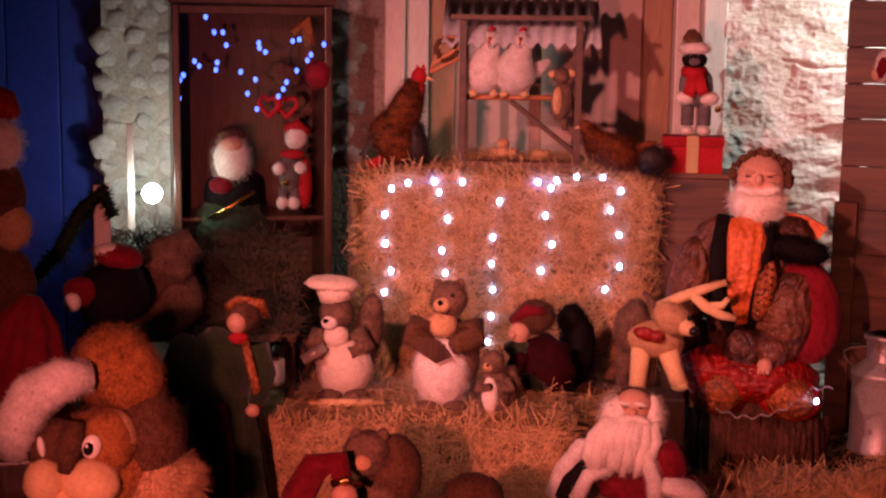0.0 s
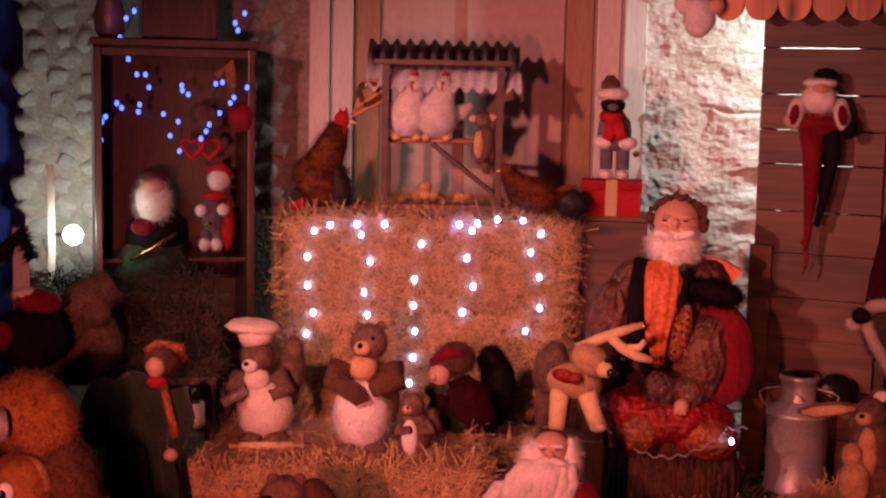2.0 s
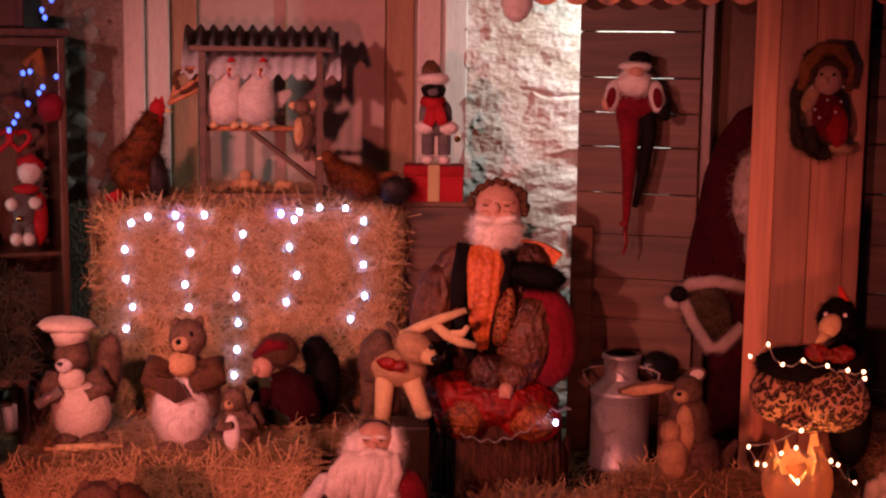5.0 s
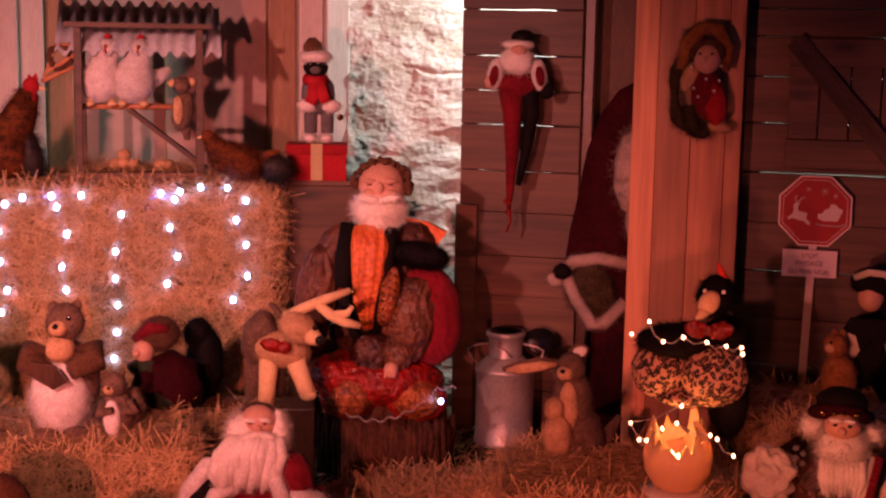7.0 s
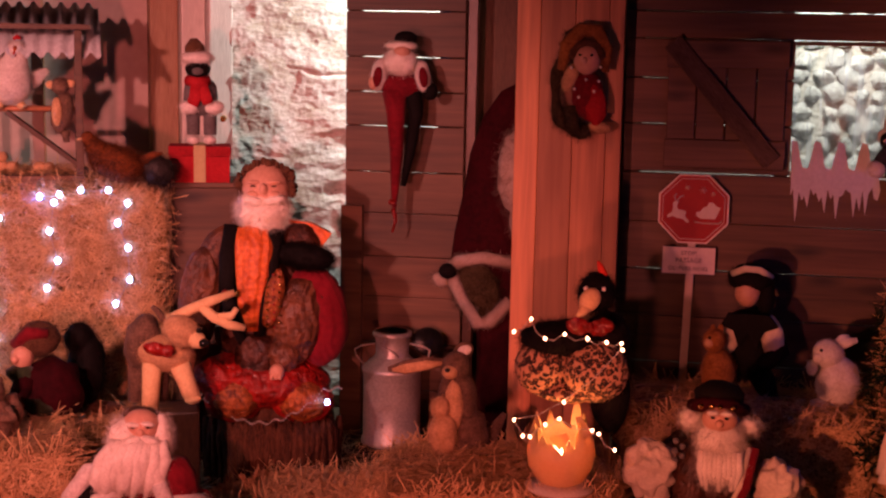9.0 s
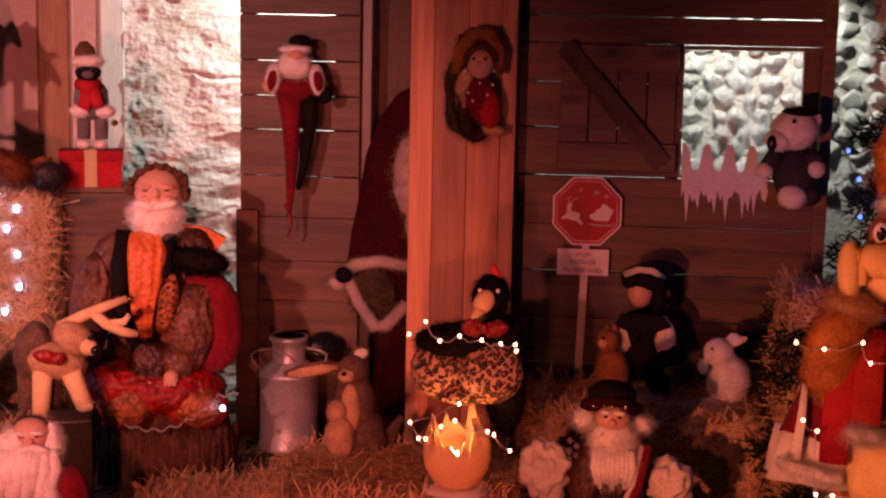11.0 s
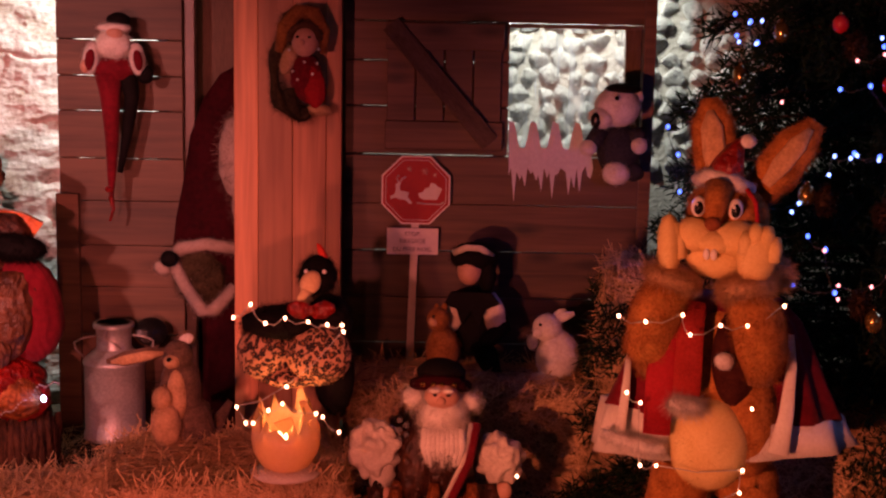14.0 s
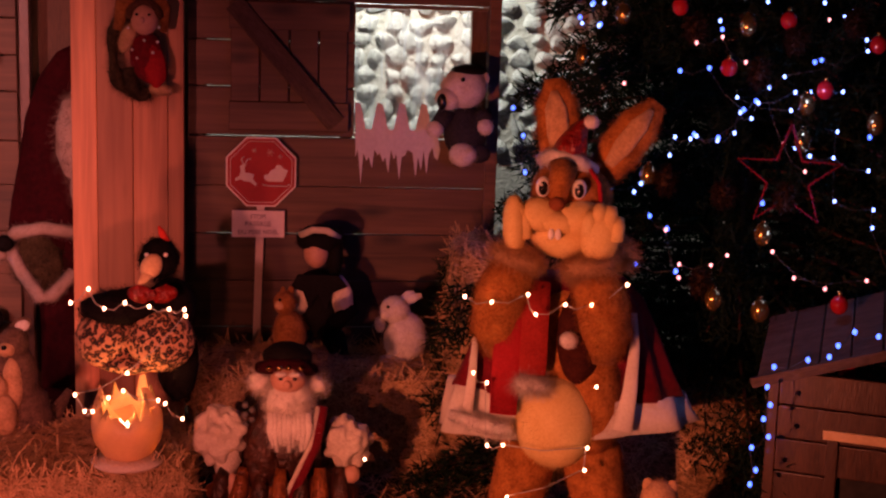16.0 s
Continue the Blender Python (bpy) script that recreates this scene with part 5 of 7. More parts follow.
# tall robed figure in the doorway
d = Doll(4.44 * EYE_SCALE, 870, 742, 17)
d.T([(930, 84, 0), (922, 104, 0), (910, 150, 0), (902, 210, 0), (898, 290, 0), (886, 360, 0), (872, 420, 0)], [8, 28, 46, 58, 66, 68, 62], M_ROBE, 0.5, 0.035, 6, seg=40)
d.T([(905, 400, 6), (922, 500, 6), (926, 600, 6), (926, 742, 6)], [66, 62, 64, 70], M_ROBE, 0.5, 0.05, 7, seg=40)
d.E(934, 236, 44, 78, M_SHADEFUR, -26, 26, 4, 0.14, 16, 2600)
d.E(946, 310, 32, 56, M_SHADEFUR, -28, 22, 6, 0.14, 16, 1500)
d.E(948, 168, 26, 30, M_SHADEFUR, -24, 20, 0, 0.1, 9, 500)
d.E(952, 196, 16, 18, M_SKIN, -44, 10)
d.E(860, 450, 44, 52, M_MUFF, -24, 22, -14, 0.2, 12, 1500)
d.T([(806, 424, -30), (826, 402, -36), (870, 394, -40), (930, 404, -36)], [11, 12, 11, 11], M_SHADEFUR, fur=9, hairs=600)
d.T([(812, 424, -34), (834, 468, -42), (862, 512, -44), (884, 510, -44), (920, 470, -38)], [12, 11, 12, 12, 11], M_SHADEFUR, fur=9, hairs=900)
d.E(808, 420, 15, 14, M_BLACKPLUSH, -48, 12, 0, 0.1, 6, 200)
d.E(796, 436, 16, 12, M_SHADEFUR, -40, 12, 20, 0.1, 8, 200)
doll("robed_figure", d, "tall dark red velvet robed figure with white beard in doorway", "figure", 1.690, 4.157, 0.0)

# small doll in a wreath on the door
d = Doll(4.168 * EYE_SCALE, 1030, 240, 18)
d.T([(1034 + 40 * math.cos(a) + 6 * math.sin(2 * a), 146 + 88 * math.sin(a), 4) for a in np.linspace(1.2, 5.2, 22)], [10 + 4 * math.sin(k * 1.3) for k in range(22)], M_MUFF, fur=13, hairs=1300)
d.T([(1002, 128, -8), (1010, 88, -18), (1034, 62, -22), (1062, 62, -20), (1080, 92, -14), (1078, 130, -8)], [8, 12, 13, 12, 10, 6], M_BROWNPLUSH, 0.6, fur=5, hairs=500)
d.E(1046, 112, 23, 26, M_SKIN, -18, 18, 6, 0.03)
d.E(1042, 116, 5, 6, M_SKIN, -37, 5)
for x in (1034, 1054):
    d.E(x, 106, 3, 2.4, M_BLACK, -34, 2, 0, 0, seg=8, rings=5)
for k in range(14):
    t0 = 0.1 + 3.0 * k / 13
    d.E(1046 + 24 * math.cos(t0), 106 - 22 * math.sin(t0), 7, 7, M_DARKPLUSH, -20, 8, 0, 0.3, 4, 60)
d.E(1050, 172, 28, 44, M_REDVELVET, -10, 18, -8, 0.1, seg=50, rings=24, fold=(0.08, 9, 2))
d.E(1062, 188, 20, 36, M_RED, -18, 12, -8, 0.1, seg=40, rings=20, fold=(0.08, 7, 2))
d.E(1018, 142, 13, 26, M_TAN, -16, 11, 22, 0.1, 5, 200)
d.E(1072, 226, 20, 10, M_TAN, -8, 10, 10, 0.2, 8, 200)
d.T([(1020, 190, -6), (1024, 220, -6), (1038, 240, -4)], [12, 11, 7], M_MUFF, fur=10, hairs=400)
for x, z in ((1020, 128), (1068, 150), (1046, 148), (1026, 164), (1070, 126), (1034, 178), (1060, 168)):
    d.E(x, z, 2.6, 2.6, M_EYEWHITE, -32, 2.5, seg=8, rings=5)
doll("wreath_doll", d, "small doll in red within an oval dark wreath", "wreath", 1.836, 3.783, 1.065)

# penguin doll on the present
d = Doll(4.33 * EYE_SCALE, 360, 258, 19)
d.E(356, 172, 30, 36, M_GREYCLOTH, 0, 24, 0, 0.05)
d.E(352, 128, 22, 16, M_BLACKPLUSH, -8, 20)
d.E(352, 134, 10, 7, M_GREYCLOTH, -26, 6)
d.E(351, 108, 28, 13, M_WHITEPLUSH, -4, 24, 0, 0.1, 8, 500)
d.T([(348, 104, 0), (346, 86, 0), (345, 74, 0)], [19, 16, 6], M_DARKPLUSH)
d.T([(334, 148, -16), (352, 154, -28), (370, 148, -16)], [9, 10, 9], M_RED)
d.T([(350, 156, -28), (348, 180, -32), (342, 192, -32)], [10, 11, 10], M_RED, 0.4)
d.T([(360, 156, -28), (366, 180, -32), (370, 190, -32)], [9, 10, 9], M_RED, 0.4)
for x in (337, 379):
    d.E(x, 194, 17, 12, M_WHITEPLUSH, -12, 14, 0, 0.1, 6, 250)
for x in (343, 372):
    d.T([(x, 195, 0), (x, 240, 0)], [12, 11], M_GREYCLOTH)
    d.E(x, 250, 12, 8, M_WHITEPLUSH, -8, 15, 0, 0.1, 4, 120)
d.E(395, 214, 6, 6, M_GOLD, -20, 6)
doll("penguin_doll", d, "grey standing doll in red scarf and white fur hat", "doll", 0.795, 4.29, 1.003)

# poultry
d = Doll(4.3 * EYE_SCALE, 610, 365, 20)
d.E(606, 312, 42, 50, M_FEATHER, 0, 34, -20, 0.1, 12, 1500)
d.T([(612, 290, 0), (632, 245, -4), (645, 212, -6)], [34, 26, 15], M_FEATHER, fur=14, hairs=900)
d.E(648, 204, 14, 15, M_RED, -8, 11)
d.S([(640, 194), (644, 182), (650, 188), (656, 180), (660, 192), (654, 198)], -10, 5, M_RED)
d.E(650, 224, 7, 12, M_RED, -16, 5)
d.T([(660, 206, -8), (674, 210, -8)], [5, 1], M_CREAM)
d.E(644, 322, 20, 44, M_FEATHERDARK, -6, 22, -6, 0.1, 16, 700)
for k in range(7):
    d.T([(585, 300, 4 * k - 12), (566 - 3 * k, 318 + 4 * k, 5 * k - 12), (568 - 2 * k, 345, 5 * k - 14)], [8, 6, 2], M_FEATHERDARK, 0.4)
for x in (606, 622):
    d.T([(x, 350, 0), (x, 364, 0)], [4, 4], M_CREAM)
doll("rooster", d, "russet rooster ornament with red comb on straw bale", "ornament", -0.14, 4.27, 0.888)
d = Doll(4.3 * EYE_SCALE, 565, 365, 21)
d.E(566, 349, 15, 14, M_RED, -4, 14)
d.E(560, 340, 13, 11, M_GREENCLOTH, -8, 11)
doll("ribbon_ball", d, "small red and green cloth ball on straw bale", "ornament", -0.205, 4.21, 0.89)
d = Doll(4.2 * EYE_SCALE, 1000, 365, 22)
d.E(985, 325, 48, 30, M_FEATHER, 0, 30, 16, 0.1, 11, 1400)
d.T([(965, 320, 0), (948, 298, -2), (938, 284, -4)], [26, 18, 10], M_FEATHER, fur=9, hairs=500)
d.E(936, 282, 11, 10, M_FEATHER, -5, 9)
d.T([(928, 284, -5), (918, 287, -5)], [3, 1], M_CREAM)
d.E(1052, 338, 28, 24, M_FEATHERDARK, 2, 20, 20, 0.15, 16, 700)
for k in range(6):
    d.T([(1020, 328, 3 * k - 8), (1045, 312 + 3 * k, 4 * k - 10), (1062 + 2 * k, 310 + 9 * k, 4 * k - 10)], [8, 6, 2], M_FEATHERDARK if k % 2 else M_FEATHER, 0.4)
doll("hen", d, "brown hen ornament with dark tail on straw bale", "ornament", 0.545, 4.16, 0.892)

# ---- on and around the straw stack ----
crate = thing("wooden_crate", "brown wooden crate carrying a red present", "crate", spot(0.80, 4.33))
for nm, lo, hi in (("front_board", (-0.11, -0.09, 0.0), (0.11, -0.072, 0.43)), ("front_board", (-0.11, -0.09, 0.436), (0.11, -0.072, 0.872)), ("side_board", (-0.11, -0.07, 0), (-0.092, 0.10, 0.872)),
                   ("side_board", (0.092, -0.07, 0), (0.11, 0.10, 0.872)), ("top_board", (-0.12, -0.10, 0.874), (0.12, 0.11, 0.890))):
    sh = Shape()
    sh.box(lo, hi, M_PLANK, 0.003)
    part(nm, sh, crate)
gift = thing("gift_box", "red gift box with a gold ribbon on a crate", "gift box", spot(0.785, 4.29, 0.890))
for nm, lo, hi, mt in (("box", (-0.092, -0.062, 0), (0.092, 0.062, 0.082), M_RED), ("lid", (-0.095, -0.065, 0.083), (0.095, 0.065, 0.113), M_RED),
                       ("ribbon", (-0.018, -0.067, 0.002), (0.018, -0.0655, 0.1145), M_RIBBON), ("ribbon", (-0.018, -0.066, 0.1135), (0.018, 0.066, 0.1155), M_RIBBON)):
    sh = Shape()
    sh.box(lo, hi, mt, 0.002 if nm != "ribbon" else 0)
    part(nm, sh, gift)

# dovecote
dv = thing("dovecote", "small wooden dovecote stand with corrugated roof and straw tray", "dovecote", spot(0.245, 4.34, 0.888))
sh = Shape(31)
sh.box((-0.19, -0.10, 0), (0.19, 0.11, 0.03), M_PLANK, 0.004)
part("tray", sh, dv)
sh = Shape(32)
P = np.stack([sh.rng.uniform(-0.19, 0.19, 500), sh.rng.uniform(-0.11, 0.11, 500), np.full(500, 0.034)], 1)
straw_strands(sh, P, np.tile((0, 0, 1.0), (500, 1)), 0.09, M_STRAW, 0.7)
part("straw_bedding", sh, dv, kind="stuff")
for x, y in ((-0.178, -0.085), (0.178, -0.085), (-0.178, 0.10), (0.178, 0.10)):
    sh = Shape()
    sh.box((x - 0.011, y - 0.011, 0.0305), (x + 0.011, y + 0.011, 0.461 if y < 0 else 0.50), M_PLANK, 0.002)
    part("post", sh, dv)
for z, y in ((0.470, -0.108),):
    sh = Shape()
    sh.box((-0.215, y - 0.010, z - 0.008), (0.215, y + 0.010, z + 0.008), M_PLANK, 0.002)
    part("beam", sh, dv)
sh = Shape()
sh.tube([(-0.175, -0.02, 0.225), (0.175, -0.02, 0.225)], 0.009, M_DOORWOOD, 8)
part("perch", sh, dv)
sh = Shape()
n = 60
xs = np.linspace(-0.245, 0.245, n)
vs = []
for side in (0, 0.003):
    for y, z in ((-0.075, 0.385), (0.13, 0.535)):
        vs += [(x, y, z + 0.011 * math.sin(x * 2 * math.pi / 0.041) + side) for x in xs]
fs = [(i, i + 1, n + i + 1, n + i) for i in range(n - 1)] + [(2 * n + i + n, 2 * n + n + i + 1, 2 * n + i + 1, 2 * n + i) for i in range(n - 1)]
fs += [(i + 1, i, 2 * n + i, 2 * n + i + 1) for i in range(n - 1)] + [(n + i, n + i + 1, 3 * n + i + 1, 3 * n + i) for i in range(n - 1)]
sh.add(vs, fs, M_IRONROOF)
part("corrugated_roof", sh, dv, "grey corrugated sheet roof")
sh = Shape()
sh.box((-0.15, -0.035, -0.007), (0.15, 0.035, 0.007), M_PLANK, 0.002)
part("ladder_board", sh, dv, place=pose(0.085, -0.03, 0.125, 0, 38, 0))
for x, z, t in ((-0.075, 0.06, 0), (-0.05, 0.062, 20), (-0.02, 0.058, 60), (-0.05, 0.088, 40), (0.06, 0.056, 10), (0.085, 0.056, 80)):
    sh = Shape()
    sh.ell((0, 0, 0), (0.022, 0.017, 0.017), M_TAN, seg=14, rings=9)
    thing("egg", "brown hen egg lying in the straw tray", "egg", spot(0.245, 4.34, 0.888) @ pose(x, -0.05, z - 0.006, 0, 0, t), sh, "eggs in the tray")
for x, w, s0 in ((-0.108, 33, 1), (-0.012, 36, 2)):
    d = Doll(4.33 * EYE_SCALE, 0, 0, 30 + s0)
    d.T([(-2, -4, 0), (-4, -20, -2), (-4, -44, -4), (2, -68, -6), (7, -90, -8), (8, -106, -8)], [w * 0.6, w * 0.95, w, w * 0.68, 17, 9], M_WHITEPLUSH, 0.95, fur=5, hairs=1800, seg=22)
    d.T([(3, -108, -8), (9, -113, -8), (15, -109, -6)], [2.5, 4, 2.5], M_RED, 0.5)
    d.T([(6, -92, -20), (4, -86, -30)], [4, 1], M_ORANGE)
    d.E(5, -81, 3, 5, M_RED, -25, 3)
    d.T([(14, -40, 12), (36, -46, 16), (58, -62, 18)], [22, 13, 4], M_WHITEPLUSH, 0.5, fur=6, hairs=400)
    for f in (-22, 14):
        d.T([(f, -8, -8), (f, 2, -14), (f - 3, 6, -20)], [4, 5, 4], M_CREAM)
        d.E(f, 3, 8, 5, M_CREAM, -16, 8)
    thing("hen_toy", "white plush hen with red comb on the perch", "plush toy", spot(0.245, 4.34, 0.888) @ pose(x, -0.02, 0.236), d, "hens on the perch")
d = Doll(4.3 * EYE_SCALE, 0, 0, 34)
d.E(0, -40, 18, 34, M_GREYPLUSH, 0, 16, 10, 0.1, 6, 400)
d.E(-2, -84, 15, 14, M_GREYPLUSH, -4, 13, 0, 0.1, 5, 250)
d.E(14, -88, 8, 7, M_TAN, -4, 5)
d.E(-18, -86, 8, 7, M_TAN, -4, 5)
d.E(-8, -40, 9, 24, M_TAN, -14, 8)
d.T([(4, -10, 0), (6, 10, 0)], [8, 5], M_GREYPLUSH)
thing("mouse_toy", "small grey plush mouse hung at the dovecote post", "plush toy", spot(0.368, 4.235, 1.035), d)
d = Doll(4.3 * EYE_SCALE, 695, 215, 35)
d.T([(675, 190, 0), (722, 160, 0)], [4, 4], M_DOORWOOD)
d.T([(668, 205, 0), (720, 180, 0)], [4, 4], M_DOORWOOD)
d.T([(672, 200, 0), (690, 145, 0), (715, 142, 0)], [3, 3, 3], M_DOORWOOD)
d.T([(698 + 17 * math.cos(a), 165 + 19 * math.sin(a), 2) for a in np.linspace(0, 6.28, 14)], [6] * 14, M_DARKPLUSH, fur=6, hairs=200)
thing("stick_wreath", "small wreath of twigs hung on the dovecote", "wreath", spot(0.005, 4.30, 1.17), d)

# ---- squirrels on the front bale ----
d = Doll(3.6 * EYE_SCALE, 605, 692, 40)
d.E(612, 638, 52, 54, M_CLOTHWHITE, -4, 44, 0, 0.05, 5, 500)
d.E(655, 575, 26, 70, M_GREYPLUSH, 40, 26, 8, 0.1, 12, 900)
d.E(598, 540, 30, 31, M_GREYPLUSH, -6, 28, 0, 0.04, 6, 700)
d.E(585, 556, 15, 13, M_WHITEPLUSH, -28, 14)
d.E(578, 552, 5, 4, M_BLACK, -42, 4)
d.E(597, 580, 24, 22, M_CLOTHWHITE, -18, 18)
for a in (((570, 575, -4), (558, 600, -20), (575, 612, -34)), ((632, 572, -4), (650, 600, -16), (620, 612, -34))):
    d.T(a, [20, 17, 12], M_GREYPLUSH, fur=6, hairs=300)
d.E(590, 486, 50, 16, M_CLOTHWHITE, -4, 38, 4, 0.15)
d.T([(598, 515, -4), (594, 492, -4)], [30, 34], M_CLOTHWHITE)
d.T([(538, 622, -44), (577, 598, -44)], [9, 9], M_TIN)
for x in (585, 632):
    d.E(x, 686, 22, 10, M_GREYPLUSH, -34, 22)
doll("squirrel_toy", d, "plush squirrel in a white cook's hat and apron", "plush toy", -0.262, 3.585, 0.335, "squirrels on the bale")
d = Doll(3.5 * EYE_SCALE, 780, 736, 41)
d.E(780, 668, 52, 66, M_WHITEPLUSH, -4, 44, 0, 0.05, 10, 1700)
d.E(800, 640, 50, 70, M_GREYPLUSH, 16, 40, 0, 0.06, 8, 800)
d.E(792, 536, 33, 33, M_GREYPLUSH, -6, 30, 0, 0.04, 6, 700)
d.E(780, 546, 16, 14, M_TAN, -30, 16)
d.E(776, 542, 5, 5, M_BLACK, -45, 4)
d.E(798, 528, 4, 4, M_BLACK, -34, 4)
d.E(812, 508, 9, 11, M_GREYPLUSH, 0, 6)
d.E(772, 510, 9, 11, M_GREYPLUSH, 0, 6)
d.E(782, 582, 26, 24, M_TAN, -14, 22, 0, 0.05, 6, 250)
for a in (((745, 580, -4), (732, 605, -20), (765, 625, -44)), ((830, 580, -4), (838, 606, -18), (800, 620, -42))):
    d.T(a, [26, 24, 15], M_DARKPLUSH, fur=7, hairs=400)
d.S([(735, 590), (775, 600), (795, 628), (770, 640), (738, 618)], -62, 10, M_DARKWOOD)
for x in (755, 805):
    d.E(x, 730, 22, 10, M_GREYPLUSH, -34, 22)
doll("squirrel_toy", d, "plush squirrel with fluffy white belly holding a book", "plush toy", 0.007, 3.49, 0.332, "squirrels on the bale")
for nm, sc, x0, z0, hx, hz, hr, bx, bz, bw, bh, px, py in (("small", 3.45, 870, 750, 868, 655, 22, 872, 708, 29, 44, 0.142, 3.44), ("brown", 3.7, 508, 692, 515, 572, 25, 505, 640, 36, 52, -0.42, 3.665)):
    d = Doll(sc * EYE_SCALE, x0, z0, 42)
    d.E(bx, bz, bw, bh, M_GREYPLUSH, 0, bw * 0.8, 0, 0.06, 7, 700)
    d.E(bx - 8, bz + 6, bw * 0.55, bh * 0.75, M_WHITEPLUSH, -bw * 0.5, bw * 0.5, 0, 0.05, 5, 300)
    d.E(hx, hz, hr, hr, M_GREYPLUSH, -5, hr, 0, 0.04, 5, 400)
    d.E(hx - 8, hz + 7, hr * 0.5, hr * 0.42, M_TAN, -hr * 0.8, hr * 0.5)
    d.E(hx - 9, hz + 4, 3, 3, M_BLACK, -hr * 1.25, 3)
    d.E(hx - hr * 0.6, hz - hr * 0.8, 6, 8, M_GREYPLUSH, 0, 5)
    d.E(hx + hr * 0.6, hz - hr * 0.8, 6, 8, M_GREYPLUSH, 0, 5)
    d.T([(bx - bw * 0.8, bz - bh * 0.5, -6), (bx - bw, bz - 5, -20), (bx - 8, bz - 10, -34)], [10, 9, 7], M_GREYPLUSH)
    d.T([(bx + bw * 0.8, bz - bh * 0.5, -6), (bx + bw, bz - 5, -20), (bx + 8, bz - 10, -34)], [10, 9, 7], M_GREYPLUSH)
    d.T([(bx + bw * 0.6, z0 - 12, 14), (bx + bw * 1.1, bz - 10, 22), (bx + bw * 0.9, bz - bh, 22)], [14, 17, 10], M_GREYPLUSH, fur=9, hairs=400)
    doll("squirrel_toy", d, nm + " plush squirrel standing on the low straw bale", "plush toy", px, py, 0.332, "squirrels on the bale")
d = Doll(3.7 * EYE_SCALE, 955, 722, 44)
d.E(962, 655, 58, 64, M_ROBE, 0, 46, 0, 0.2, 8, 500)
d.E(918, 586, 20, 23, M_SKIN, -14, 20)
d.E(906, 590, 7, 7, M_SKIN, -32, 6)
d.E(944, 558, 38, 32, M_DARKPLUSH, 0, 32, 0, 0.1, 9, 700)
d.T([(905, 566, -12), (930, 545, -26), (960, 548, -20)], [10, 12, 10], M_REDVELVET)
d.E(915, 615, 26, 16, M_GREENCLOTH, -16, 22, 0, 0.15)
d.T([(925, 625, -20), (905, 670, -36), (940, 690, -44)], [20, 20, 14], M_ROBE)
d.E(930, 680, 40, 22, M_GREENCLOTH, -34, 22, 0, 0.15)
d.E(900, 690, 30, 22, M_GREENCLOTH, -10, 22, 0, 0.15)
doll("elf_doll", d, "crouching elf doll in dark red with bushy hair", "doll", 0.278, 3.70, 0.285)
d = Doll(3.85 * EYE_SCALE, 1020, 700, 45)
d.E(1018, 620, 34, 70, M_BLACKPLUSH, 0, 34, 6, 0.1, 12, 1100)
d.E(1008, 560, 26, 28, M_BLACKPLUSH, 0, 26, 0, 0.1, 10, 500)
d.E(1040, 690, 44, 16, M_DARKPLUSH, -10, 30, 0, 0.1)
doll("skunk_toy", d, "bushy black plush animal behind the low bale", "plush toy", 0.395, 3.84, 0.28)
sh = Shape()
sh.box((-0.17, -0.10, 0), (0.20, 0.10, 0.285), M_STRAW_CORE, 0.03)
r = sh.rng
P = np.stack([r.uniform(-0.17, 0.2, 700), r.uniform(-0.1, 0.1, 700), np.full(700, 0.287)], 1)
straw_strands(sh, P, np.tile((0, 0, 1.0), (700, 1)), 0.1, M_STRAW, 0.7)
tagged(thing("straw_pad", "block of straw behind the low bale", "straw", pose(0.37, 3.78, 0), sh), kind="stuff")
sh = Shape()
sh.tube([(-0.09, 0, 0.012), (0.05, 0, 0.012)], 0.011, M_CREAM, 12)
sh.tube([(-0.115, 0, 0.012), (0.08, 0, 0.012)], 0.005, M_CREAM, 10)
thing("rolling_pin", "small pale wooden rolling pin on straw bale", "rolling pin", pose(-0.22, 3.46, 0.338, 0, 0, 3), sh)

# ---- foreground and left side ----
d = Doll(2.6 * EYE_SCALE, 180, 945, 50, 0.32)
d.E(190, 800, 122, 105, M_BROWNPLUSH, 10, 100, 0, 0.04, 9, 3000)
d.E(250, 760, 62, 92, M_DARKPLUSH, -20, 70, -6, 0.06, 12, 2600)
d.E(192, 626, 68, 72, M_BROWNPLUSH, 6, 62, 12, 0.08, 11, 2600)
d.E(222, 650, 56, 66, M_BROWNPLUSH, -18, 50, 0, 0.10, 11, 1800)
d.T([(28, 772, -50), (34, 724, -74), (62, 678, -82), (112, 652, -80), (158, 648, -70)], [30, 38, 40, 36, 22], M_WHITEPLUSH, fur=9, hairs=2600, seg=22)
d.E(96, 776, 42, 56, M_DARKPLUSH, -76, 32, 8, 0.05, 6, 900)
d.E(186, 758, 46, 52, M_TAN, -72, 38, -6, 0.04, 6, 1300, furmat=M_BROWNPLUSH)
d.E(182, 764, 44, 56, M_BROWNPLUSH, -80, 36, -6, 0.04, 5, 1300)
d.T([(128, 730, -96), (118, 780, -116), (110, 816, -134)], [18, 20, 9], M_DARKPLUSH, fur=5, hairs=600)
d.E(78, 830, 34, 40, M_CREAM, -104, 36, -8, 0.03, 4, 900, seg=26, rings=18)
d.E(150, 836, 50, 41, M_CREAM, -108, 42, 8, 0.03, 4, 1200, seg=28, rings=18)
d.E(112, 862, 30, 26, M_CREAM, -110, 30, 0, 0.03, 4, 500)
d.E(155, 773, 16, 21, M_EYEWHITE, -116, 10, 12, 0)
d.E(150, 777, 8.5, 12, M_BLACK, -124, 6, 12, 0)
# white bead standing for a glint in the eye
d.E(147, 772, 2.6, 3.4, M_EYEWHITE, -130, 2, 0, 0)
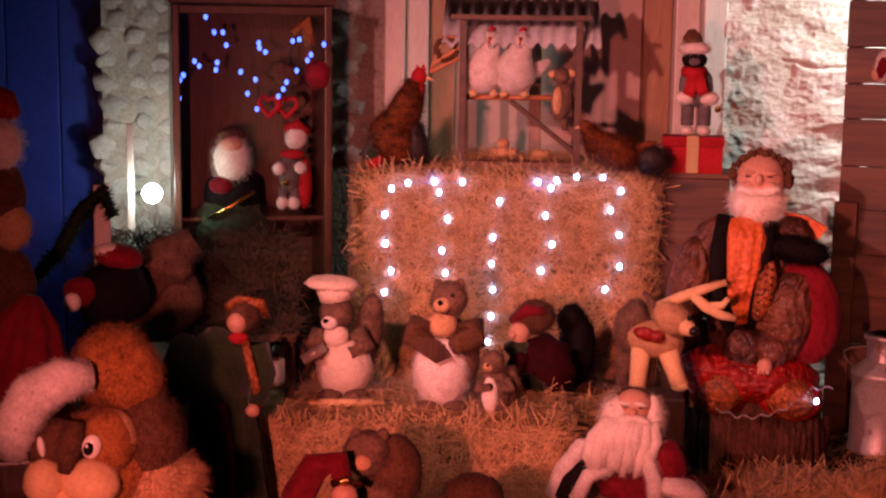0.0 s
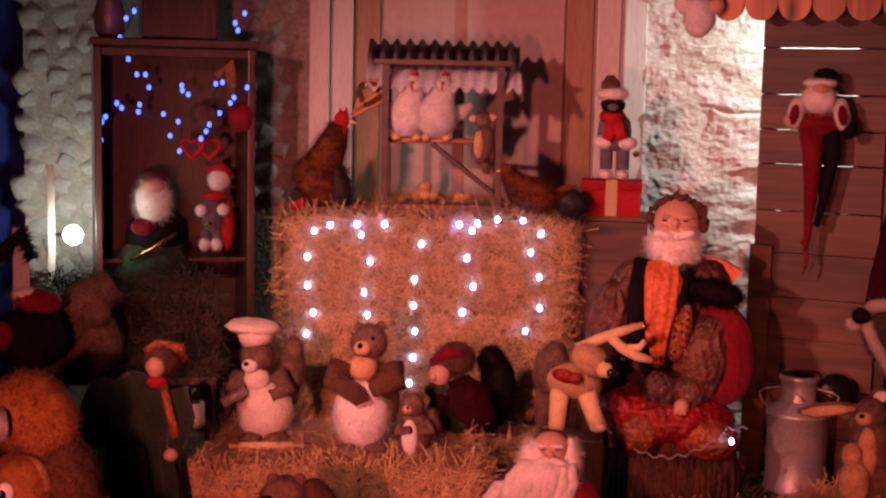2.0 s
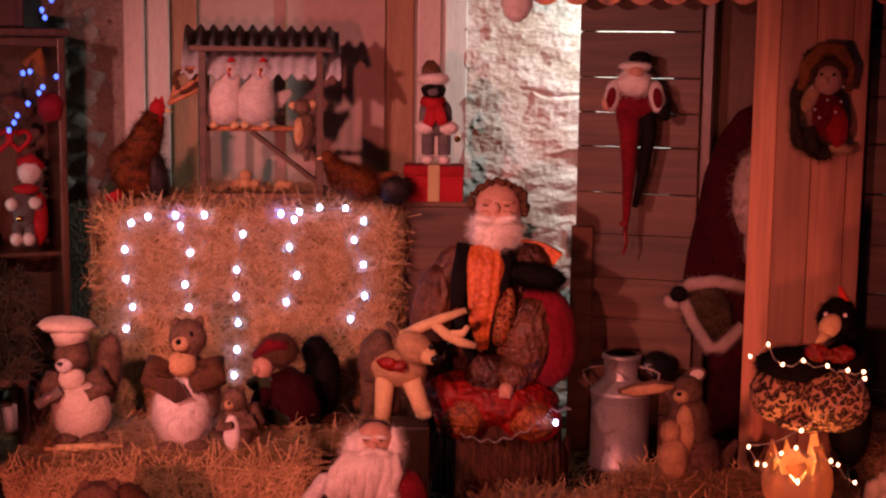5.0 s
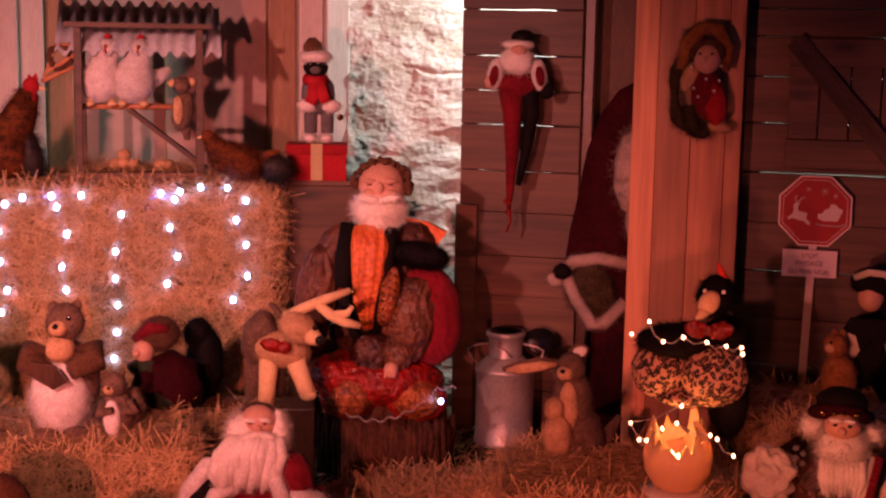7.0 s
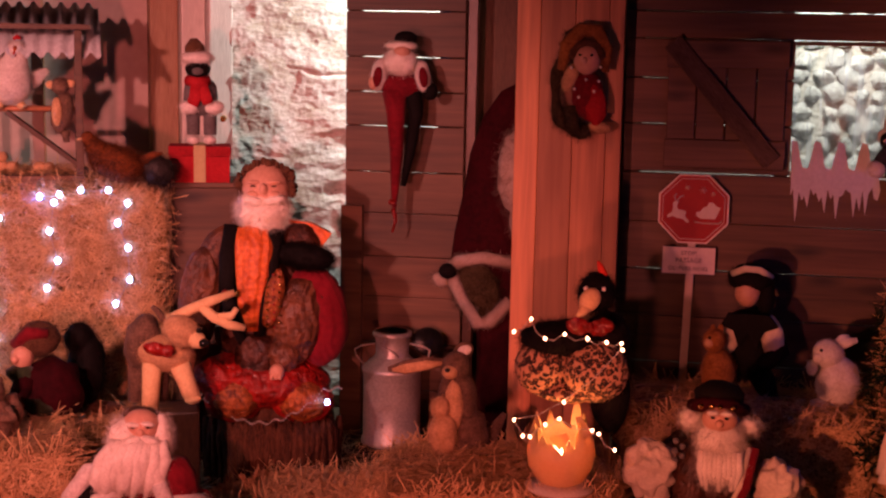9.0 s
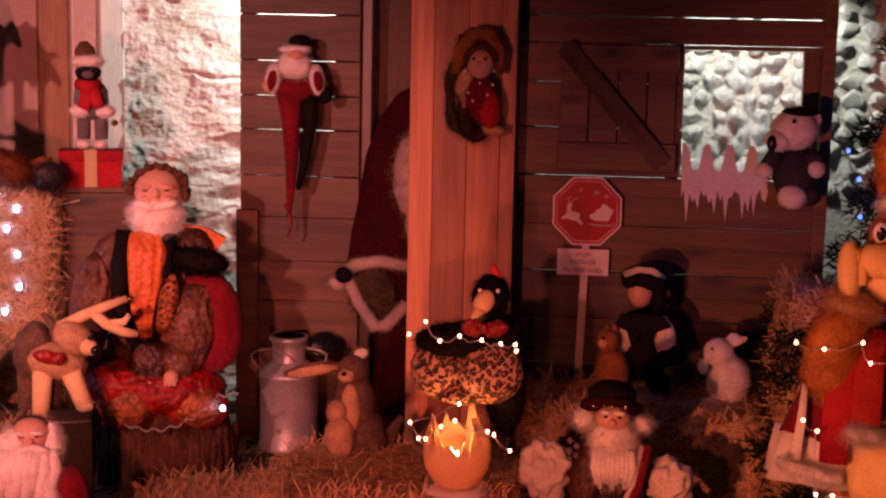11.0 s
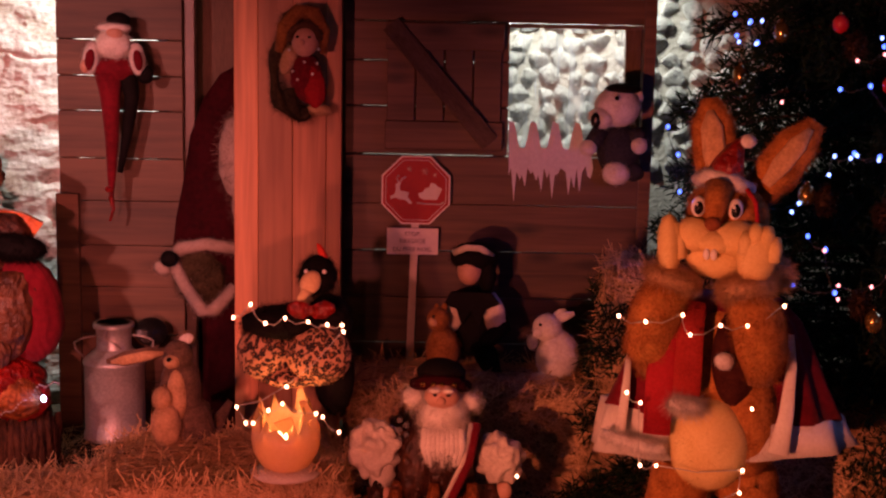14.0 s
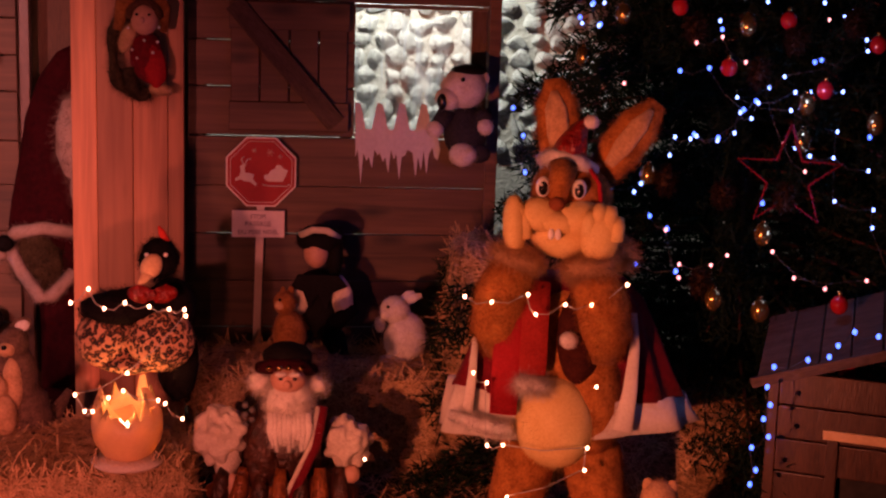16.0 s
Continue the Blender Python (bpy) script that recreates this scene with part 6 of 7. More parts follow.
d.E(74, 768, 7, 18, M_EYEWHITE, -106, 10, -8, 0)
d.E(270, 842, 70, 54, M_TAN, -40, 56, 0, 0.12, 20, 3400)
d.S([(100, 868), (122, 868), (121, 890), (101, 890)], -138, 6, M_EYEWHITE)
d.T([(180, 880, 0), (180, 945, 0)], [120, 130], M_BROWNPLUSH)
doll("big_squirrel_toy", d, "large brown plush animal with white hat brim and cream cheeks", "plush toy", -0.622, 2.50, 0.325)
sh = Shape()
sh.box((-0.20, -0.14, 0), (0.20, 0.16, 0.325), M_DARKWOOD, 0.008)
thing("wooden_box", "dark wooden box carrying a large plush animal", "box", spot(-0.622, 2.50), sh)
d = Doll(2.95 * EYE_SCALE, 55, 780, 51)
d.T([(50, 780, 0), (52, 700, 0), (55, 620, 0), (62, 560, 0), (70, 515, 0)], [84, 80, 68, 50, 14], M_REDVELVET, 0.8, 0.10, 9, seg=50)
d.E(20, 740, 60, 26, M_WHITEPLUSH, -40, 40, 10, 0.1, 8, 600)
doll("red_hat", d, "large red velvet pointed hat with white brim", "hat", -0.865, 2.80, 0.42)
sh = Shape()
sh.box((-0.14, -0.12, 0), (0.14, 0.12, 0.42), M_DARKWOOD, 0.008)
thing("wooden_box", "dark wooden box under a red pointed hat", "box", spot(-0.865, 2.82), sh)
d = Doll(3.2 * EYE_SCALE, 20, 560, 52)
d.T([(-20, 215, 0), (10, 190, 0), (40, 200, -4), (58, 215, -8)], [34, 40, 28, 8], M_RED)
d.E(28, 262, 34, 44, M_WOOL, -16, 30, 0, 0.1, 16, 1000)
d.E(10, 232, 34, 14, M_WHITEPLUSH, -16, 32, 0, 0.1, 8, 400)
d.E(20, 350, 48, 66, M_DARKPLUSH, 0, 44, 0, 0.06)
d.E(40, 402, 34, 40, M_TAN, -18, 30, 0, 0.06, 7, 500)
d.E(30, 500, 50, 64, M_DARKPLUSH, 0, 44, 0, 0.06)
doll("standing_doll", d, "standing doll with red cap and white beard in shade", "doll", -0.985, 3.03, 0.645)
sh = Shape()
sh.box((-0.09, -0.08, 0), (0.09, 0.08, 0.65), M_DARKWOOD, 0.006)
thing("wooden_post", "dark post that carries a standing doll", "post", spot(-0.985, 3.04), sh)
d = Doll(3.2 * EYE_SCALE, 380, 960, 53)
d.T([(370, 960, 0), (372, 860, 0), (375, 760, 0), (372, 690, 0)], [84, 78, 62, 52], M_GREENCLOTH, 0.7, 0.10, 9, seg=40)
d.E(362, 650, 58, 84, M_GREENCLOTH, 4, 46, 0, 0.2, 7, 900)
d.E(300, 640, 36, 66, M_GREENCLOTH, 6, 36, 10, 0.1)
d.E(408, 546, 30, 28, M_DARKPLUSH, -4, 26, 0, 0.15, 9, 500)
d.E(398, 556, 18, 20, M_SKIN, -20, 16)
d.T([(380, 530, 0), (400, 520, -6), (440, 525, 0), (452, 548, 0)], [8, 13, 12, 5], M_BROCADE, 0.6, fur=6, hairs=200)
d.E(400, 583, 18, 11, M_RED, -24, 9, 0, 0.2)
d.T([(412, 590, -26), (420, 630, -40), (430, 670, -44), (436, 712, -44)], [7, 8, 8, 6], M_BROCADE, 0.5)
d.T([(432, 600, 0), (445, 650, -16), (430, 705, -40)], [24, 22, 15], M_GREENCLOTH)
d.E(424, 714, 13, 12, M_SKIN, -46, 11)
d.T([(370, 700, -50), (384, 800, -62), (385, 900, -66)], [7, 8, 8], M_REDVELVET, 0.5)
doll("green_doll", d, "standing doll in dark green cloak with gold braid", "doll", -0.50, 3.165, 0.085)
sh = Shape()
sh.box((-0.15, -0.12, 0), (0.15, 0.12, 0.085), M_DARKWOOD, 0.006)
thing("wooden_block", "low dark block under a doll in green", "block", spot(-0.50, 3.165), sh)
d = Doll(3.3 * EYE_SCALE, 195, 600, 54)
d.E(205, 520, 62, 56, M_BLACKPLUSH, 0, 48, 0, 0.1, 8, 900)
d.E(215, 455, 44, 22, M_REDVELVET, -6, 34, 12, 0.1)
d.E(196, 445, 22, 14, M_WHITEPLUSH, -14, 20, 0, 0.1, 6, 200)
d.E(150, 515, 32, 26, M_REDVELVET, -24, 24, 0, 0.1)
d.E(136, 532, 15, 16, M_WHITEPLUSH, -44, 13, 0, 0.1, 5, 200)
doll("dark_animal_toy", d, "dark plush animal in a wine-red cap with white bobble", "plush toy", -0.79, 3.215, 0.565)
d = Doll(3.5 * EYE_SCALE, 290, 600, 55)
d.T([(220, 560, 0), (250, 505, 0), (300, 455, 0), (345, 425, 0)], [34, 44, 40, 24], M_GREYPLUSH, fur=10, hairs=1300)
d.E(300, 530, 60, 60, M_GREYPLUSH, 14, 46, 0, 0.06, 9, 900)
d.E(310, 475, 30, 26, M_GREYPLUSH, -20, 26, 0, 0.06, 8, 400)
doll("grey_animal_toy", d, "grey plush animal lying on the dark crib roof", "plush toy", -0.70, 3.42, 0.52)
crib = thing("straw_crib", "low crib with a sloping moss and straw roof", "crib", pose(-0.60, 3.62, 0, 0, 0, 4))
for i in range(5):
    sh = Shape()
    sh.box((-0.34, -0.16 + i * 0.072, 0.505 + i * 0.042), (0.22, -0.08 + i * 0.072, 0.525 + i * 0.042), M_GREYWOOD, 0.004)
    part("roof_board", sh, crib)
sh = Shape(57)
P = np.stack([sh.rng.uniform(-0.34, 0.22, 2600), t := sh.rng.uniform(-0.16, 0.2, 2600), 0.622 + t * 0.58], 1)
straw_strands(sh, P, np.tile((0, -0.5, 0.86), (2600, 1)), 0.09, M_MOSS, 0.7)
part("moss_thatch", sh, crib, "grey-green moss thatch", kind="stuff")
for x in (-0.33, 0.20):
    sh = Shape()
    sh.box((x - 0.012, -0.12, 0), (x + 0.012, 0.16, 0.50), M_DARKWOOD, 0.003)
    part("side_board", sh, crib)

# inside the cabinet
d = Doll(4.2 * EYE_SCALE, 400, 440, 60)
d.E(400, 352, 50, 44, M_BLACKPLUSH, 4, 36, 0, 0.1)
d.E(400, 292, 31, 42, M_WOOL, -18, 24, 0, 0.1, 13, 1300)
d.E(400, 268, 20, 15, M_SKIN, -32, 12)
d.E(402, 248, 27, 14, M_DARKPLUSH, -8, 22, 0, 0.1, 6, 250)
d.E(382, 340, 22, 16, M_REDVELVET, -26, 14)
d.E(400, 405, 66, 42, M_GREENCLOTH, 0, 40, 0, 0.25, 16, 1400)
d.T([(360, 400, -40), (400, 378, -46), (440, 352, -40)], [3, 4, 3], M_GOLD)
doll("bearded_doll", d, "small white-bearded doll behind a dark garland in cabinet", "doll", -0.655, 4.265, 0.655)
sh = Shape(61)
d = Doll(4.3 * EYE_SCALE, 530, 380, 61)
d.E(538, 242, 20, 22, M_WHITEPLUSH, -6, 18, 0, 0.06, 5, 400)
d.T([(520, 228, -4), (540, 222, -8), (560, 234, -4)], [9, 12, 8], M_RED)
d.E(532, 272, 22, 9, M_RED, -14, 14)
d.E(528, 305, 20, 36, M_GREYCLOTH, 0, 18)
d.E(553, 322, 14, 46, M_RED, 2, 14)
for x, z in ((508, 298), (546, 296), (514, 358), (534, 358)):
    d.E(x, z, 11, 11, M_WHITEPLUSH, -16, 10, 0, 0.1, 4, 120)
d.T([(516, 330, -2), (514, 370, -2)], [9, 9], M_GREYCLOTH)
d.T([(536, 330, -2), (534, 370, -2)], [9, 9], M_GREYCLOTH)
d.E(520, 323, 6, 6, M_GOLD, -20, 5)
doll("snow_doll", d, "white-headed doll in grey and red in cabinet", "doll", -0.47, 4.29, 0.735)
d = Doll(4.3 * EYE_SCALE, 490, 210, 62)
for cx, s0 in ((478, -1), (508, 1)):
    d.T([(cx + 18 * math.sin(a) ** 3, 184 - (14 * math.cos(a) - 5 * math.cos(2 * a) - 2 * math.cos(3 * a) - math.cos(4 * a)) * 1.15, 3 * s0) for a in np.linspace(0, 6.28, 22)], [4] * 22, M_RED, fur=2, hairs=200)
d.T([(500, 170, 0), (515, 90, 0), (545, 20, 0)], [2, 2, 2], M_DARKCABLE)
d.T([(520, 60, 0), (540, 40, 0), (548, 80, 0)], [8, 14, 10], M_BROWNPLUSH, fur=7, hairs=250)
d.E(560, 130, 22, 26, M_REDVELVET, 0, 16, 0, 0.2)
d.E(505, 130, 30, 20, M_DARKPLUSH, 4, 16, 30, 0.2, 10, 300)
doll("heart_garland", d, "two red felt hearts on a twig garland", "garland", -0.51, 4.24, 1.035)

# on top of the cabinet
sh = Shape()
sh.box((-0.115, -0.08, 0), (0.115, 0.10, 0.20), M_DARKWOOD, 0.006)
thing("wooden_box", "dark lacquered box on top of the cabinet", "box", CAB @ pose(0.02, 0.0, 1.411), sh)
sh = Shape()
sh.tube([(0, 0, 0), (0, 0, 0.02), (0, 0, 0.07), (0, 0, 0.12), (0, 0, 0.17)], [0.03, 0.045, 0.05, 0.034, 0.045], M_TIN, 20)
thing("tin_vase", "shiny tin vase on top of the cabinet", "vase", CAB @ pose(-0.19, -0.02, 1.411), sh)
# lantern lamp by the wall
lampole = thing("spot_lamp", "small round white lamp on a pale stake", "lamp", spot(-0.861, 4.07, 0.0))
sh = Shape()
sh.box((-0.073, 0.0, 0), (-0.052, 0.016, 1.03), M_FRAME, 0.003)
part("stake", sh, lampole)
sh = Shape()
sh.tube([(-0.052, 0.008, 0.823), (-0.02, 0.008, 0.823)], 0.006, M_BLACK, 8)
part("arm", sh, lampole)
sh = Shape()
sh.ell((0, 0, 0), (0.029, 0.029, 0.029), G_LAMP, seg=18, rings=12)
part("bulb", sh, lampole, "bright white round bulb", place=pose(0.0, 0.0, 0.823))
gp = thing("garland_post", "pale wooden post with a hanging green garland", "post", spot(-0.92, 3.70))
sh = Shape()
sh.box((-0.022, -0.015, 0), (0.022, 0.015, 0.885), M_FRAME, 0.004)
part("post", sh, gp)
sh = Shape(66)
sh.tube([(0.03, -0.02, 0.80), (0.0, -0.02, 0.87), (-0.05, -0.02, 0.82), (-0.12, -0.03, 0.70), (-0.20, -0.03, 0.62)], [0.012, 0.02, 0.02, 0.018, 0.012], M_PINE, 10, fur=0.02, hairs=900)
part("garland", sh, gp, "green tinsel garland")

# figures at the very front
d = Doll(2.6 * EYE_SCALE, 590, 1010, 70)
d.T([(500, 960, 0), (530, 860, 0), (560, 808, 0), (600, 800, 0), (612, 850, 0)], [26, 30, 28, 24, 18], M_REDVELVET, 1.0, 0.06, 5, seg=30)
d.E(612, 862, 25, 24, M_SKIN, -12, 22)
d.E(600, 950, 60, 70, M_REDVELVET, 0, 50)
d.T([(590, 838, -14), (615, 830, -24), (640, 842, -10)], [7, 8, 6], M_GOLD)
doll("elf_doll", d, "small elf doll in a drooping wine-red hat", "doll", -0.205, 2.585, 0.235)
d = Doll(2.7 * EYE_SCALE, 690, 1000, 71)
d.E(655, 810, 44, 42, M_GREYPLUSH, 0, 38, 0, 0.06, 8, 700)
d.E(648, 824, 18, 15, M_TAN, -34, 16)
d.E(636, 776, 12, 12, M_GREYPLUSH, 0, 8)
d.E(684, 776, 12, 12, M_GREYPLUSH, 0, 8)
d.E(705, 850, 52, 72, M_DARKPLUSH, 20, 44, 0, 0.06, 9, 900)
d.E(670, 930, 64, 76, M_GREYPLUSH, 6, 50, 0, 0.06, 9, 800)
doll("bear_toy", d, "grey-brown plush bear before the low straw bale", "plush toy", -0.105, 2.70, 0.235)
d = Doll(2.75 * EYE_SCALE, 855, 1000, 72)
d.E(850, 905, 58, 50, M_DARKPLUSH, 0, 46, 0, 0.06, 9, 900)
d.E(850, 960, 60, 50, M_DARKPLUSH, 0, 46)
doll("bear_toy", d, "dark brown plush bear seen from its crown", "plush toy", 0.082, 2.75, 0.225)
sh = Shape()
sh.box((-0.30, -0.14, 0), (0.30, 0.16, 0.235), M_DARKWOOD, 0.008)
thing("low_bench", "low dark bench under the front toys", "bench", spot(-0.06, 2.68), sh)
d = Doll(3.2 * EYE_SCALE, 1168, 1000, 73)
d.E(1170, 840, 34, 36, M_TAN, 0, 30, 0, 0.05, 6, 600)
d.E(1168, 858, 18, 18, M_WHITEPLUSH, -22, 16, 0, 0.05, 5, 250)
d.E(1148, 815, 10, 14, M_TAN, 0, 7)
d.E(1192, 815, 10, 14, M_TAN, 0, 7)
d.E(1170, 920, 46, 78, M_WHITEPLUSH, 6, 38, 0, 0.06, 8, 900)
d.E(1156, 842, 4, 4, M_BLACK, -28, 3)
d.E(1180, 842, 4, 4, M_BLACK, -28, 3)
doll("cat_toy", d, "tan and white plush cat sitting beside the hare", "plush toy", 2.46, 2.20, 0.0)

# hung under the eave
d = Doll(4.3 * EYE_SCALE, 1045, 90, 74)
d.E(1040, 40, 28, 36, M_WHITEPLUSH, 0, 22, 0, 0.1, 8, 500)
d.E(1015, 20, 20, 16, M_WHITEPLUSH, 0, 14, 20, 0.1, 8, 200)
d.E(1066, 22, 18, 14, M_SKIN, -4, 12, -20, 0.1)
d.T([(1040, 10, 0), (1040, -40, 0)], [1.5, 1.5], M_CABLE)
doll("angel_ornament", d, "pale plush ornament hanging on a thread from eave", "ornament", 1.055, 4.30, 1.43)

# ---- milk churn ----
CH = spot(1.385, 4.17, 0.03) @ Matrix.Diagonal((1, 1, 0.83, 1))
churn = thing("milk_churn", "dull grey tin milk churn with wire handles", "milk churn", CH)
sh = Shape()
sh.tube([(0, 0, z) for z in (0.0, 0.006, 0.02, 0.03, 0.29, 0.294, 0.306, 0.312, 0.328, 0.343, 0.352)], [0.090, 0.099, 0.099, 0.094, 0.094, 0.098, 0.098, 0.094, 0.080, 0.064, 0.058], M_TIN, 40)
part("body", sh, churn)
sh = Shape()
sh.tube([(0, 0, z) for z in (0.350, 0.356, 0.40, 0.428, 0.433, 0.446, 0.450, 0.450, 0.42)], [0.058, 0.054, 0.054, 0.056, 0.064, 0.064, 0.060, 0.052, 0.050], M_TIN, 36)
part("neck", sh, churn)
for sx in (-1, 1):
    sh = Shape()
    sh.tube([(sx * 0.088, 0, 0.31), (sx * 0.118, 0, 0.35), (sx * 0.122, 0, 0.375), (sx * 0.10, 0, 0.39), (sx * 0.056, 0, 0.40)], 0.0035, M_TIN, 8)
    part("handle", sh, churn)
sh = Shape()
sh.tube([(0.0, 0, 0), (0.0, 0, 0.01)], [0.056, 0.05], M_BLACK, 26)
part("lid", sh, churn, "dark open churn lid", place=pose(0.115, 0.04, 0.40, 70, 0, 20))
sh = Shape()
sh.tube([(-0.02, -0.056, 0.43), (-0.03, -0.06, 0.40), (0.0, -0.06, 0.385), (0.02, -0.058, 0.36)], 0.004, M_TIN, 6)
part("chain", sh, churn)

# ---- sign before the hut ----
SIGN = HUT @ pose(0.132, -0.045, 0)
sign = thing("road_sign", "red octagonal sign with white sleigh picture on a stake", "sign", SIGN)


def octagon(r):
    return [(r * math.cos(radians(22.5 + 45 * k)), r * math.sin(radians(22.5 + 45 * k))) for k in range(8)]


for nm, r0, y, dp, mt in (("border", 0.1195, 0.0, 0.006, M_SIGNWHITE), ("face", 0.1135, -0.0025, 0.006, M_SIGNRED)):
    sh = Shape()
    sh.slab(octagon(r0), dp, mt, pose(0, y, 0))
    part(nm, sh, sign, place=pose(0, 0, 0.824))
ring = Shape()
o = octagon(0.1045)
ring.tube([(x, 0, z) for x, z in o] + [(o[0][0], 0, o[0][1])], 0.0014, M_SIGNWHITE, 6)
part("inner_line", ring, sign, place=pose(0, -0.003, 0.824))
# leaping animal and sleigh as plain white shapes
for nm, outline in (("animal_shape", ((-0.080, -0.030), (-0.066, -0.024), (-0.050, -0.030), (-0.034, -0.032), (-0.018, -0.045), (-0.012, -0.040), (-0.026, -0.022), (-0.022, -0.008), (-0.036, -0.004),
                                      (-0.050, -0.002), (-0.052, 0.012), (-0.047, 0.022), (-0.055, 0.026), (-0.066, 0.018), (-0.064, 0.004), (-0.068, -0.012), (-0.082, -0.022))),
                    ("sleigh_shape", ((0.010, -0.022), (0.024, -0.030), (0.068, -0.030), (0.076, -0.014), (0.084, 0.006), (0.070, 0.012), (0.062, 0.022), (0.048, 0.024), (0.042, 0.010), (0.030, 0.006), (0.022, -0.006), (0.008, -0.010)))):
    sh = Shape()
    sh.slab(outline, 0.002, M_SIGNWHITE)
    part(nm, sh, sign, place=pose(0, -0.0042, 0.824))
for pts in (((-0.056, 0.026), (-0.062, 0.040), (-0.054, 0.047)), ((-0.052, 0.024), (-0.044, 0.038), (-0.032, 0.042)), ((0.004, -0.040), (0.030, -0.044), (0.080, -0.044), (0.090, -0.036))):
    sh = Shape()
    sh.tube([(x, 0, z) for x, z in pts], 0.0022, M_SIGNWHITE, 6)
    part("white_line", sh, sign, place=pose(0, -0.0042, 0.824))
for x, z, r0 in ((0.028, 0.062, 0.012), (-0.022, 0.068, 0.009), (0.060, 0.050, 0.007)):
    sh = Shape()
    for k in range(3):
        a = math.pi * k / 3
        sh.tube([(x - r0 * math.cos(a), 0, z - r0 * math.sin(a)), (x + r0 * math.cos(a), 0, z + r0 * math.sin(a))], 0.0010, M_SIGNWHITE, 5)
    part("snowflake", sh, sign, place=pose(0, -0.0042, 0.824))
sh = Shape()
sh.box((-0.083, 0, -0.043), (0.083, 0.006, 0.043), M_SIGNWHITE, 0.002)
plate = part("plate", sh, sign, "white plate with grey print", place=pose(-0.008, -0.004, 0.658))
for line, z, size in (("STOP!", 0.018, 0.019), ("PASSAGE", -0.006, 0.021), ("DU PERE NOEL", -0.032, 0.019)):
    cu = bpy.data.curves.new("print", "FONT")
    cu.body, cu.size, cu.align_x, cu.extrude = line, size, "CENTER", 0.0004
    ob = bpy.data.objects.new("print", cu)
    scene.collection.objects.link(ob)
    bpy.context.view_layer.update()
    me = bpy.data.meshes.new_from_object(ob.evaluated_get(bpy.context.evaluated_depsgraph_get()))
    bpy.data.objects.remove(ob)
    me.materials.clear()
    me.materials.append(M_INK)
    part("print", me, plate, place=pose(0, -0.0012, z, 90, 0, 0))
sh = Shape()
sh.box((-0.0125, 0.006, 0.0), (0.0125, 0.018, 0.80), M_SIGNWHITE, 0.002)
part("stake", sh, sign, place=pose(-0.018, 0, 0, 0, 1.4, 0))

# frosted icicle strip under the window
ice = Shape(3)
n = 15
top, low = [], []
for i in range(n + 1):
    x = 0.427 + 0.265 * i / n
    w = i % 4
    top.append((x, (1.05, 1.045, 0.965, 0.962)[w]))
    low.append((x + 0.004, 0.905 - (0.03, 0.095, 0.05, 0.085, 0.015)[i % 5] - 0.02 * math.sin(i * 1.7)))
    low.append((x + 0.011, 0.900 - 0.012 * (i % 3)))
ice.slab(top + low[::-1], 0.003, M_ICE)
thing("icicle_strip", "frosted plastic icicle strip fixed under the window opening", "decoration", HUT @ pose(0, -0.014, 0), ice)

# ---- fairy lights ----


def bulb_mesh(r0, g):
    sh = Shape()
    sh.ell((0, 0, 0), (r0, r0, r0 * 1.25), g, seg=10, rings=7)
    return sh.mesh("bulb")


BULBS = {k: bulb_mesh(r0, g) for k, r0, g in (("cool", 0.0076, G_COOL), ("blue", 0.0068, G_BLUE), ("warm", 0.0040, G_WARM), ("pink", 0.0042, G_PINK), ("tree", 0.0044, G_TREE), ("treeblue", 0.0052, G_BLUE))}


def fairy_lights(label, places, kind, cable=M_CABLE, sag=0.012, group="fairy lights", thick=0.0012):
    ob = thing("fairy_lights", label, "string lights", group=group)
    for p in places:
        part("bulb", BULBS[kind], ob, place=pose(*p))
    for a, b in zip(places, places[1:]):
        a, b = Vector(a), Vector(b)
        if (a - b).length > 0.22:
            continue
        sh = Shape()
        mid = (a + b) / 2 - Vector((0, 0, sag))
        sh.tube([tuple(a + Vector((0, 0.006, 0))), tuple(mid + Vector((0, 0.006, 0))), tuple(b + Vector((0, 0.006, 0)))], thick, cable, 5)
        part("cable", sh, ob)
    return ob


BALE_LIGHTS = ((-0.15, 0.84), (-0.101, 0.858), (-0.02, 0.862), (-0.006, 0.83), (0.065, 0.863), (-0.17, 0.76), (0.021, 0.749), (-0.168, 0.672), (0.005, 0.652), (-0.15, 0.587), (0.016, 0.582), (-0.17, 0.521), (0.178, 0.805), (0.159, 0.695), (0.157, 0.613), (0.162, 0.533), (0.158, 0.45), (0.149, 0.37), (0.293, 0.866), (0.349, 0.871), (0.333, 0.848), (0.41, 0.883), (0.489, 0.881), (0.545, 0.841), (0.515, 0.783), (0.318, 0.763), (0.34, 0.675), (0.308, 0.594), (0.544, 0.707), (0.548, 0.61), (0.505, 0.538))
for k in ((11, 9, 7, 5, 0, 1, 2), (10, 8, 6, 3, 2, 4), (17, 16, 15, 14, 13, 12, 18), (27, 26, 25, 20, 18, 19), (30, 29, 28, 24, 23, 22, 21)):
    fairy_lights("strand of cold white bulbs hanging over straw bales", [(BALE_LIGHTS[i][0], 4.139, BALE_LIGHTS[i][1]) for i in k], "cool", sag=0.003)
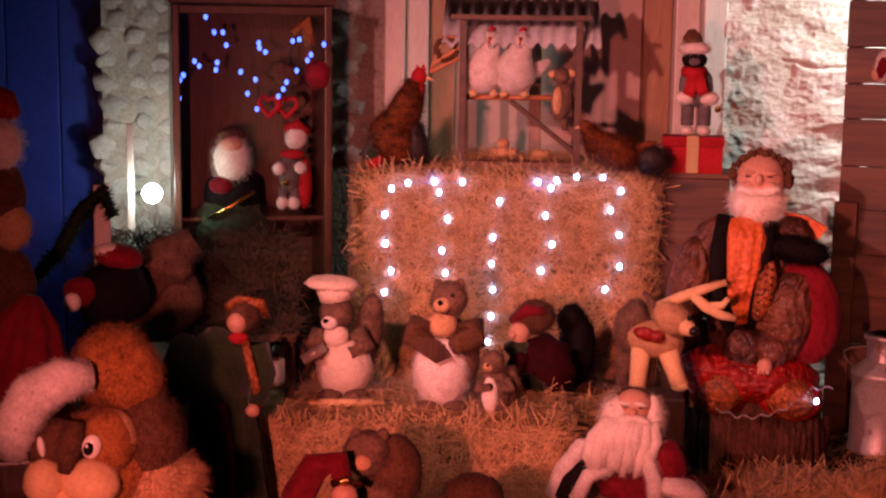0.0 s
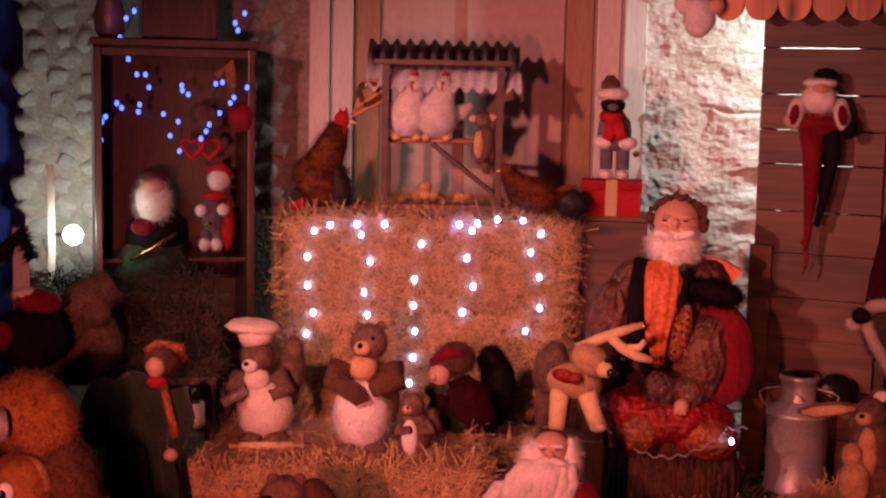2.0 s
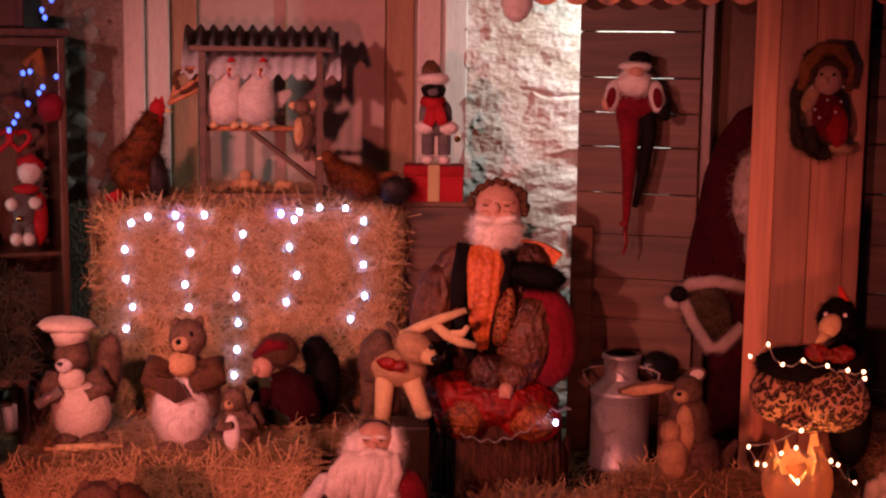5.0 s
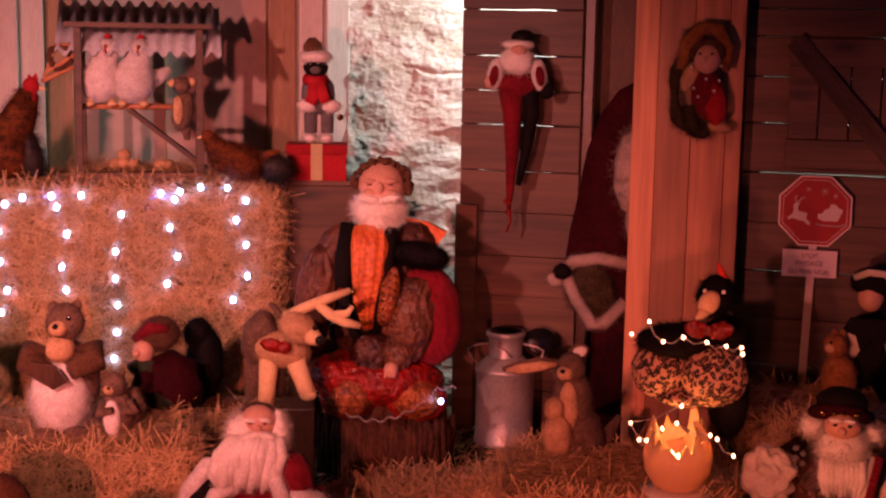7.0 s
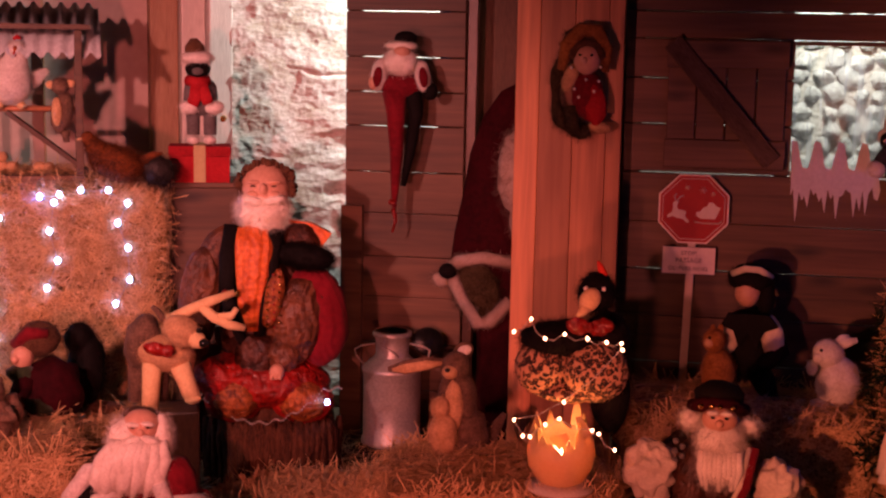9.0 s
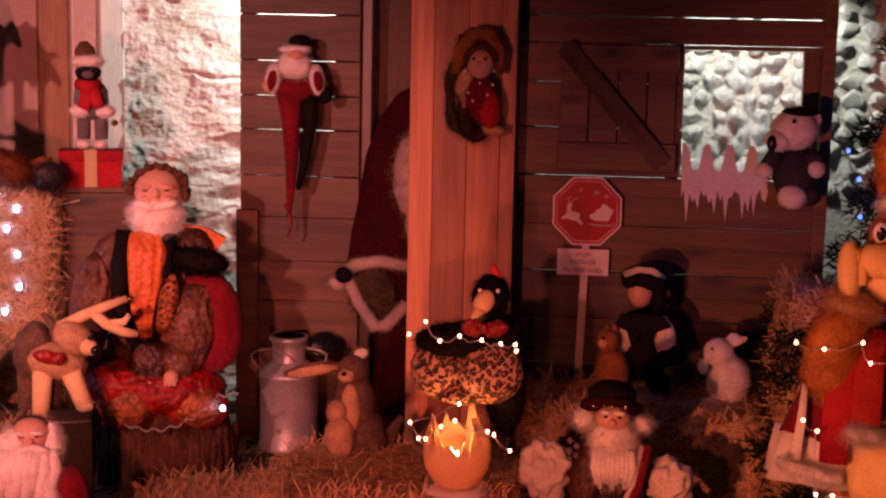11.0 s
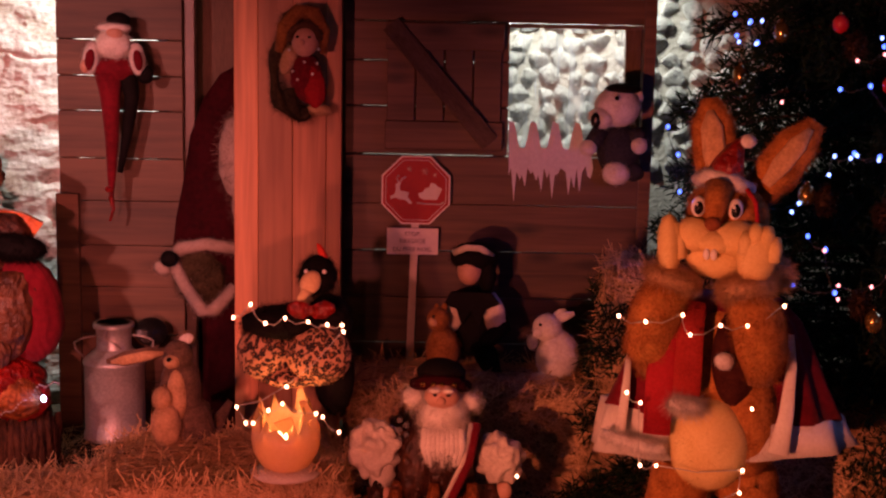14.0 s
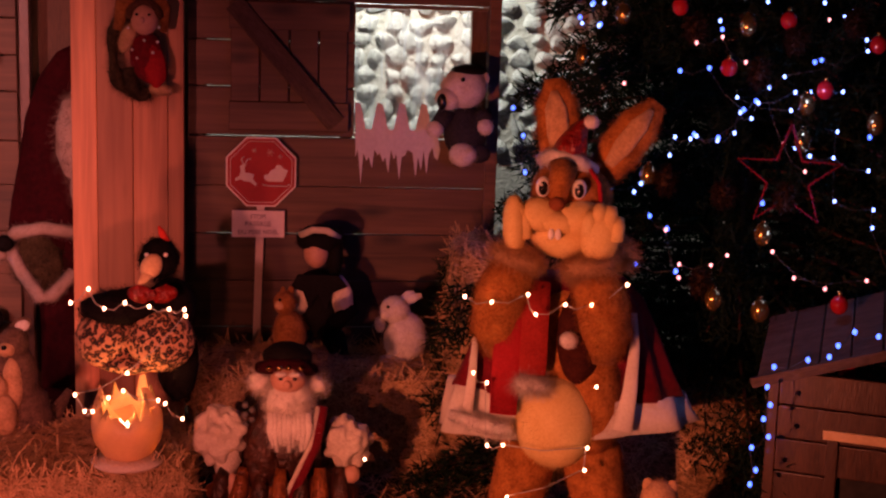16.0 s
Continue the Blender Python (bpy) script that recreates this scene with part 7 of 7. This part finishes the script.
CABINET_LIGHTS = ((-0.713, 1.346), (-0.688, 1.301), (-0.662, 1.301), (-0.652, 1.263), (-0.554, 1.271), (-0.552, 1.256), (-0.534, 1.244), (-0.452, 1.278), (-0.432, 1.283), (-0.358, 1.269), (-0.408, 1.221), (-0.397, 1.238), (-0.44, 1.19), (-0.471, 1.155), (-0.481, 1.134), (-0.496, 1.112), (-0.589, 1.119), (-0.609, 1.184), (-0.565, 1.162), (-0.684, 1.189), (-0.68, 1.211), (-0.734, 1.2), (-0.748, 1.214), (-0.782, 1.172), (-0.793, 1.157), (-0.796, 1.102), (-0.561, 1.073), (-0.719, 1.467), (-0.695, 1.489), (-0.738, 1.41), (-0.394, 1.461), (-0.386, 1.439), (-0.366, 1.49))
fairy_lights("blue bulbs draped across the open cabinet", [(x, 4.17, z) for x, z in CABINET_LIGHTS], "blue", M_DARKCABLE)
fairy_lights("small warm bulbs round the egg lamp and cushion", ((1.34, 3.011, 0.644), (1.378, 2.996, 0.676), (1.41, 2.982, 0.629), (1.453, 2.963, 0.642), (1.503, 2.94, 0.633), (1.544, 2.92, 0.626), (1.576, 2.904, 0.625), (1.579, 2.903, 0.609), (1.468, 2.989, 0.465), (1.357, 3.036, 0.416), (1.394, 3.021, 0.374), (1.377, 3.028, 0.375), (1.428, 3.007, 0.406), (1.459, 2.993, 0.422), (1.533, 2.959, 0.397), (1.548, 2.952, 0.389), (1.584, 2.934, 0.35)), "warm")
fairy_lights("small warm bulbs draped over the plush hare", ((2.093, 2.498, 0.681), (2.143, 2.46, 0.67), (2.208, 2.407, 0.691), (2.223, 2.395, 0.645), (2.274, 2.351, 0.671), (2.319, 2.31, 0.674), (2.377, 2.256, 0.725), (2.334, 2.297, 0.479), (2.114, 2.483, 0.499), (2.14, 2.463, 0.476), (2.144, 2.459, 0.324), (2.173, 2.436, 0.326), (2.324, 2.306, 0.33), (2.321, 2.309, 0.275), (2.184, 2.427, 0.198)), "warm")
fairy_lights("single warm bulb at the gnome's sleeve", ((1.99, 2.753, 0.232),), "warm")

fairy_lights("single white bulb at the seated gnome's hem", ((1.068, 3.772, 0.29),), "cool")

# ---- christmas tree ----
TX, TY, TH, TR = 3.27, 2.72, 3.0, 1.0
tree = thing("christmas_tree", "large dark green christmas tree full of ornaments", "tree", pose(TX, TY, 0))
sh = Shape(5)
sh.tube([(0, 0, 0), (0, 0, 1.0), (0.01, 0, 2.0), (0, 0, TH)], [0.06, 0.045, 0.025, 0.006], M_DARKWOOD, 12)
part("trunk", sh, tree)
rng = np.random.default_rng(77)
limbs, crown = Shape(6), Shape(8)
for i in range(330):
    z = 0.12 + (TH - 0.2) * (i / 330) ** 1.25
    reach = TR * (TH - z) / (TH - 0.3) * rng.uniform(0.72, 1.05)
    a = i * 2.39996 + rng.uniform(-0.3, 0.3)
    ca, sa = math.cos(a), math.sin(a)
    for _ in range(9):
        if z < 1.25 and min(math.hypot(TX + reach * ca - 2.40, TY + reach * sa - 2.47), math.hypot(TX + reach * ca - 2.85, TY + reach * sa - 1.75) + z * 0.3) < 0.42:
            reach *= 0.86
    while 0.4851 * (TX + reach * ca) + 0.8745 * (TY + reach * sa) > 4.86:
        reach *= 0.9
    pts = [(reach * f * ca, reach * f * sa, z + reach * (0.10 * f - 0.22 * f * f)) for f in (0.02, 0.35, 0.7, 1.0)]
    limbs.tube(pts, [0.010, 0.007, 0.005, 0.002], M_DARKWOOD, 5)
    m = int(140 + 620 * reach)
    f = np.sqrt(rng.random(m)) * 0.98 + 0.03
    spread = 0.16 * f * (1.1 - f * 0.75) * reach / 0.6
    side = rng.uniform(-1, 1, m) * spread
    P = np.stack([reach * f * ca - side * sa, reach * f * sa + side * ca, z + rng.normal(0, 0.022, m) + reach * (0.10 * f - 0.22 * f * f) - 0.2 * np.abs(side) * rng.random(m)], 1)
    N = np.stack([np.full(m, ca * 0.6), np.full(m, sa * 0.6), rng.uniform(-0.6, 0.9, m)], 1)
    crown.hair(P, N, 0.046, M_PINE, 0.15, 0.0032)
part("branchwork", limbs, tree, kind="stuff")
part("crown", crown, tree, "dark fir needles", kind="stuff")
fairy_lights("cold white bulbs wound round the christmas tree", ((2.628, 2.746, 1.333), (2.619, 2.727, 1.316), (2.618, 2.661, 1.312), (2.637, 2.711, 1.365), (2.64, 2.668, 1.37), (2.74, 2.358, 1.332), (2.597, 2.362, 1.007), (2.612, 2.362, 1.051), (2.63, 2.328, 1.049), (2.64, 2.318, 1.056), (2.667, 2.275, 1.048), (2.7, 2.253, 1.067), (2.715, 2.252, 1.116), (2.733, 2.232, 1.103), (2.749, 2.228, 1.14), (2.819, 2.177, 1.168), (2.849, 2.157, 1.169), (2.919, 2.117, 1.172), (2.543, 2.458, 0.989), (2.534, 2.465, 0.964), (2.509, 2.475, 0.918), (2.544, 2.401, 0.936), (2.533, 2.412, 0.915), (2.794, 2.145, 1.039), (2.816, 2.118, 1.021), (2.858, 2.082, 1.019), (2.923, 2.029, 0.991), (2.93, 2.199, 1.382)), "tree", M_DARKCABLE, group="tree lights")
fairy_lights("blue bulbs wound round the christmas tree", ((2.646, 2.778, 1.388), (2.636, 2.706, 1.369), (2.625, 2.663, 1.315), (2.625, 2.743, 1.332), (2.661, 2.406, 1.208), (2.695, 2.342, 1.218), (2.724, 2.25, 1.123), (2.75, 2.236, 1.144), (2.672, 2.278, 1.055), (2.64, 2.327, 1.06), (2.561, 2.928, 1.084), (2.515, 2.824, 1.018), (2.477, 2.764, 0.928), (2.538, 2.359, 0.863), (2.554, 2.315, 0.836), (2.537, 2.261, 0.743), (2.497, 2.357, 0.749), (2.702, 2.154, 0.91)), "treeblue", M_DARKCABLE, group="tree lights")
fairy_lights("pinkish bulbs wound round the christmas tree", ((2.696, 2.39, 1.277), (2.731, 2.338, 1.293), (2.755, 2.281, 1.235), (2.595, 2.532, 1.171), (2.548, 2.313, 0.834), (2.721, 2.061, 0.745), (2.861, 1.963, 0.743), (2.619, 2.178, 0.788), (2.595, 2.205, 0.762), (2.552, 2.266, 0.758), (2.538, 2.251, 0.729), (2.773, 2.011, 0.723), (2.695, 2.108, 0.802)), "pink", M_DARKCABLE, group="tree lights")
rng = np.random.default_rng(123)


def on_tree(n, z0, z1):
    """Places just inside the outer needles on the yard side of the tree, in rising turns."""
    out = []
    for i in range(n):
        z = z0 + (z1 - z0) * i / n + rng.uniform(-0.03, 0.03)
        a = radians(rng.uniform(178, 262))
        q = TR * (TH - z) / (TH - 0.3) * rng.uniform(0.78, 0.96)
        p = (TX + q * math.cos(a), TY + q * math.sin(a), z)
        if math.hypot(p[0] - 2.40, p[1] - 2.47) > 0.42 and math.hypot(p[0] - 2.75, p[1] - 1.80) > 0.42 and 0.4851 * p[0] + 0.8745 * p[1] < 4.2:
            out.append(p)
    return out


for words, kind, n in (("tiny cold white bulbs scattered through the fir branches", "tree", 46), ("tiny deep blue bulbs scattered through the fir branches", "treeblue", 44), ("tiny pinkish bulbs scattered through the fir branches", "pink", 18)):
    fairy_lights(words, on_tree(n, 0.55, 1.75), kind, M_DARKCABLE, group="tree lights")
M_BAUBLERED = mat("red_bauble", (0.42, 0.015, 0.02), (0.34, 0.01, 0.015), 6, 60, 0.15, bump=0.02, coat=0.6)
M_BAUBLEGOLD = mat("gold_bauble", (0.55, 0.42, 0.14), (0.40, 0.28, 0.08), 6, 60, 0.2, metal=0.9, bump=0.05)


def bauble(p, material, word):
    ob = thing("bauble", "shiny " + word + " glass bauble hanging in the tree", "bauble", pose(*p), group="tree baubles")
    sh = Shape()
    sh.ell((0, 0, 0), (0.021, 0.021, 0.023 if word == "red" else 0.028), material, seg=18, rings=12)
    part("ball", sh, ob)
    sh = Shape()
    sh.tube([(0, 0, 0.022), (0, 0, 0.034)], 0.006, M_GOLD, 10)
    part("cap", sh, ob)


for p in ((2.848, 2.236, 1.337), (2.722, 2.304, 1.221), (2.878, 2.137, 1.175), (2.794, 1.984, 0.688), (2.701, 2.456, 1.364), (2.773, 1.93, 0.541), (3.027, 2.107, 1.285)):
    bauble(p, M_BAUBLERED, "red")
for p in ((2.778, 2.301, 1.323), (2.592, 2.684, 1.232), (2.643, 2.597, 1.343), (2.563, 2.396, 0.957), (2.837, 2.155, 1.141), (2.58, 2.177, 0.687), (2.644, 2.09, 0.67), (2.968, 2.053, 1.099), (2.686, 2.133, 0.84), (2.804, 2.133, 1.056)):
    bauble(p, M_BAUBLEGOLD, "gold")
M_DRY = mat("dried_flowers", (0.06, 0.035, 0.02), (0.025, 0.014, 0.009), 20, 90, 0.9)
for k, p in enumerate(((2.699, 2.401, 1.312), (2.771, 2.249, 1.21), (2.644, 2.225, 0.925), (2.58, 2.351, 0.947), (2.566, 2.207, 0.723), (2.985, 2.146, 1.337), (2.746, 2.124, 0.925), (2.854, 2.214, 1.293))):
    sh = Shape(90 + k)
    sh.ell((0, 0, 0), (0.018, 0.016, 0.028), M_DRY, rough=0.5, fur=0.018, hairs=400, seg=12, rings=8)
    thing("dried_posy", "brown dried posy tucked into the tree", "ornament", pose(*p), sh, "dried posies in the tree")
sh = Shape()
pt = [(r0 * math.sin(math.pi * k / 5), 0, r0 * math.cos(math.pi * k / 5)) for k in range(11) for r0 in ((0.125 if k % 2 == 0 else 0.05),)]
sh.tube(pt, 0.0032, M_REDVELVET, 8, fur=0.005, hairs=500)
thing("wire_star", "red beaded wire star hanging in the christmas tree", "star", spot(2.748, 2.121, 0.972), sh)

# ---- small chalet ----
CHP = pose(2.60, 1.995, 0, 0, 0, -57)
chalet = thing("model_chalet", "small dark wooden model chalet with lit roof edge", "model house", CHP)
for i in range(7):
    sh = Shape()
    sh.box((0.012, 0, 0.01 + 0.078 * i), (0.62, 0.016, 0.085 + 0.078 * i), M_DARKWOOD, 0.003)
    if i < 4:
        sh = Shape()
        sh.box((0.012, 0, 0.01 + 0.078 * i), (0.135, 0.016, 0.085 + 0.078 * i), M_DARKWOOD, 0.003)
    part("wall_board", sh, chalet)
sh = Shape()
sh.box((-0.012, -0.004, 0), (0.012, 0.02, 0.565), M_DARKWOOD, 0.003)
part("corner_post", sh, chalet)
sh = Shape()
sh.box((0.115, -0.010, 0.41), (0.62, -0.001, 0.432), M_CREAM, 0.002)
part("lintel", sh, chalet, "pale window lintel")
sh = Shape()
sh.box((0.125, -0.008, 0.02), (0.150, -0.0005, 0.409), M_DARKWOOD, 0.002)
part("window_frame", sh, chalet)
# dark sheet close behind the opening, in place of a room
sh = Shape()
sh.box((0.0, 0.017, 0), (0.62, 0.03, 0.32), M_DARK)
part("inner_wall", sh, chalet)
for i in range(9):
    sh = Shape()
    sh.box((-0.035 + 0.07 * i, -0.06, -0.006), (0.032 + 0.07 * i, 0.30, 0.008), M_GREYWOOD, 0.003)
    part("roof_board", sh, chalet, place=pose(0, 0, 0.562, 12, -19, 0))
sh = Shape()
sh.box((-0.05, -0.072, -0.024), (0.64, -0.058, 0.0), M_GREYWOOD, 0.003)
part("eave_board", sh, chalet, "pale eave board", place=pose(0, 0, 0.562, 0, -19, 0))
fairy_lights("bluish white bulbs along the chalet's roof edge", ((2.494, 1.911, 0.594), (2.538, 1.857, 0.616), (2.565, 1.823, 0.627), (2.575, 1.81, 0.653), (2.594, 1.785, 0.686), (2.623, 1.746, 0.681), (2.487, 1.92, 0.548), (2.493, 1.913, 0.509), (2.485, 1.922, 0.476), (2.493, 1.912, 0.437), (2.471, 1.938, 0.409), (2.479, 1.929, 0.359), (2.472, 1.937, 0.325)), "treeblue", M_DARKCABLE, group="chalet lights")
lamp("tree_bulb_glow", "POINT", (2.74, 2.08, 1.18), (2.6, 2.3, 0), 0.55, (0.25, 0.33, 1.0), 0.03)
lamp("tree_bulb_glow_low", "POINT", (2.72, 2.02, 0.86), (2.6, 2.3, 0), 0.25, (0.25, 0.33, 1.0), 0.03)
lamp("chalet_bulb_glow", "POINT", (2.50, 1.86, 0.70), (2.5, 1.9, 0), 0.035, (0.35, 0.45, 1.0), 0.03)
lamp("tree_bulb_glow_corner", "POINT", (2.52, 2.93, 0.93), (2.5, 3.0, 0), 0.60, (0.10, 0.14, 1.0), 0.03)
